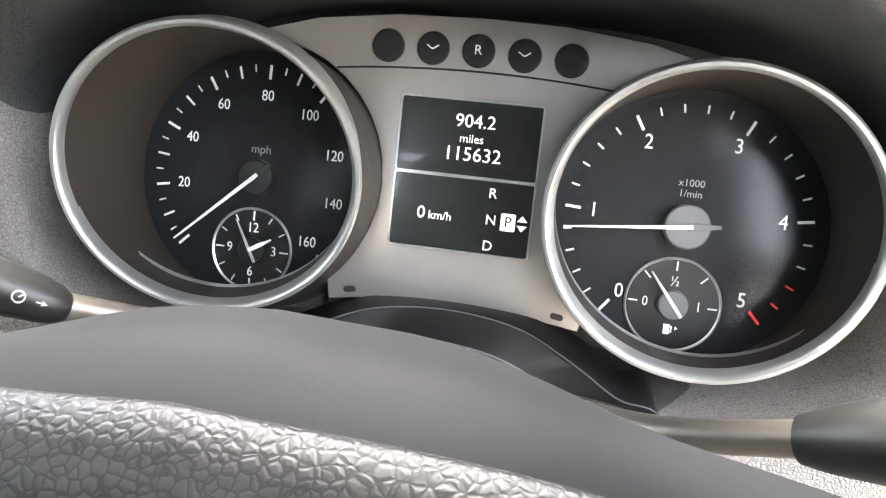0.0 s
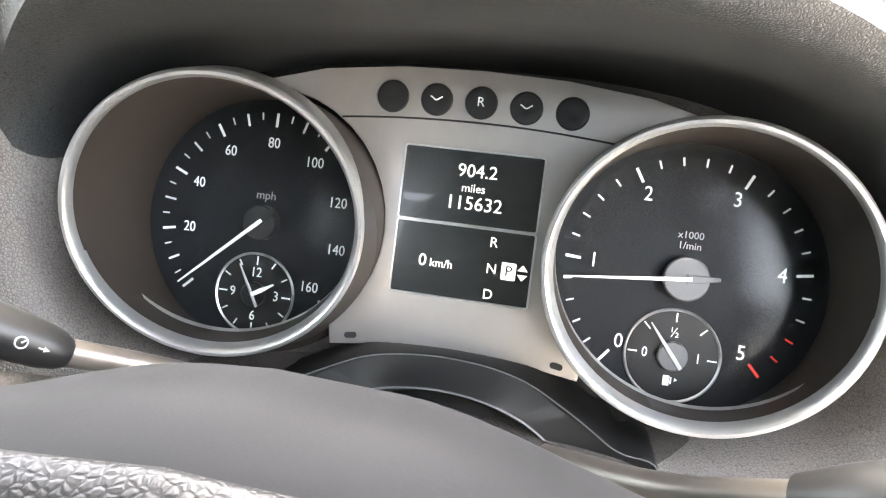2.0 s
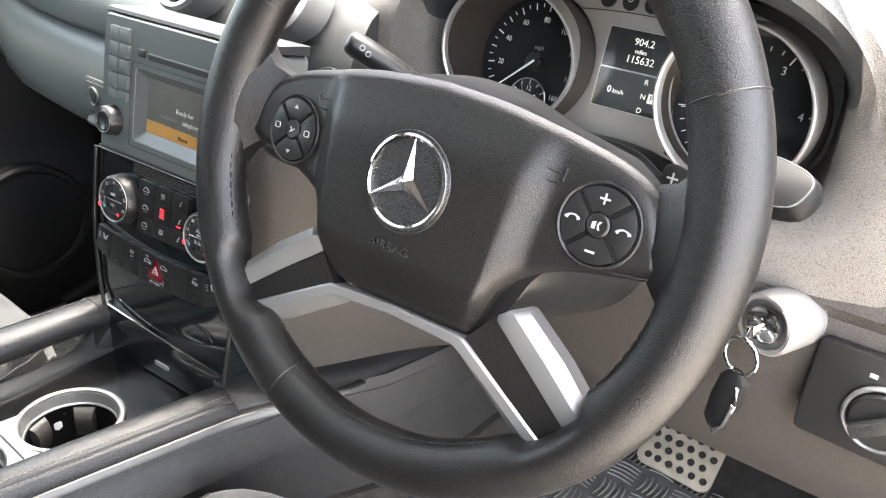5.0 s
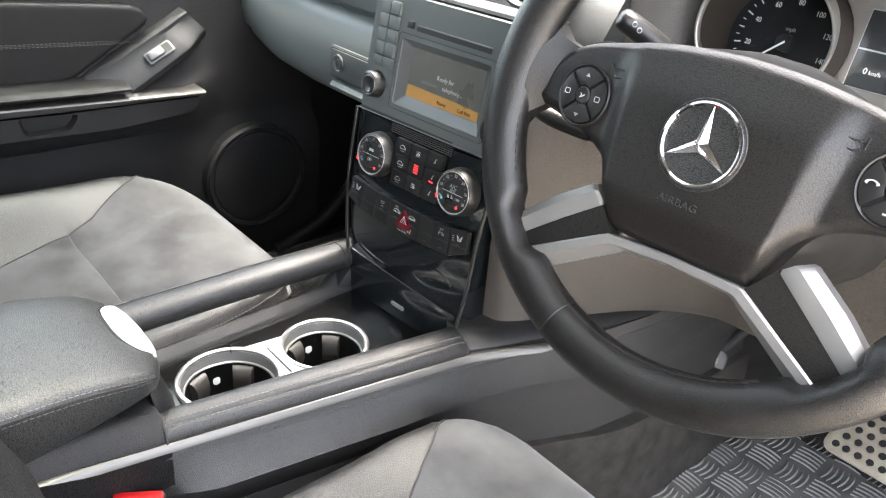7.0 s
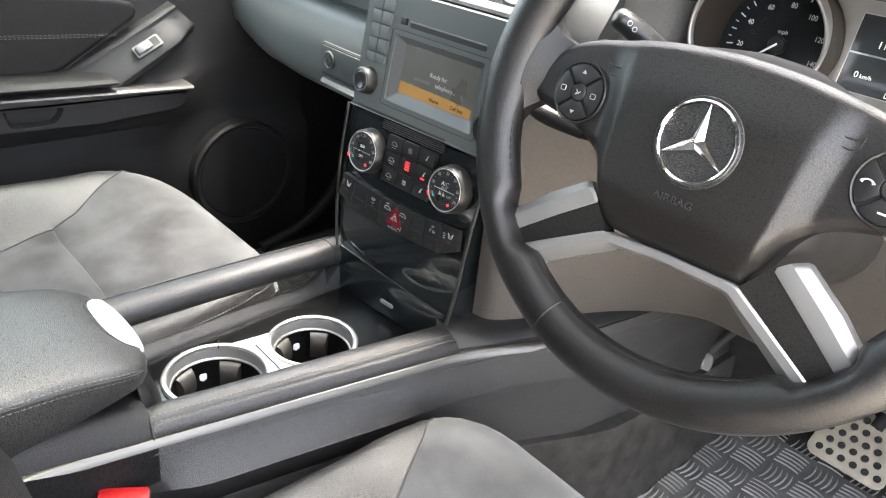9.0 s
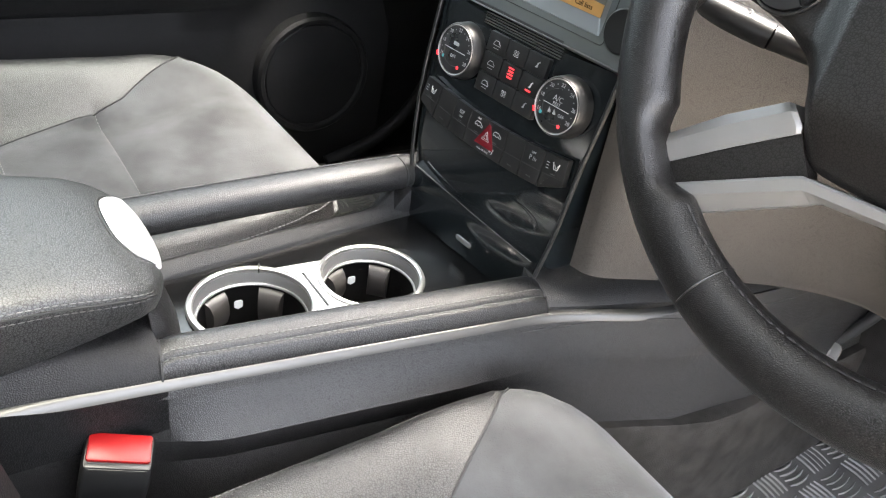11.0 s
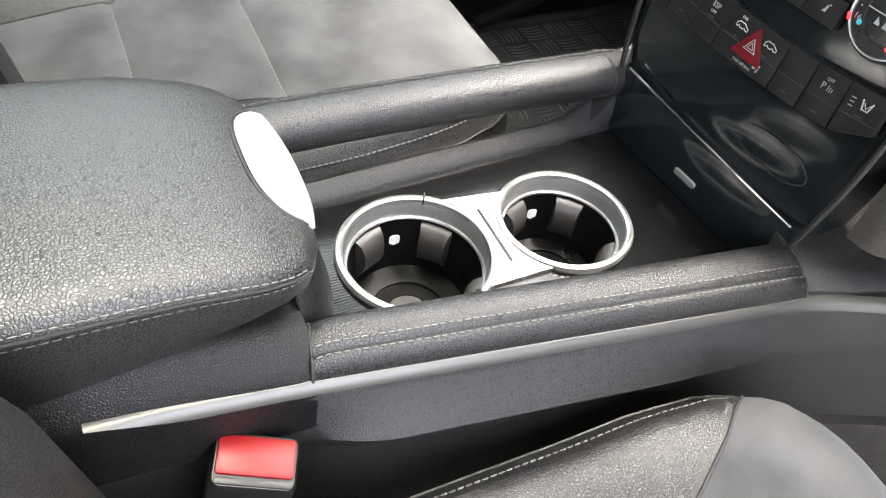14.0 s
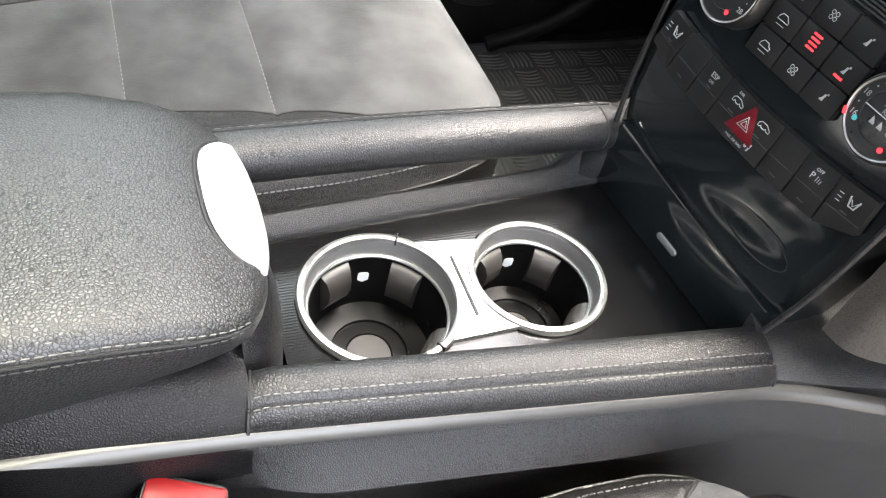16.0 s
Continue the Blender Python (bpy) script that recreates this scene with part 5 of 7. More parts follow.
# row of switches under them, sagging in the middle
row_w = [0.0225, 0.0225, 0.0215, 0.024, 0.024, 0.0215, 0.0225, 0.0245]
x0 = -sum(row_w) / 2
for i, w in enumerate(row_w):
    xc_ = x0 + w / 2
    x0 += w
    dip = -0.006 * (1 - (xc_ / 0.09) ** 2)
    m = SM @ at(xc_, -0.0115 + dip, 0.0042, math.degrees(0.012 * xc_ / 0.0081))
    hgt = 0.030
    out = rounded(w - 0.0006, hgt, 0.0007)
    if i == 7:
        out = [(x, y if not (x > 0.004 and y < -0.006) else y + 0.008 * ease((x - 0.004) / 0.008)) for x, y in out]
    if i == 0:
        out = [(x, y if not (x < -0.004 and y < -0.006) else y + 0.006 * ease((-x - 0.004) / 0.008)) for x, y in out]
    s = part("switch", slab(out, m, 0.006, 0.0006), SMOOTH_PLASTIC, stack, "black push switch")
    part("switch_split", tube([m @ Vector((x, -0.002, 0.0001)) for x in (-w / 2 + 0.001, w / 2 - 0.001)], 0.0003, 4), MATTE, s)
    part("switch_tell_tale", slab(rounded(0.0048, 0.0008, 0.0003), m @ at(0, -0.0105 if i in (1, 5, 6) else -0.0005, 0.0002), 0.0002), DIM, s)
    if i in (0, 7):
        seat_pts = [(-0.0035, 0.0045), (-0.002, -0.001), (0.0015, -0.001), (0.003, 0.0042)]
        part("switch_mark", join(tube([m @ Vector((x + 0.002, y + 0.005, 0.0003)) for x, y in seat_pts], 0.0005, 5), tube([m @ Vector((x + 0.002, y + 0.004, 0.0003)) for x, y in ((-0.002, 0.004), (0.0, 0.001), (0.002, 0.004))], 0.0003, 5),
                                 *[tube([m @ Vector((x - 0.007, 0.008 - 0.0024 * k, 0.0003)) for x in (-0.0012, 0.0016)], 0.0003, 4) for k in range(3)]), ICON, s)
    if i == 2:
        text("switch_text", "ESP", 0.0048, m @ at(0, 0.0072, 0.0003), ICON, s, squeeze=0.9)
        text("switch_text", "OFF", 0.0026, m @ at(0, 0.0030, 0.0003), ICON, s)
    if i in (3, 4):
        part("switch_mark", tube([m @ Vector((x * 1.15 + 0.001, y + 0.007, 0.0003)) for x, y in ((-0.004, -0.0015), (-0.004, 0.0005), (-0.0025, 0.002), (0.0010, 0.002), (0.003, 0.0005), (0.004, 0.0), (0.004, -0.0015), (0.0022, -0.0015), (0.0014, -0.0005), (0.0006, -0.0015), (-0.0014, -0.0015), (-0.0022, -0.0005), (-0.003, -0.0015))], 0.00035, 4, closed=True, up=SM.col[2].to_3d()), ICON, s)
        if i == 3:
            text("switch_text", "DSR", 0.0024, m @ at(0, 0.0118, 0.0003), ICON, s)
        else:
            part("switch_mark", join(slab(disc(0.0012, 12), m @ at(-0.002, -0.0088, 0.0003), 0.0002), slab([(0.0, -0.011), (0.001, -0.011), (0.002, -0.006), (0.001, -0.006)], m @ at(0, 0, 0.0003), 0.0002)), ICON, s)
    if i == 6:
        text("switch_text", "OFF", 0.0028, m @ at(0, 0.0095, 0.0003), ICON, s)
        text("switch_text", "P", 0.0056, m @ at(-0.0025, 0.0050, 0.0003), ICON, s)
        part("switch_mark", join(*[tube([m @ Vector((0.0006 + 0.0014 * k, 0.0032, 0.0003)), m @ Vector((0.0010 + 0.0014 * k, 0.0066 - 0.0006 * k, 0.0003))], 0.00028, 4) for k in range(3)]), ICON, s)
hz = SM @ at(0.0005, -0.0145, 0.0046)
haz = part("hazard_button", slab([(-0.0125, -0.0115), (0.0125, -0.0115), (0.0012, 0.0088), (-0.0012, 0.0088)], hz, 0.006, 0.0004), RED_GLASS, stack, "dark red triangular hazard button")
for k in (0.0052, 0.0026):
    part("hazard_mark", tube([hz @ Vector((k * math.cos(a), k * math.sin(a) - 0.003, 0.0002)) for a in (math.pi / 2, math.pi * 7 / 6, math.pi * 11 / 6)], 0.00035, 4, closed=True, up=SM.col[2].to_3d()), ICON, haz)
text("hazard_text", "PASS AIR BAG", 0.0024, SM @ at(0.0005, -0.0292, 0.0046), ICON, stack)
for k in range(5):
    part("grille_rib", tube([SM @ Vector((x, 0.0690 + 0.0021 * k, 0.0006)) for x in (-0.045, 0.045)], 0.0006, 5), MATTE, stack)
# moulded finger recess at the foot of the gloss face
part("recess_rim", tube([SM @ Vector((0.045 + 0.030 * math.cos(a), -0.066 + 0.011 * math.sin(a), 0.0016 - foot(-0.066 + 0.011 * math.sin(a)))) for a in (k * 0.2618 for k in range(24))], 0.0004, 6, closed=True, up=SM.col[2].to_3d()), GLOSS, stack)

# ---- centre console ----
console = thing("centre_console", (-0.345, 0.0, 0.42), "dark grained centre console with cup holders and silver side trim", "centre console")
FL = 0.40


def side(y):
    """Right-hand edge of the console top at y, and its height."""
    return lerp(-0.2565, -0.2240, (y + 0.181) / 0.308), lerp(0.713, 0.695, (y + 0.181) / 0.308)


body = []
for y in [-0.62, -0.5, -0.4, -0.3] + [-0.27 + 0.01 * i for i in range(18)] + [-0.08, -0.05, 0.0, 0.02, 0.04, 0.06, 0.08, 0.1, 0.12, 0.14, 0.2, 0.28, 0.4, 0.6]:
    xr, zr = side(min(max(y, -0.3), 0.17))
    xr += 0.06 * ease((y - 0.15) / 0.2)
    k = ease((y + 0.225) / 0.07) * ease((0.13 - y) / 0.10)
    u = 1 - ease((y + 0.225) / 0.09)
    zt = min(0.668, zr - 0.02)
    right = [(xr - 0.004, zr - 0.010), (xr + 0.000, zr - 0.022), (xr - 0.002 - 0.012 * k, zr - 0.025), (xr + 0.001 - 0.006 * k - 0.009 * u, zr - 0.045), (xr + 0.004 + 0.004 * k - 0.017 * u, zr - 0.064), (xr + 0.004 + 0.003 * k - 0.018 * u, zr - 0.067), (xr + 0.001 - 0.014 * k - 0.022 * u, zr - 0.105), (xr + 0.016 - 0.042 * u, zr - 0.17), (xr + 0.018 - 0.046 * u, FL)]
    left = [(2 * XC - x + 0.008, min(z, 0.655 - 0.002 * i)) for i, (x, z) in enumerate(right)][::-1]
    body.append([Vector((x, y, z)) for x, z in [(xr - 0.022, zr - 0.012)] + right + left + [(2 * XC - xr + 0.012, 0.658), (2 * XC - xr + 0.028, 0.604), (xr - 0.032, 0.604)]])
part("body", loft(body), SIDE_LIT, console, "dark grey grained plastic sides")
tunnel = []
for y in (0.02, 0.08, 0.14, 0.17, 0.20, 0.24, 0.28, 0.32, 0.36, 0.42, 0.50, 0.60):
    xr = side(min(y, 0.17))[0] + 0.06 * ease((y - 0.15) / 0.2) + 0.0225
    tunnel.append([Vector((xr + dx, y, z)) for dx, z in ((-0.02, 0.5485), (-0.003, 0.5480), (0.0, 0.5440), (0.003, 0.50), (0.006, 0.43), (0.014, FL + 0.003), (-0.02, FL + 0.003))])
part("tunnel_carpet", loft(tunnel), CARPET, console, "dark carpeted lower side of the console")
# padded rail beside the driver
def rail_section(y):
    """The rail's section at y, from its inner foot over the crown and the stitched crease to its outer foot."""
    t = (y + 0.178) / 0.306
    xi, z = lerp(-0.2845, -0.2610, t), lerp(0.726, 0.709, t)
    xo, zo = side(y)
    e = 0.003 * (ease((0.02 - t) / 0.02) + ease((t - 0.98) / 0.02))
    top = [(0.10, -0.0020), (0.22, 0.0002), (0.38, 0.0006), (0.52, -0.0002), (0.64, -0.0017), (0.715, -0.0030), (0.745, -0.0042), (0.765, -0.0052), (0.785, -0.0044), (0.82, -0.0042), (0.90, -0.0062)]
    pts = [(xi, z - 0.030, 0), (xi - 0.0005, z - 0.010, 0)] + [(lerp(xi, xo, f), z + dz - e, -0.006 * f) for f, dz in top]
    return [Vector((x, y + dy, q)) for x, q, dy in pts + [(xo - 0.001, zo + 0.0010, -0.006), (xo + 0.0005, zo - 0.006, -0.006), (xo - 0.003, zo - 0.012, -0.006), (xo - 0.01, z - 0.030, -0.004)]]


rail = [rail_section(-0.178 + 0.306 * i / 32) for i in range(33)]
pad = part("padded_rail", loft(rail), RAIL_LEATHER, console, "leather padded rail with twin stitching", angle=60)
for k in (6, 11):
    stitches("stitching", [rail_section(-0.176 + 0.302 * i / 60)[k] + Vector((0, 0, 0.0003)) for i in range(61)], pad, 0.0034, 0.0012, 0.0005)
part("rail_crease", tube([rail_section(-0.176 + 0.302 * i / 60)[9] + Vector((0, 0, 0.0001)) for i in range(61)], 0.0006, 6), MATTE, pad)
for r in (rail[0], rail[-1]):
    part("rail_gap", tube(r[1:-2], 0.0010, 6), MATTE, pad)
# silver strip along the edge below the padding
strip = []
for i in range(61):
    y = -0.285 + 0.53 * i / 60
    xo, zo = side(min(max(y, -0.3), 0.2))
    z1 = zo - 0.004 + 0.004 * ease((y - 0.1) / 0.12)
    if y < -0.178:
        z1 = zo - 0.004 + 0.003 * ease((-0.178 - y) / 0.1)
        xo += 0.004 * ease((-0.178 - y) / 0.1)
    xo += 0.035 * ease((y - 0.10) / 0.16)
    h = 0.0064 * min(ease((y + 0.287) / 0.05), ease((0.2455 - y) / 0.06)) + 0.0008
    strip.append([Vector((xo + dx, y, z1 + dz * h)) for dx, dz in ((-0.004, 0.05), (0.0006, 0.0), (0.0020, -0.12), (0.0040, -0.50), (0.0048, -0.90), (0.0040, -1.0), (-0.005, -1.0))])
part("side_trim", loft(strip), SIDE_TRIM, console, "satin silver side trim strip")
# rear end of the rail flows into the armrest base
base = []
for y, hw, zt, z1 in ((-0.62, 0.080, 0.7165, 0.742), (-0.4, 0.082, 0.7165, 0.742), (-0.30, 0.083, 0.7165, 0.740), (-0.26, 0.0845, 0.7155, 0.738), (-0.23, 0.0860, 0.7140, 0.736), (-0.205, 0.0875, 0.7125, 0.733), (-0.19, 0.0885, 0.7110, 0.729), (-0.181, 0.0885, 0.7105, 0.727)):
    half = [(hw - 0.003, 0.66), (hw, zt - 0.008), (hw, zt - 0.002), (hw - 0.0025, lerp(zt, z1, 0.16)), (hw - 0.006, lerp(zt, z1, 0.40)), (hw - 0.0105, lerp(zt, z1, 0.68)), (hw - 0.0155, lerp(zt, z1, 0.90)), (hw - 0.024, z1)]
    base.append([Vector((-0.345 + dx, y, z)) for dx, z in half] + [Vector((-0.345 - dx, y, z)) for dx, z in half[::-1]])
part("armrest_base", loft(base), BASE_SHADED, console, "grained black armrest base")
collar = []
for i in range(15):
    a = math.pi * i / 14
    collar.append([Vector((-0.345 + 0.064 * math.cos(a) * k, -0.181 + 0.030 * math.sin(a) ** 0.7 * g, z)) for k, g, z, dz in ((1.0, 1.0, 0.672, 0), (0.99, 0.95, 0.705, 1), (0.93, 0.72, 0.728, 1), (0.80, 0.35, 0.738, 1), (0.7, 0.0, 0.738, 1))])
part("armrest_collar", loft(collar, closed=False, cap=False), BASE_SHADED, console)
# tray with the two cup wells
CUPS = ((-0.3470, -0.0860, 0.0522), (-0.3450, 0.0222, 0.0482))
bm = bmesh.new()
out = [bm.verts.new((x, y, 0.672)) for x, y in ((-0.4060, -0.150), (-0.280, -0.152), (-0.276, -0.05), (-0.270, 0.06), (-0.262, 0.130), (-0.4255, 0.124), (-0.4185, 0.0))]
edges = [bm.edges.new((out[i], out[(i + 1) % len(out)])) for i in range(len(out))]
for cx_, cy_, r in CUPS:
    ring = [bm.verts.new((cx_ + (r - 0.003) * math.cos(a), cy_ + (r - 0.003) * math.sin(a), 0.672)) for a in (2 * math.pi * k / 48 for k in range(48))]
    edges += [bm.edges.new((ring[i], ring[(i + 1) % 48])) for i in range(48)]
bmesh.ops.triangle_fill(bm, use_beauty=True, edges=edges)
inside = [f for f in bm.faces if any((f.calc_center_median() - Vector((cx_, cy_, 0.672))).length < r - 0.0035 for cx_, cy_, r in CUPS)]
bmesh.ops.delete(bm, geom=inside, context="FACES_ONLY")
bmesh.ops.recalc_face_normals(bm, faces=bm.faces)
tray = part("tray", bm, WEAVE, console, "black patterned tray", angle=20)
for cx_, cy_, r in CUPS:
    m = at(cx_, cy_, 0.672)
    ring = part("cup_ring", lathe([(r - 0.0005, -0.001), (r + 0.0002, 0.0025), (r - 0.001, 0.0046), (r - 0.0035, 0.0052), (r - 0.0050, 0.0042), (r - 0.0054, 0.0010), (r - 0.0040, -0.001)], m, 96, closed=True), ALUMINIUM, console, "satin aluminium cup ring")
    part("cup_sleeve", lathe([(r - 0.0048, 0.0030), (r - 0.0060, -0.0010), (r - 0.0070, -0.0105), (r - 0.0046, -0.0108)], m, 72, cap=False), SILVER_PAINT, ring, "satin grey inner collar")
    part("inner_ring", lathe([(r - 0.0066, -0.0112), (r - 0.0068, -0.0095), (r - 0.0078, -0.0090), (r - 0.0086, -0.0098), (r - 0.0086, -0.0112)], m, 72, closed=True), ALUMINIUM, ring, "thin bright inner ring")
    well = part("cup_well", lathe([(r - 0.0072, -0.0105), (r - 0.0078, -0.013), (r - 0.0105, -0.048), (r - 0.012, -0.054), (0.026, -0.056), (0.0255, -0.058), (0.0160, -0.058), (0.0155, -0.060), (0.0001, -0.060)], m, 64, cap=False), CUP, console, "deep black cup well")
    part("well_disc", lathe([(0.0150, -0.0590), (0.0145, -0.0575), (0.0001, -0.0575)], m, 32), CUP_PAD, well)
    for k, a in enumerate((48, 136, 205, 318)):
        q = m @ Matrix.Rotation(radians(a), 4, "Z")
        padp = []
        for h, d in ((-0.0135, 0.0015), (-0.0165, 0.0065), (-0.023, 0.0100), (-0.032, 0.0105), (-0.042, 0.0065), (-0.050, 0.0)):
            padp.append([q @ Vector(((r - 0.008 + d * -1 * math.cos(b * 2.2)) * math.cos(b), (r - 0.008 - d * math.cos(b * 2.2)) * math.sin(b), h)) for b in (-0.26, -0.21, -0.11, 0.0, 0.11, 0.21, 0.26)] + [q @ Vector(((r - 0.005) * math.cos(b), (r - 0.005) * math.sin(b), h)) for b in (0.26, -0.26)])
        part("grip_pad", loft(padp), CUP_PAD, well, "grey rubber grip pad")
    q = m @ Matrix.Rotation(radians(174), 4, "Z")
    part("well_window", slab(rounded(0.0075, 0.0125, 0.002), q @ axes((r - 0.0095, 0, -0.032), (0, -1, 0), (0, 0, 1), (-1, 0, 0)), 0.001), WHITE, well)
(c1x, c1y, r1), (c2x, c2y, r2) = CUPS
arc1 = [(c1x + (r1 - 0.0035) * math.sin(a), c1y + (r1 - 0.0035) * math.cos(a)) for a in (radians(d) for d in range(-56, 57, 8))]
arc2 = [(c2x + (r2 - 0.0035) * math.sin(a), c2y - (r2 - 0.0035) * math.cos(a)) for a in (radians(d) for d in range(56, -57, -8))]
bridge = part("cup_bridge", slab((arc1 + arc2)[::-1], at(0, 0, 0.6752), 0.003, 0.0004), ALUMINIUM, console, "satin aluminium bridge between the cups")
part("bridge_slot", slab(rounded(0.050, 0.0022, 0.001), at((c1x + c2x) / 2, (c1y + c2y) / 2 + 0.0005, 0.6758), 0.0008), MATTE, bridge)
for a in (-62, 62):
    part("ring_gap", box(at(c1x + (r1 - 0.0026) * math.sin(radians(a)), c1y + (r1 - 0.0026) * math.cos(radians(a)), 0.6750, -a), 0.0012, 0.0062, 0.0066, 0.0002), MATTE, bridge)
part("tray_clip", box(at(-0.386, 0.0, 0.6735, 4), 0.003, 0.012, 0.002, 0.0006), CUP, tray)
# left-hand side of the tray and the grab bar
lip = []
for i in range(21):
    y = -0.150 + 0.262 * i / 20
    x = lerp(-0.4050, -0.4245, i / 20)
    up_ = 0.014 * ease((y - 0.072) / 0.04)
    lip.append([Vector((x + dx, y, z + (up_ if 0.678 < z else 0.0))) for dx, z in ((0.001, 0.666), (0.0, 0.6745), (-0.002, 0.6768), (-0.008 - 0.010 * ease((y - 0.06) / 0.05), 0.6828), (-0.011 - 0.016 * ease((y - 0.06) / 0.05), 0.6842), (-0.0150 - 0.016 * ease((y - 0.06) / 0.05), 0.682), (-0.018 - 0.016 * ease((y - 0.06) / 0.05), 0.655))])
part("tray_side", loft(lip), PLASTIC, console, "grey-black grained tray side")
bar = []
for i in range(31):
    t = i / 30
    y = lerp(-0.25, 0.104, t)
    x = lerp(-0.432, -0.4440, t) - 0.003 * math.sin(math.pi * t)
    z = lerp(0.720, 0.7130, t)
    w, h = 0.0195, 0.0150
    bar.append([Vector((x + w * (abs(math.cos(a)) ** 0.85) * math.copysign(1, math.cos(a)), y, z + h * (abs(math.sin(a)) ** 0.85) * math.copysign(1, math.sin(a)))) for a in (2 * math.pi * k / 20 for k in range(20))])
cap_ = []
for t in (i / 8 for i in range(9)):
    k, dz = lerp(1.0, 0.86, ease(t)), -0.004 * t * t
    cap_.append([Vector((-0.4440 + 0.0195 * k * (abs(math.cos(a)) ** 0.85) * math.copysign(1, math.cos(a)), lerp(0.1045, 0.140, t), 0.7130 + dz + 0.0150 * k * (abs(math.sin(a)) ** 0.85) * math.copysign(1, math.sin(a)))) for a in (2 * math.pi * k_ / 20 for k_ in range(20))])
part("bar_cap", loft(cap_), PLASTIC, console, "grained black cap at the bar's front end")
part("bar_seam", tube(bar[-1], 0.0009, 6, closed=True, up=(0, 1, 0)), MATTE, console)
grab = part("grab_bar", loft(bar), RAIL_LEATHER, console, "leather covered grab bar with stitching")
stitches("stitching", [Vector((lerp(-0.432, -0.4440, t) - 0.0085 - 0.003 * math.sin(math.pi * t), lerp(-0.25, 0.114, t), lerp(0.720, 0.7130, t) + 0.0142)) for t in (i / 40 for i in range(41))], grab)
part("grab_crease", tube([Vector((lerp(-0.432, -0.4440, t) - 0.0060 - 0.003 * math.sin(math.pi * t), lerp(-0.25, 0.114, t), lerp(0.720, 0.7130, t) + 0.0147)) for t in (i / 40 for i in range(41))], 0.0006, 6), MATTE, grab)
post = []
for t in (i / 10 for i in range(11)):
    y, z = lerp(0.146, 0.112, ease(t)), lerp(0.722, 0.668, t)
    w = lerp(0.019, 0.012, t)
    post.append([Vector((-0.4420 + 0.004 * t + w * c, y + dy, z)) for c, dy in ((-1, 0.03), (-1, -0.008), (-0.8, -0.022), (0, -0.027), (0.8, -0.022), (1, -0.008), (1, 0.03))])
part("grab_post", loft(post), PLASTIC, console, "grained front mount of the grab bar")
# bin door at the front of the tray
part("bin_door", slab([(-0.088, -0.036), (0.090, -0.036), (0.085, 0.0095), (0.05, 0.0113), (0, 0.0138), (-0.05, 0.0172), (-0.088, 0.0205)], axes((-0.341, 0.1192, 0.7095), (0.9965, 0.0836, 0), (0, 0.0349, 0.9994), Vector((0.9965, 0.0836, 0)).cross(Vector((0, 0.0349, 0.9994)))), 0.01, 0.001), GLOSS, console, "gloss black bin door")
part("bin_edge", tube(curve([(-0.4230, 0.1105, 0.7300), (-0.3726, 0.1147, 0.7265), (-0.3388, 0.1177, 0.7240), (-0.302, 0.1208, 0.7220), (-0.2581, 0.1247, 0.7198)], 8), 0.0009, 8), CHROME, console, "thin chrome edge")
part("bin_pull", slab(rounded(0.021, 0.0050, 0.0022), axes((-0.3425, 0.1172, 0.6900), (0.9965, 0.0836, 0), (0, 0.0349, 0.9994), Vector((0.9965, 0.0836, 0)).cross(Vector((0, 0.0349, 0.9994)))), 0.002, 0.0008), ALUMINIUM, console, "small silver pull tab")
front = []
for x, y, z in ((-0.268, 0.126, 0.708), (-0.261, 0.135, 0.708), (-0.252, 0.165, 0.706), (-0.237, 0.22, 0.704), (-0.226, 0.26, 0.701), (-0.215, 0.32, 0.698), (-0.20, 0.42, 0.69)):
    front.append([Vector((x + dx, y + dx * -0.3, z + dz)) for dx, dz in ((-0.05, 0.008), (-0.012, 0.004), (0.010, 0.0), (0.030, -0.005), (0.036, -0.012), (0.034, -0.03), (-0.05, -0.03))])
part("front_ledge", loft(front), PLASTIC, console, "black ledge along the foot of the stack")

# ---- armrest ----
armrest = thing("armrest", (-0.345, -0.36, 0.735), "black leather armrest lid with a silver latch", "armrest")
LID = ((-0.1655, 0.036, 0.7470, 0.7530), (-0.1675, 0.046, 0.7460, 0.7575), (-0.1715, 0.056, 0.7455, 0.7630), (-0.178, 0.066, 0.7450, 0.7655), (-0.188, 0.0725, 0.7450, 0.7710), (-0.205, 0.0765, 0.7430, 0.7780), (-0.24, 0.079, 0.7360, 0.7855),
       (-0.29, 0.0805, 0.7280, 0.7880), (-0.36, 0.081, 0.7230, 0.7890), (-0.45, 0.081, 0.7220, 0.7890), (-0.56, 0.080, 0.724, 0.785), (-0.575, 0.074, 0.735, 0.775))


def lid_side(hw, z0, z1):
    """Half section of the lid from its crown round the seam to its underside: (half width, height)."""
    d = min(1.0, (z1 - z0) / 0.04)
    return [(0.0, z1 + 0.0025), (0.35 * hw, z1 + 0.0022), (0.62 * hw, z1 + 0.0010), (0.80 * hw, z1 - 0.0006), (0.90 * hw, z1 - 0.0024 * d), (0.96 * hw, z1 - 0.0050 * d), (0.990 * hw, z1 - 0.0082 * d), (1.0 * hw, z1 - 0.0112 * d),
            (0.998 * hw, z1 - 0.0145 * d), (0.992 * hw, lerp(z1, z0, 0.55)), (0.975 * hw, lerp(z1, z0, 0.80)), (0.945 * hw, lerp(z1, z0, 0.96)), (0.90 * hw, z0), (0.5 * hw, z0 - 0.001), (0.0, z0 - 0.001)]


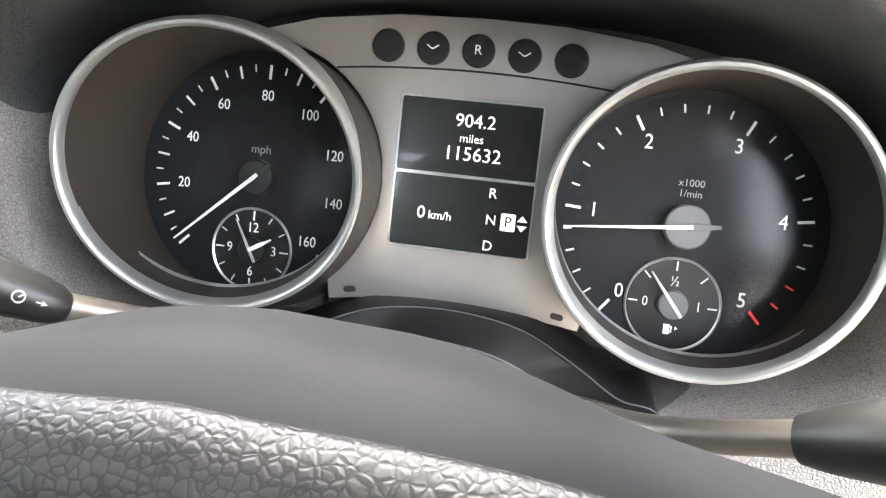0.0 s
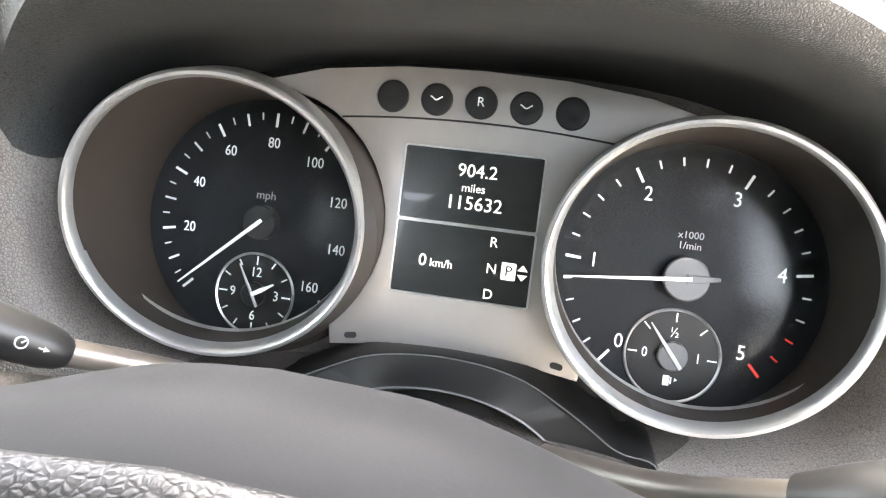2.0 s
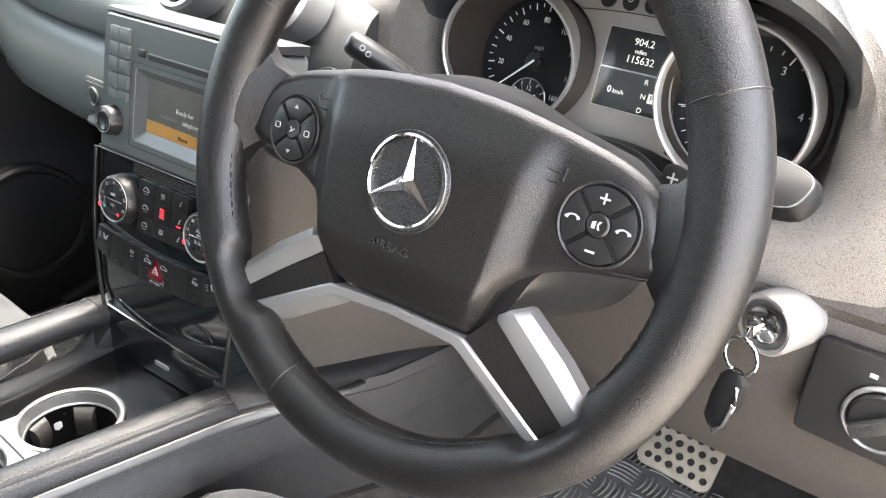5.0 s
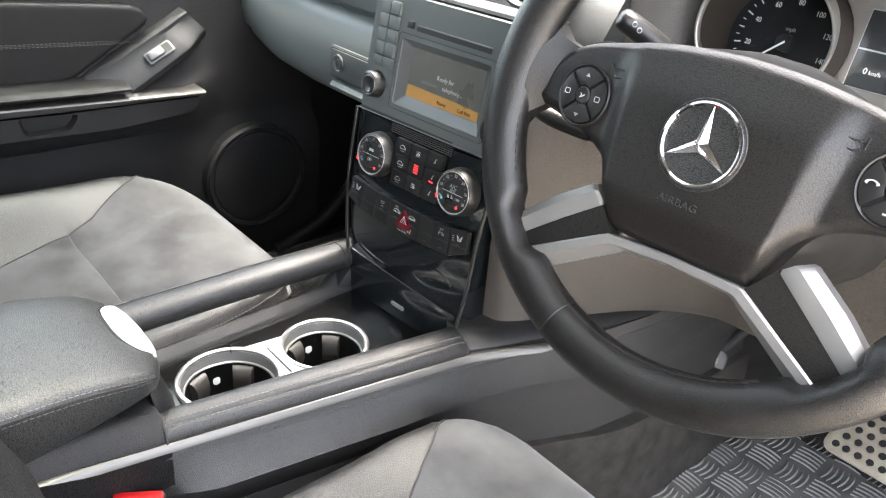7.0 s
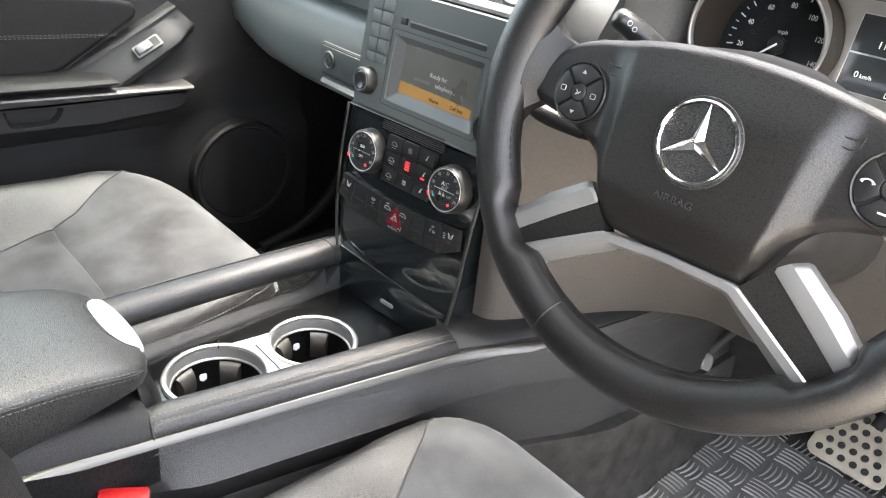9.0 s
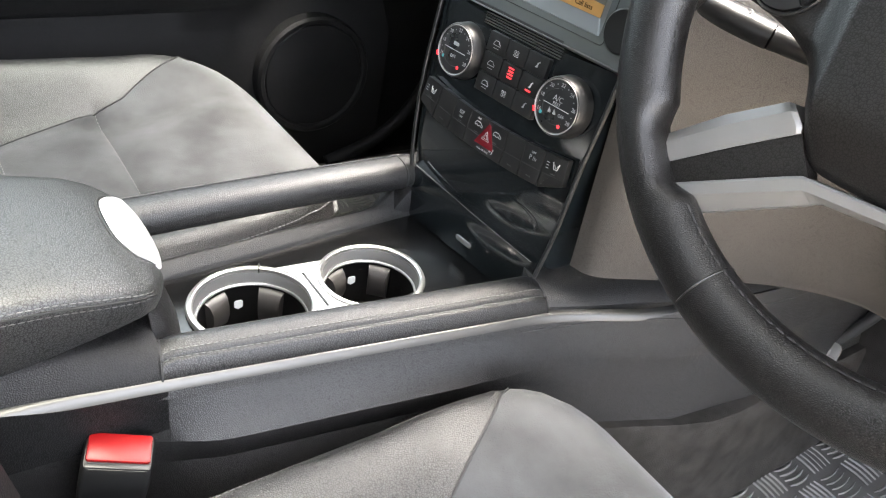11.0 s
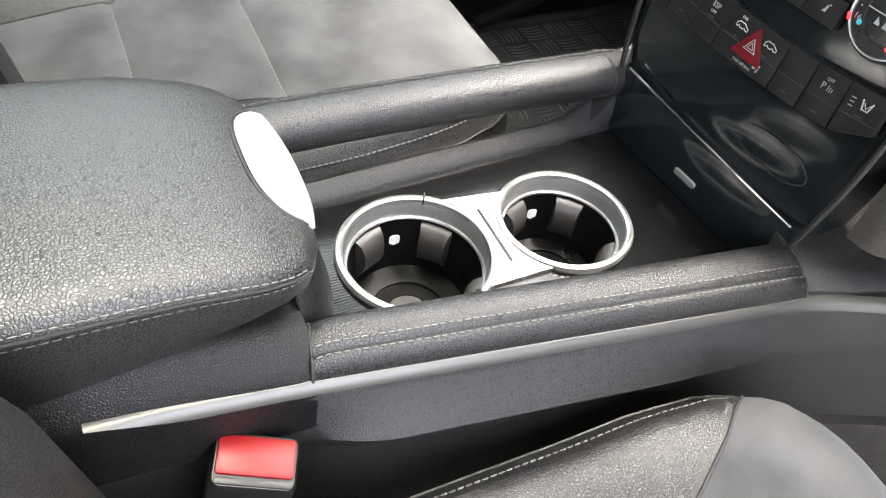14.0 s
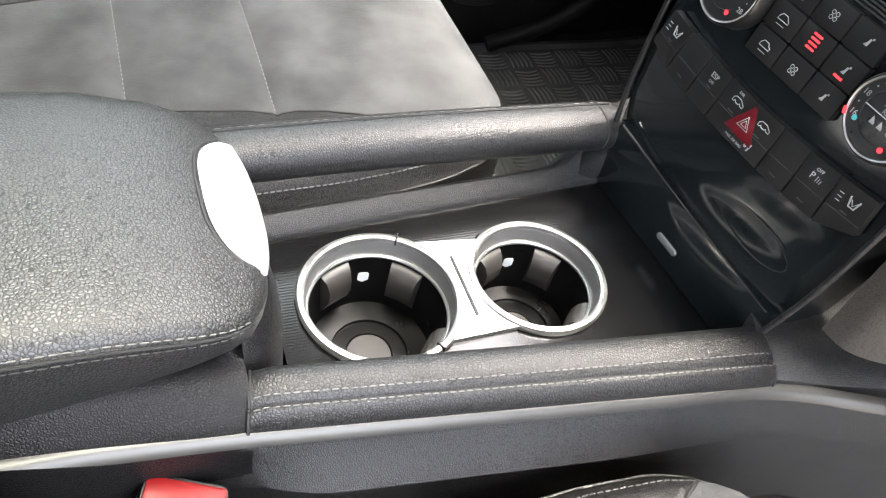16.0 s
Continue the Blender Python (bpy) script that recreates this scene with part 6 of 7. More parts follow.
rings = []
for y, hw, z0, z1 in LID:
    half = lid_side(hw, z0, z1)
    rings.append([Vector((-0.347 + x, y, z)) for x, z in half] + [Vector((-0.347 - x, y, z)) for x, z in half[-2:0:-1]])
part("lid", loft(rings), LEATHER, armrest, "padded black leather lid")


def lid_edge(k, push=0.0):
    """A run along the lid's side at the given step of its section."""
    pts = []
    for y, hw, z0, z1 in LID[-2:2:-1]:
        x, z = lid_side(hw, z0, z1)[k]
        pts.append((-0.347 + x + push, y, z))
    return curve(pts, 6)


part("lid_seam", tube(lid_edge(7, 0.0001), 0.0008, 6), MATTE, armrest)
stitches("stitching", [p + Vector((0, 0, 0.0004)) for p in lid_edge(6, 0.0004)], armrest, 0.0034, 0.0012, 0.00045)
stitches("stitching", lid_edge(8, 0.0005), armrest, 0.0034, 0.0012, 0.00045)


def lid_top(y):
    """Height of the lid's crown at y."""
    for (ya, _, _, za), (yb, _, _, zb) in zip(LID, LID[1:]):
        if y >= yb:
            return lerp(za, zb, min(1.0, (ya - y) / (ya - yb))) + 0.0022
    return LID[-1][3]


def latch_row(u, grow=0.0, n=14):
    """Section of the latch from its rear edge over the lid's nose, u from -1 to 1 across the lid."""
    x = -0.3530 + (0.0438 + grow) * math.copysign(abs(u) ** 0.8, u)
    yr = -0.1702 - (0.0195 + grow) * max(0.0, 1 - abs(u) ** 2.6) ** 0.62
    yf = -0.1668 + 0.0062 * (1 - u * u)
    zr, zf = lid_top(yr) - 0.0022 * abs(u) ** 3, 0.7505 + 0.0055 * u * u
    row = []
    for k in range(n + 1):
        q = 0.5 * math.pi * k / n
        row.append(Vector((x, lerp(yr, yf, math.sin(q)), zf + (zr - zf) * (0.72 * math.cos(q) + 0.28 * (1 - math.sin(q))))))
    return row


rise = Vector((0, 0.0007, 0.0013))
rows = []
for u in (i / 20 - 1 for i in range(41)):
    r = [p + rise for p in latch_row(u)]
    rows.append([r[0] + Vector((0, 0.0006, -0.0050))] + [r[0] + Vector((0, 0.0001, -0.0006))] + [r[0].lerp(r[1], 0.45) + Vector((0, 0, 0.0002))] + r[1:] + [r[-1] + Vector((0, -0.006, -0.0012))])
part("latch", loft(rows), LATCH_SILVER, armrest, "bright silver latch button")
part("latch_gap", tube([latch_row(u, 0.0010)[0] + Vector((0, 0, 0.0002)) for u in (i / 24 - 1 for i in range(49))], 0.0010, 6), MATTE, armrest)

# ---- seats ----


def piece(t, pts):
    """Linear run through (t, value) pairs."""
    for (a, va), (b, vb) in zip(pts, pts[1:]):
        if t <= b:
            return lerp(va, vb, max(0.0, (t - a) / (b - a)))
    return pts[-1][1]


def seat(name, cx, label, yf, inner=1.0, outer=1.0, rounder=0.0):
    s = thing(name, (cx, -0.15, FL), label, "car seat", "front seats")
    ys = [yf - 0.0 - d for d in (0.0, 0.002, 0.006, 0.012, 0.02, 0.03, 0.042, 0.056, 0.07, 0.085, 0.10, 0.115, 0.13, 0.15, 0.17, 0.19, 0.21, 0.222, 0.226, 0.230, 0.25, 0.28, 0.31, 0.335, 0.341, 0.347, 0.37, 0.41, 0.46, 0.50)]

    def outer_w(y):
        d = yf - y
        return -0.030 * rounder * max(0.0, 1 - d / 0.13) ** 1.5 + piece(d, [(0, 0.105), (0.002, 0.115), (0.006, 0.130), (0.012, 0.147), (0.02, 0.163), (0.03, 0.177), (0.042, 0.189), (0.056, 0.199), (0.07, 0.206), (0.10, 0.213), (0.15, 0.217), (0.3, 0.218), (0.55, 0.214)])

    def seam_w(y):
        d = yf - y
        return min(outer_w(y) - 0.016, piece(d, [(0.085, 0.195), (0.10, 0.186), (0.115, 0.174), (0.15, 0.152), (0.175, 0.136), (0.195, 0.123), (0.25, 0.110), (0.34, 0.090), (0.5, 0.072)]))

    def height(x, y):
        d = yf - y
        w = outer_w(y)
        u = abs(x)
        z = piece(d, [(0, 0.560), (0.002, 0.582), (0.006, 0.602), (0.012, 0.618), (0.02, 0.630), (0.03, 0.6385), (0.042, 0.6445), (0.056, 0.648), (0.085, 0.6485), (0.13, 0.642), (0.20, 0.628), (0.5, 0.600)])
        ridge = piece(d, [(0.03, 0.0), (0.07, 0.014), (0.10, 0.024), (0.15, 0.036), (0.22, 0.050), (0.5, 0.085)])
        z += ridge * (inner if x > 0 else outer) * ease((u - 0.085) / 0.105)
        z -= 0.030 * ease((u - (w - 0.030)) / 0.030) ** 2
        z += 0.006 * (1 - (x / 0.12) ** 2) * ease((d - 0.02) / 0.03) if u < 0.12 else 0
        for g in (0.226, 0.341):
            if u < seam_w(y) + 0.001:
                z -= 0.0055 * max(0, 1 - abs(d - g) / 0.009)
        return z

    def grid(xfun, n, tail=()):
        rows = []
        for y in ys:
            row = []
            for k in range(n + 1):
                x = xfun(y, k / n)
                row.append(Vector((cx + x, y, height(x, y))))
            rows.append(row)
        return rows
    part("cushion_centre", loft(grid(lambda y, t: lerp(-seam_w(y), seam_w(y), t), 30), cap=False, closed=False), ALCANTARA, s, "light grey suede cushion centre")
    for sg in (-1, 1):
        rows = grid(lambda y, t: sg * lerp(seam_w(y), outer_w(y), t), 12)
        skirt = []
        for r in rows:
            e = r[-1]
            skirt.append([e, Vector((e.x + sg * 0.004, e.y, e.z - 0.012)), Vector((e.x + sg * 0.002, e.y, e.z - 0.05)), Vector((e.x - sg * 0.01, e.y, 0.50))])
        # darker rim leather here, its tone standing in for the grab bar's shadow
        part("side_skirt", loft(skirt, cap=False, closed=False), LEATHER_FINE, s, "black leather cushion side")
        cut = next(i for i, y in enumerate(ys) if yf - y >= (0.041 if rounder and sg > 0 else 0.084))
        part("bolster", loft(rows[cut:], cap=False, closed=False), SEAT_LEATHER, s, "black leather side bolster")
        part("cushion_corner", loft(rows[:cut + 1], cap=False, closed=False), ALCANTARA, s)
        seam = [Vector((cx + sg * seam_w(y), y, height(sg * seam_w(y), y) + 0.0002)) for y in ys[cut:]]
        part("bolster_seam", tube(seam, 0.0011, 6), MATTE, s)
        edge = [Vector((cx + sg * (outer_w(y) - 0.004), y, height(sg * (outer_w(y) - 0.004), y) + 0.0006)) for y in ys[5:]]
        stitches("stitching", [p + Vector((-sg * 0.002, 0, 0.0009)) for p in edge], s, 0.0038, 0.0012, 0.0007, SEAT_THREAD)
        stitches("stitching", [Vector((cx + sg * (outer_w(y) - 0.0105), y, height(sg * (outer_w(y) - 0.0105), y) + 0.0009)) for y in ys[5:]], s, 0.0038, 0.0012, 0.0007, SEAT_THREAD)
        part("piping", tube([p + Vector((sg * 0.003, 0, -0.0015)) for p in edge], 0.0012, 6), LEATHER_FINE, s)
    rowf = [Vector((cx + x, yf + 0.001, 0.56)) for x in (k * (0.105 - 0.030 * rounder) for k in (-1, -0.5, 0.0, 0.5, 1))]
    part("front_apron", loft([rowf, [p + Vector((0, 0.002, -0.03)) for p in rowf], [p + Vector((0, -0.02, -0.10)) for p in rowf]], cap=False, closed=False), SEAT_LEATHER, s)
    for g in (0.226, 0.341):
        y = yf - g
        stitches("stitching", [Vector((cx + x, y, height(x, y) + 0.0006)) for x in (seam_w(y) * (k / 12 - 1) for k in range(25))], s, 0.004, 0.002, 0.00045)
    part("base", loft([[Vector((cx + sx * w, y, z)) for sx, y in ((-1, yf - 0.03), (1, yf - 0.03), (1, -0.5), (-1, -0.5))] for w, z in ((0.17, FL + 0.003), (0.20, FL + 0.06), (0.205, 0.57))]), PLASTIC, s, "dark plastic seat base")
    # backrest with side bolsters, leaning back
    rings = []
    for z in (0.60, 0.64, 0.70, 0.78, 0.86, 0.95, 1.05, 1.15, 1.22, 1.26):
        lean = -0.275 - 0.38 * max(0, z - 0.74) - 0.5 * max(0, 0.68 - z)
        w = piece(z, [(0.60, 0.235), (0.86, 0.245), (1.05, 0.235), (1.22, 0.20), (1.26, 0.15)])
        sec = [(-1.0, -0.16), (-1.04, -0.08), (-1.02, -0.03), (-0.96, -0.004), (-0.88, 0.0), (-0.78, -0.012), (-0.66, -0.045), (-0.5, -0.066), (0, -0.07), (0.5, -0.066), (0.66, -0.045), (0.78, -0.012), (0.88, 0.0), (0.96, -0.004), (1.02, -0.03), (1.04, -0.08), (1.0, -0.16), (0.5, -0.20), (-0.5, -0.20)]
        rings.append([Vector((cx + w * a, lean + b, z)) for a, b in sec])
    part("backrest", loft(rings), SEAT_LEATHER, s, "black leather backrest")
    hb = -0.275 - 0.38 * 0.56 - 0.09
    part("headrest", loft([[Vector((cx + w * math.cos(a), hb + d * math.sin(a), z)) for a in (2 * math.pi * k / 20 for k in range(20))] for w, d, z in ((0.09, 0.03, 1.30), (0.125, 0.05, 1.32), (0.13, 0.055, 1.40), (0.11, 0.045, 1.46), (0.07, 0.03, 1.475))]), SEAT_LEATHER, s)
    for sx in (-0.05, 0.05):
        part("headrest_post", tube([(cx + sx, hb, 1.24), (cx + sx, hb, 1.33)], 0.006, 10), CHROME, s)
    return s


seat("front_seat", 0.0, "grey suede and black leather driver's seat", 0.150, 1.0, 0.62)
seat("front_seat", -0.700, "grey suede and black leather passenger seat", 0.128, 0.35, rounder=1.0)

# ---- seat belt buckle beside the driver's cushion ----
buckle = thing("seat_belt_buckle", (-0.245, -0.25, 0.56), "black seat belt buckle with a red release button", "seat belt buckle")
bx = Vector((0.35, 0.94, -0.20)).normalized()
bz_ = Vector((0.25, 0.02, 0.97)).normalized()
by = bz_.cross(bx).normalized()
BM = axes((-0.2465, -0.2165, 0.668), bx, by, bx.cross(by))
part("case", loft([[BM @ Vector((x, y - 0.10 * d, -d)) for x, y in rounded(w, h, 0.004, 3)] for w, h, d in ((0.040, 0.026, -0.0005), (0.043, 0.029, 0.003), (0.043, 0.030, 0.02), (0.040, 0.028, 0.075), (0.034, 0.022, 0.085))]), SMOOTH_PLASTIC, buckle, "black buckle case")
part("release", slab(rounded(0.0385, 0.0195, 0.002), BM @ at(0.0, 0.0022, 0.0028), 0.005, 0.0014), RED_PLASTIC, buckle, "bright red release button")
part("tongue_slot", slab(rounded(0.038, 0.0035, 0.001), BM @ at(0.0, -0.0105, 0.0016), 0.003, 0.0005), SMOOTH_PLASTIC, buckle)
part("stem", tube(curve([(-0.246, -0.225, 0.60), (-0.243, -0.235, 0.55), (-0.24, -0.25, 0.47)], 4), 0.010, 10, squash=0.5), MATTE, buckle)

# ---- floor, mats and pedals ----
floor = tagged(part("floor", loft([[Vector((x, y, z)) for x in (-1.06, -0.8, -0.5, -0.2, 0.1, 0.48)] for y, z in
                                   ((-1.6, FL), (-0.6, FL), (0.2, FL), (0.55, FL), (0.68, FL + 0.02), (0.80, FL + 0.10), (0.92, FL + 0.24), (0.98, FL + 0.6))], cap=False, closed=False), CARPET), "dark grey car carpet rising to the bulkhead", "carpet", kind="structure")


def tread_mat(name, x0, x1, y0, y1, label, tilt):
    m = thing(name, ((x0 + x1) / 2, (y0 + y1) / 2, FL), label, "floor mat", "rubber floor mats")

    def lift(y):
        return FL + 0.006 + tilt * max(0, y - 0.55) + 0.9 * max(0, y - 0.72)
    rows = []
    n = 14
    for i in range(n + 1):
        y = lerp(y0, y1, i / n)
        rows.append([Vector((x, y, lift(y) + e)) for x, e in ((x0, -0.004), (x0 + 0.001, 0.006), (x0 + 0.010, 0.007), (x0 + 0.014, 0.0), (x1 - 0.014, 0.0), (x1 - 0.010, 0.007), (x1 - 0.001, 0.006), (x1, -0.004))])
    part("sheet", loft(rows), RUBBER, m, "black rubber sheet")
    bm = bmesh.new()
    cell = 0.044
    ny, nx = int((y1 - y0 - 0.03) / cell), int((x1 - x0 - 0.03) / cell)
    for j in range(ny):
        for i in range(nx):
            cx_, cy_ = x0 + 0.018 + (i + 0.5) * cell, y0 + 0.015 + (j + 0.5) * cell
            for k in range(5):
                off = (k - 2) * 0.0078
                flip = (i + j) % 2
                pts = []
                for t in (-1, -0.5, 0, 0.5, 1):
                    a, b = t * 0.0185, off + 0.0028 * (1 - t * t)
                    pts.append((a, b) if flip else (b, a))
                vs = []
                for q, (a, b) in enumerate(pts):
                    w = 0.0016 if 0 < q < 4 else 0.0007
                    da, db = (0, w) if flip else (w, 0)
                    zz = lift(cy_ + b)
                    vs.append((bm.verts.new((cx_ + a - da, cy_ + b - db, zz)), bm.verts.new((cx_ + a, cy_ + b, zz + 0.0019)), bm.verts.new((cx_ + a + da, cy_ + b + db, zz))))
                for p, q in zip(vs, vs[1:]):
                    bm.faces.new((p[0], q[0], q[1], p[1]))
                    bm.faces.new((p[1], q[1], q[2], p[2]))
    bmesh.ops.recalc_face_normals(bm, faces=bm.faces)
    tagged(part("tread", bm, RUBBER_WORN, m, "raised worn tread bars"), kind="stuff")
    return m


tread_mat("driver_mat", -0.155, 0.30, 0.20, 0.86, "black rubber floor mat with chequered tread", 0.10)
tread_mat("passenger_mat", -0.985, -0.50, 0.10, 0.84, "black rubber floor mat with chequered tread", 0.10)


def pedal_arm(path, r, parent):
    return part("arm", tube(curve(path, 6), r, 10), MATTE, parent)


brake = thing("brake_pedal", (0.03, 0.66, FL + 0.012), "perforated pale metal brake pedal", "pedal")
pm = axes((0.033, 0.682, 0.478), (1, 0, 0), Vector((0, 0.80, 0.60)), Vector((0, -0.60, 0.80)))
outl = rounded(0.108, 0.112, 0.014, 5)
outl = [(x * (1 - 0.8 * (y + 0.056) * 0.6), y) for x, y in outl]
part("pad", slab(outl, pm, 0.006, 0.002), STEEL, brake, "pale perforated pad")
stud = part("stud", lathe([(0.0052, -0.001), (0.0050, 0.0008), (0.0036, 0.0016), (0.0001, 0.0010)], pm @ at(-0.038, -0.042, 0.0), 12), MATTE, brake)
for j in range(6):
    for i in range(6):
        x, y = -0.040 + 0.0165 * i + (0.008 if j % 2 else 0), -0.042 + 0.0168 * j
        if (i, j) == (0, 0) or abs(x) > 0.052 * (1 - 0.48 * (y + 0.056)) - 0.004:
            continue
        shared(stud, "stud", brake, (pm @ Vector((x, y, 0))) - (pm @ Vector((-0.038, -0.042, 0))))
pedal_arm([(0.04, 0.70, 0.49), (0.05, 0.78, 0.56), (0.05, 0.82, 0.70)], 0.009, brake)
pb = thing("parking_brake_pedal", (-0.165, 0.55, FL + 0.02), "small black rubber parking brake pedal", "pedal")
qm = axes((-0.163, 0.522, 0.548), Vector((0.95, 0.30, 0)), Vector((-0.18, 0.57, 0.80)), Vector((0.95, 0.30, 0)).cross(Vector((-0.18, 0.57, 0.80))))
part("pad", slab(rounded(0.052, 0.050, 0.008), qm, 0.012, 0.004), RUBBER, pb, "ribbed rubber pad")
for x in (-0.010, 0.010):
    for y in (-0.009, 0.009):
        part("pad_rib", box(qm @ at(x, y, 0.0005), 0.012, 0.010, 0.003, 0.001), RUBBER_WORN, pb)
pedal_arm([(-0.160, 0.532, 0.55), (-0.145, 0.60, 0.60), (-0.13, 0.66, 0.68), (-0.13, 0.72, 0.80)], 0.007, pb)

# ---- passenger door ----
door = tagged(new("door_1"), "closed passenger door with leather insert and silver pull", "car door", kind="structure")
door.location = (-1.02, 0.0, 0.40)
prof = [(0.40, -1.005), (0.48, -0.985), (0.58, -0.975), (0.66, -0.975), (0.70, -0.972), (0.715, -0.955), (0.755, -0.945), (0.775, -0.952), (0.79, -0.985), (0.83, -0.995), (0.88, -0.992), (0.935, -1.0), (1.00, -1.0), (1.055, -1.012), (1.07, -1.03), (1.065, -1.06), (0.40, -1.06)]
rows = []
for y in (-1.2, -0.6, -0.3, -0.1, 0.05, 0.14, 0.19, 0.22, 0.26, 0.32, 0.40):
    k = ease((0.215 - y) / 0.10)
    f = ease((y - 0.22) / 0.12)
    rows.append([Vector((lerp(-0.985, x, k) if 0.69 < z < 0.80 else x + 0.02 * f, y, z)) for z, x in prof])
part("panel", loft(rows), DOOR, door, "dark grained door panel")
DM = axes((0, 0, 0), (0, 1, 0), (0, 0, 1), (1, 0, 0))
ins = [(-0.7, 0.962), (-0.30, 0.934), (-0.093, 0.9185), (0.040, 0.9080), (0.082, 0.9035), (0.100, 0.8970), (0.108, 0.884), (0.104, 0.873), (0.060, 0.846), (0.000, 0.809), (-0.020, 0.799), (-0.055, 0.796), (-0.30, 0.800), (-0.7, 0.806)]
leather_in = part("insert", slab(ins[::-1], DM @ at(0, 0, -0.9790), 0.03, 0.009, 4), DOOR_LEATHER, door, "stitched black leather insert")
for dz in (0.0022, -0.0022):
    stitches("stitching", [Vector((-0.9786, lerp(-0.7, 0.066, i / 20), lerp(0.918, 0.8500, i / 20) + dz - 0.010 * math.sin(math.pi * i / 20))) for i in range(21)], leather_in, 0.0042, 0.0016, 0.0005)
part("insert_seam", tube([Vector((-0.9788, lerp(-0.7, 0.074, i / 20), lerp(0.918, 0.8490, i / 20) - 0.010 * math.sin(math.pi * i / 20))) for i in range(21)], 0.0008, 6), MATTE, leather_in)
# slanting spar that carries the window switch, tilted up towards the cabin
spar = []
for i in range(15):
    t = i / 14
    up_, lo_ = Vector((-0.978, lerp(-0.030, 0.166, t), lerp(0.783, 0.889, t))), Vector((-0.944, lerp(0.045, 0.192, t), lerp(0.776, 0.861, t)))
    lo_.x -= 0.020 * ease((t - 0.72) / 0.28)
    w_ = lo_ - up_
    out_ = Vector((0.8, -0.25, 0.5)).normalized()
    spar.append([up_ + Vector((-0.03, -0.004, 0.006)), up_ + Vector((-0.004, -0.002, 0.003)), up_ + out_ * 0.004, up_ + w_ * 0.10 + out_ * 0.005, up_ + w_ * 0.20 + out_ * 0.001, up_ + w_ * 0.55, up_ + w_ * 0.93, lo_ - out_ * 0.002, lo_ + Vector((-0.010, 0.004, -0.012)), lo_ + Vector((-0.05, 0.004, -0.014))])
part("switch_panel", loft(spar), DOOR_TRIM_SOFT, door, "angled dark grey switch panel")
sx_d, sn_d = Vector((0.0, 0.890, 0.456)), Vector((0.70, -0.33, 0.64))
sn_d = (sn_d - sx_d * sn_d.dot(sx_d)).normalized()
plate_m = axes((-0.9555, 0.110, 0.8350), sx_d, sn_d.cross(sx_d), sn_d)
wsw = part("window_switch", slab(rounded(0.046, 0.020, 0.003), plate_m @ at(0.0, 0.0, 0.0018), 0.006, 0.0008), BEZEL, door, "window switch in a grey frame")
part("switch_well", slab(rounded(0.040, 0.0145, 0.002), plate_m @ at(0.0, 0.0, 0.0022), 0.001), MATTE, wsw)
part("rocker", loft([[plate_m @ Vector((x - 0.006, y, h)) for x, y in rounded(w, 0.0125, 0.002, 2)] for w, h in ((0.026, 0.0022), (0.025, 0.0050), (0.019, 0.0066))]), HUB, wsw)
arm_ = []
for i in range(15):
    t = i / 14
    y = lerp(-0.7, 0.050, t)
    e = ease((0.054 - y) / 0.014)
    zt, zb = lerp(0.834, 0.7990, t), lerp(0.812, 0.7880, t)
    arm_.append([Vector((x, y, z)) for x, z in ((-0.985, zb), (-0.93, zb), (-0.919 - 0.004 * (1 - e), lerp(zb, zt, 0.18)), (-0.917 - 0.006 * (1 - e), lerp(zb, zt, 0.5)), (-0.922 - 0.006 * (1 - e), lerp(zb, zt, 0.85 - 0.2 * (1 - e))), (-0.935, zt - 0.003 * (1 - e)), (-0.985, zt))])
pad_d = part("door_armrest", loft(arm_), DOOR_LEATHER, door, "padded leather door armrest")
part("armrest_seam", tube([r[3] + Vector((0.0004, 0, 0)) for r in arm_[:-1]], 0.0007, 6), MATTE, pad_d)
tr = []
for i in range(17):
    t = i / 16
    y = lerp(-0.7, 0.168, t)
    zt = lerp(0.826, 0.7735, t) - 0.006 * math.sin(math.pi * t)
    h = lerp(0.030, 0.0092, t)
    tr.append([Vector((x, y, z)) for x, z in ((-0.97, zt + 0.001), (-0.930, zt + 0.001), (-0.925, zt - 0.001), (-0.924, zt - 0.2 * h), (-0.928, zt - 0.75 * h), (-0.936, zt - h), (-0.97, zt - h))])
part("door_trim", loft(tr), DOOR_TRIM, door, "long satin silver door trim")
part("trim_edge", tube([r[2] for r in tr], 0.0007, 6), SIDE_TRIM, door)


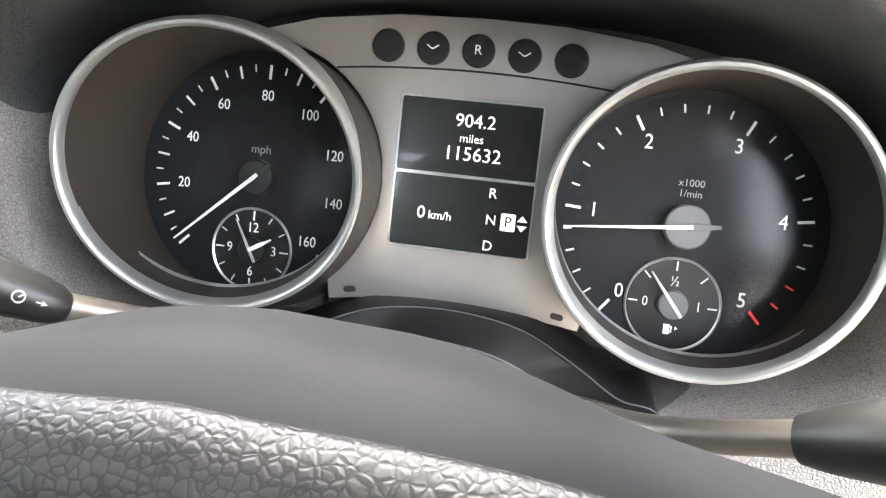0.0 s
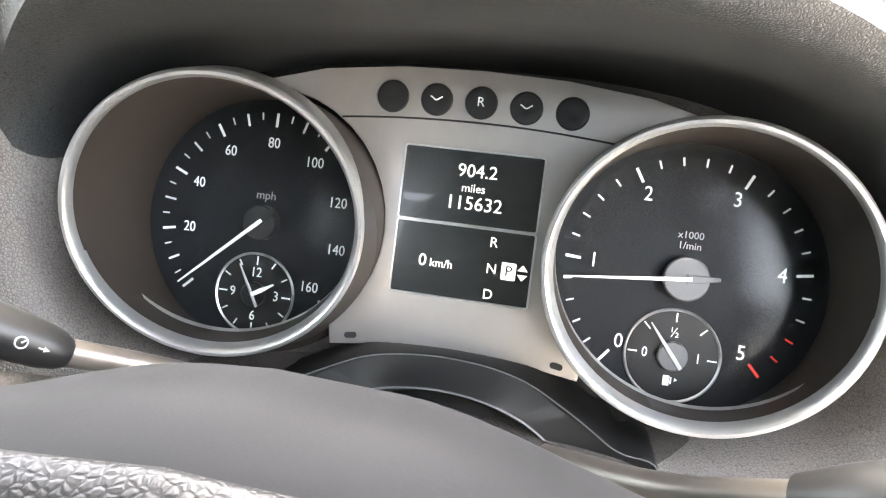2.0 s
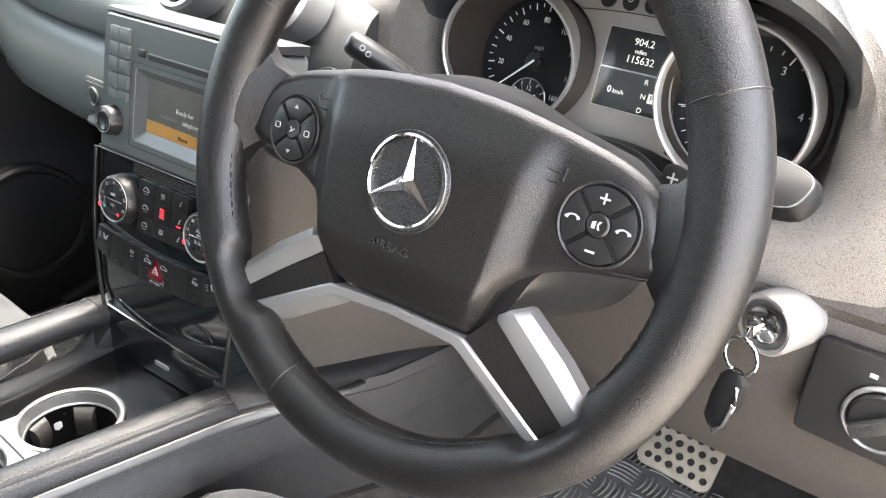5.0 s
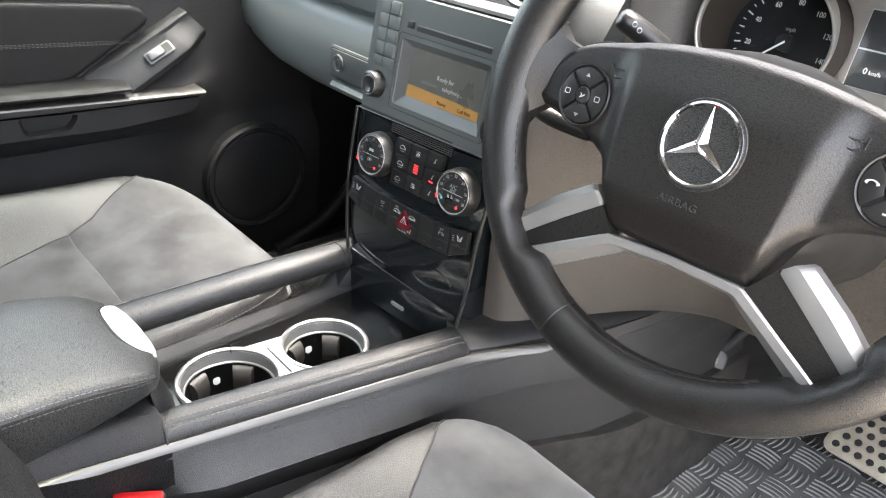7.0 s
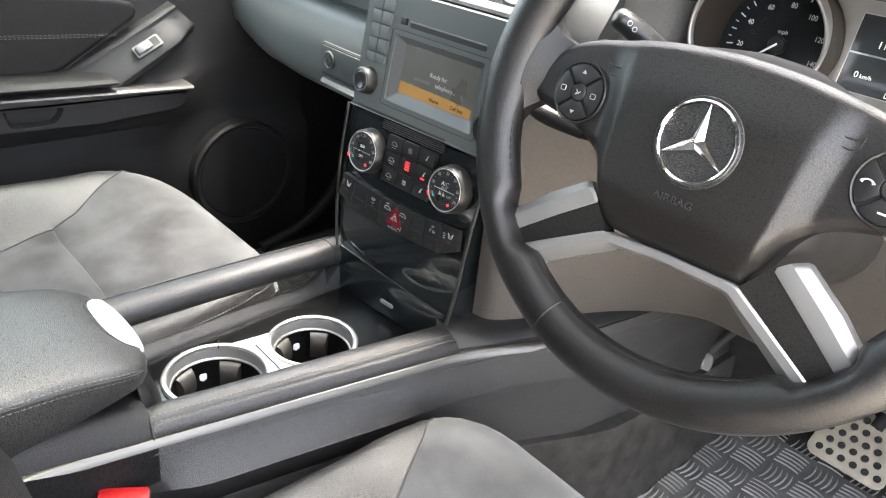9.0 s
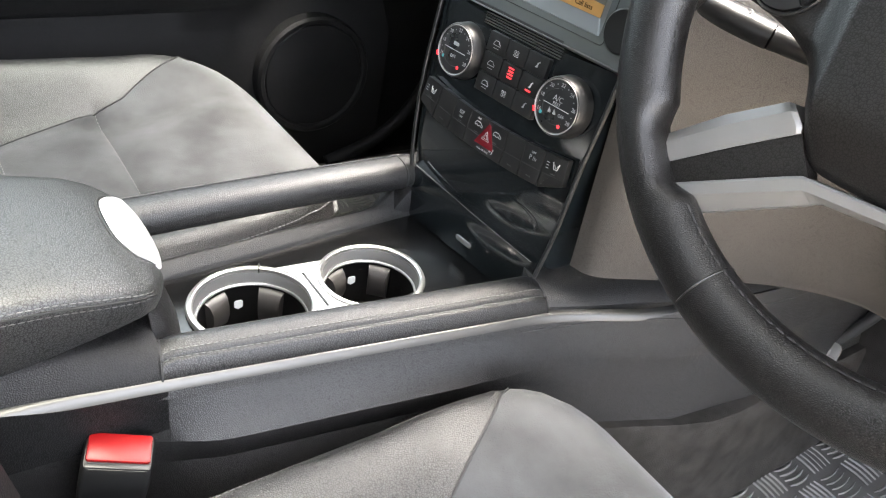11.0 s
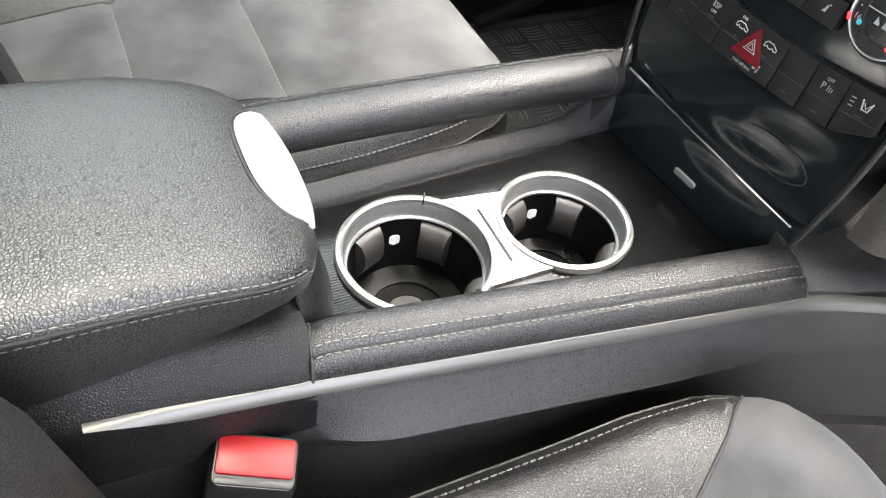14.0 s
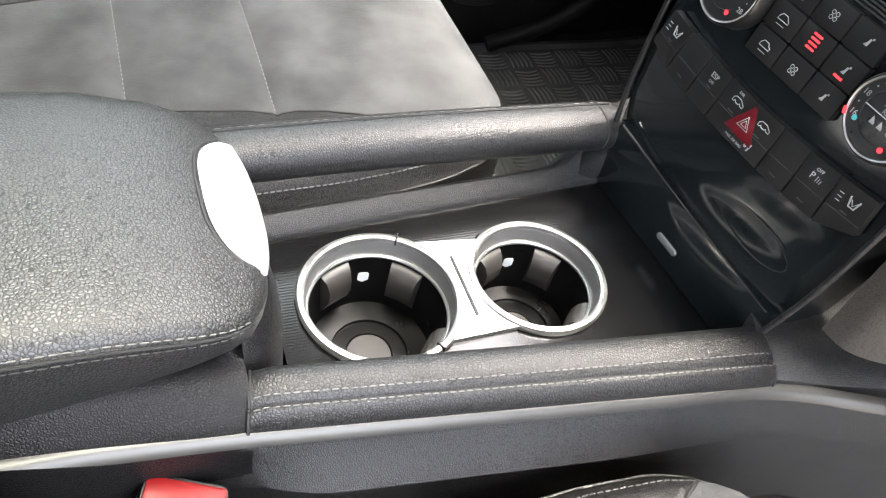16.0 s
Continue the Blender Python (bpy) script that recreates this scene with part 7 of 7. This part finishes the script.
def scooped(outer, hole, m, depth, scoop):
    """A thick plate in the local xy of m with a rounded scoop let into it."""
    bm = bmesh.new()
    es = []
    loops = []
    for pts in (outer, hole):
        vs = [bm.verts.new(m @ Vector((x, y, 0))) for x, y in pts]
        es += [bm.edges.new((vs[k], vs[(k + 1) % len(vs)])) for k in range(len(vs))]
        loops.append(vs)
    bmesh.ops.triangle_fill(bm, use_beauty=True, edges=es)
    hx, hy = sum(p[0] for p in hole) / len(hole), sum(p[1] for p in hole) / len(hole)
    bmesh.ops.delete(bm, geom=[f for f in bm.faces if all(v in loops[1] for v in f.verts)], context="FACES_ONLY")

    def wall(vs, pts, k, d, cx=0.0, cy=0.0, sx=0.0):
        new_ = [bm.verts.new(m @ Vector((cx + (x - cx) * k + sx, cy + (y - cy) * k, d))) for x, y in pts]
        for a in range(len(vs)):
            b = (a + 1) % len(vs)
            bm.faces.new((vs[a], vs[b], new_[b], new_[a]))
        return new_
    wall(wall(loops[0], outer, 1.0, -0.003), outer, 1.0, -depth)
    r = wall(loops[1], hole, 0.96, -0.004, hx, hy)
    r = wall(r, hole, 0.85, -0.75 * scoop, hx, hy)
    bm.faces.new(wall(r, hole, 0.62, -scoop, hx, hy))
    bmesh.ops.recalc_face_normals(bm, faces=bm.faces)
    return bm


low_o = [(-0.7, 0.800), (-0.25, 0.7735), (-0.05, 0.7655), (0.10, 0.7640), (0.160, 0.7625), (0.158, 0.7520), (0.150, 0.7430), (0.135, 0.7385), (0.02, 0.7310), (-0.14, 0.7365), (-0.7, 0.757)]
low_h = [(p.x, p.y) for p in curve([(-0.110, 0.7655, 0), (-0.070, 0.7645, 0), (-0.035, 0.7630, 0), (-0.0305, 0.7585, 0), (-0.040, 0.7440, 0), (-0.052, 0.7400, 0), (-0.094, 0.7400, 0), (-0.105, 0.7450, 0), (-0.110, 0.7655, 0)], 4)[:-1]]
part("pull", scooped(low_o, low_h, DM @ at(0, 0, -0.9335), 0.04, 0.020), DOOR, door, "dark door pull with a scooped grip below the trim")
spm = axes((-0.958, 0.268, 0.592), (0, 1, 0), (0, 0, 1), (1, 0, 0))
part("speaker", lathe([(0.098, -0.02), (0.098, 0.002), (0.094, 0.007), (0.088, 0.006), (0.085, 0.001), (0.083, 0.003), (0.05, 0.006), (0.0001, 0.007)], spm, 56), DOOR, door, "round speaker cover")
pocket = []
for y in (-0.7, -0.1, 0.06, 0.12, 0.15):
    e = ease((0.16 - y) / 0.06)
    pocket.append([Vector((x, y, z)) for x, z in ((-0.98, 0.42), (lerp(-0.97, -0.925, e), 0.43), (lerp(-0.97, -0.92, e), 0.54), (lerp(-0.97, -0.928, e), 0.56), (-0.98, 0.555))])
part("door_pocket", loft(pocket), DOOR, door)
part("sill_trim", tube(curve([(-0.955, 0.30, 0.43), (-0.95, 0.40, 0.47), (-0.94, 0.47, 0.55), (-0.94, 0.50, 0.66)], 6), 0.012, 10), DOOR, door)

# ---- body shell round the cabin ----
shell = tagged(new("body_shell"), "roof lining, pillars and rear of the car cabin", "car body", kind="structure")
shell.location = (-0.35, -0.4, 1.4)


def roof(name, x0, x1, y0, y1, label="", material=LINING, lift=0.0):
    xs_ = [lerp(x0, x1, i / 6) for i in range(7)]

    def z_(x):
        return 1.50 + 0.04 * (1 - ((x + 0.35) / 0.72) ** 2) + lift
    return part(name, loft([[Vector((x, y, z_(x))) for x in xs_] + [Vector((x, y, z_(x) + (0.03 if material is LINING else 0.005))) for x in xs_[::-1]] for y in (y0, lerp(y0, y1, 0.5), y1)]), material, shell, label)


# Roof left open over the seats: an unseen sunroof, added for light from above.
roof("roof_lining", -1.02, 0.32, -1.75, -0.56, "dark grey roof lining")
roof("roof_header", -1.02, 0.32, -0.06, 0.24)
roof("roof_rail", -1.02, -0.72, -0.5595, -0.0605)
roof("roof_rail", 0.02, 0.32, -0.5595, -0.0605)
roof("added_sunroof_glass", -0.74, 0.04, -0.575, -0.045, "tinted pane of an unseen sunroof added to let light in", TINT, 0.034)
for x0, x1 in ((-1.03, -1.0), (0.40, 0.36)):
    part("pillar", tube([(x0, 0.98, 1.05), (lerp(x0, x1, 0.5), 0.62, 1.28), (x1, 0.24, 1.49)], 0.035, 12), LINING, shell)
    part("pillar", tube([(x0, -0.62, 0.45), (x0, -0.66, 0.9), (x1, -0.72, 1.49)], 0.05, 12), LINING, shell)
part("bulkhead", box(pose(-0.32, 1.0, 0.75), 1.5, 0.04, 0.72), MATTE, shell)
# Unseen filler, added to keep sky light from leaking into the footwell.
part("leak_stop", box(pose(-0.32, 0.905, 1.082), 1.5, 0.15, 0.02), MATTE, shell, "dark filler added behind the dash to stop a light leak")
part("kick_panel", box(pose(-1.045, 0.70, 0.70), 0.05, 0.66, 0.82, 0.01), DOOR, shell)
part("kick_panel", box(pose(0.47, 0.70, 0.70), 0.06, 0.66, 0.82, 0.01), PLASTIC, shell)
part("rear_wall", box(pose(-0.32, -1.72, 0.75), 1.5, 0.05, 0.75, 0.01), LINING, shell)
for sx in (-1.035, 0.425):
    part("rear_side_wall", box(pose(sx, -1.17, 0.70), 0.03, 1.08, 0.62, 0.01), LINING, shell)
    part("door_post", box(pose(lerp(sx, -0.33, 0.05), -0.70, 1.24), 0.04, 0.13, 0.56, 0.01), SMOOTH_PLASTIC, shell)
    if sx < 0:
        part("side_glass", loft([[Vector((sx + dx, y0, 1.000)), Vector((sx + 0.035 + dx, y1, 1.495))] for dx, y0, y1 in ((0.0, -0.64, -0.64), (0.0, 0.92, 0.24), (0.004, 0.92, 0.24), (0.004, -0.64, -0.64))], wrap=True, closed=False), SIDE_GLASS, shell, "lightly tinted side window")
    # unseen rear panes, added dark to weaken the light from behind
    part("added_dark_glass", loft([[Vector((sx + dx, y, 1.005)), Vector((lerp(sx, -0.33, 0.07) + dx, y, 1.505))] for dx, y in ((0.0, -0.765), (0.0, -1.69), (0.004, -1.69), (0.004, -0.765))], wrap=True, closed=False), TINT, shell, "unseen dark rear pane added to cut light from behind")
part("added_dark_glass", loft([[Vector((-1.02, y, z)), Vector((0.38, y, z))] for y, z in ((-1.72, 1.12), (-1.70, 1.50), (-1.704, 1.50), (-1.724, 1.12))], wrap=True, closed=False), TINT, shell, "unseen dark rear pane added to cut light from behind")
rear = thing("rear_bench", (-0.35, -1.35, FL), "dark rear bench seat behind the front seats", "car seat")
part("bench_cushion", box(pose(-0.35, -1.25, 0.62), 1.25, 0.5, 0.14, 0.04, 3), LEATHER, rear)
part("bench_back", box(pose(-0.35, -1.52, 0.92, -14), 1.25, 0.14, 0.62, 0.05, 3), LEATHER, rear)
part("bench_plinth", box(pose(-0.35, -1.25, 0.478), 1.15, 0.44, 0.15, 0.01), PLASTIC, rear)
door2 = tagged(new("door_2"), "open driver's door with a plain dark panel", "car door", kind="structure")
door2.location = (0.45, 0.40, 0.40)
SWING = Matrix.Translation((0.45, 0.40, 0)) @ Matrix.Rotation(radians(86), 4, "Z") @ Matrix.Translation((-0.45, -0.40, 0))
part("panel", loft([[SWING @ Vector((x, y, z)) for z, x in ((0.40, 0.425), (0.60, 0.405), (0.72, 0.400), (0.76, 0.375), (0.79, 0.378), (0.81, 0.405), (0.95, 0.412), (1.05, 0.418), (1.07, 0.430), (1.07, 0.48), (0.40, 0.48))] for y in (-0.62, -0.3, 0.0, 0.2, 0.40)]), PLASTIC, door2)
sill = tagged(part("sill", box(pose(0.47, -0.2, 0.34), 0.10, 2.4, 0.16, 0.02), SMOOTH_PLASTIC), "dark door sill", "sill", kind="structure")
# Unseen wall, added to keep low sky out of the windscreen.
front_light_block = tagged(part("front_light_block", box(pose(0.5, 3.3, 2.10), 16.0, 0.24, 4.30, 0.02), LIGHT_BLOCK), "unseen dark wall added ahead of the car to block sky light", "wall", kind="structure")
ground = tagged(part("ground", loft([[Vector((x, y, -0.05)) for x in (-400, -30, -6, 6, 30, 400)] for y in (-400, -30, -6, 6, 30, 400)], cap=False, closed=False), GROUND_BOUNCE), "unseen ground outside the car, pale to bounce light in", "ground", kind="structure")
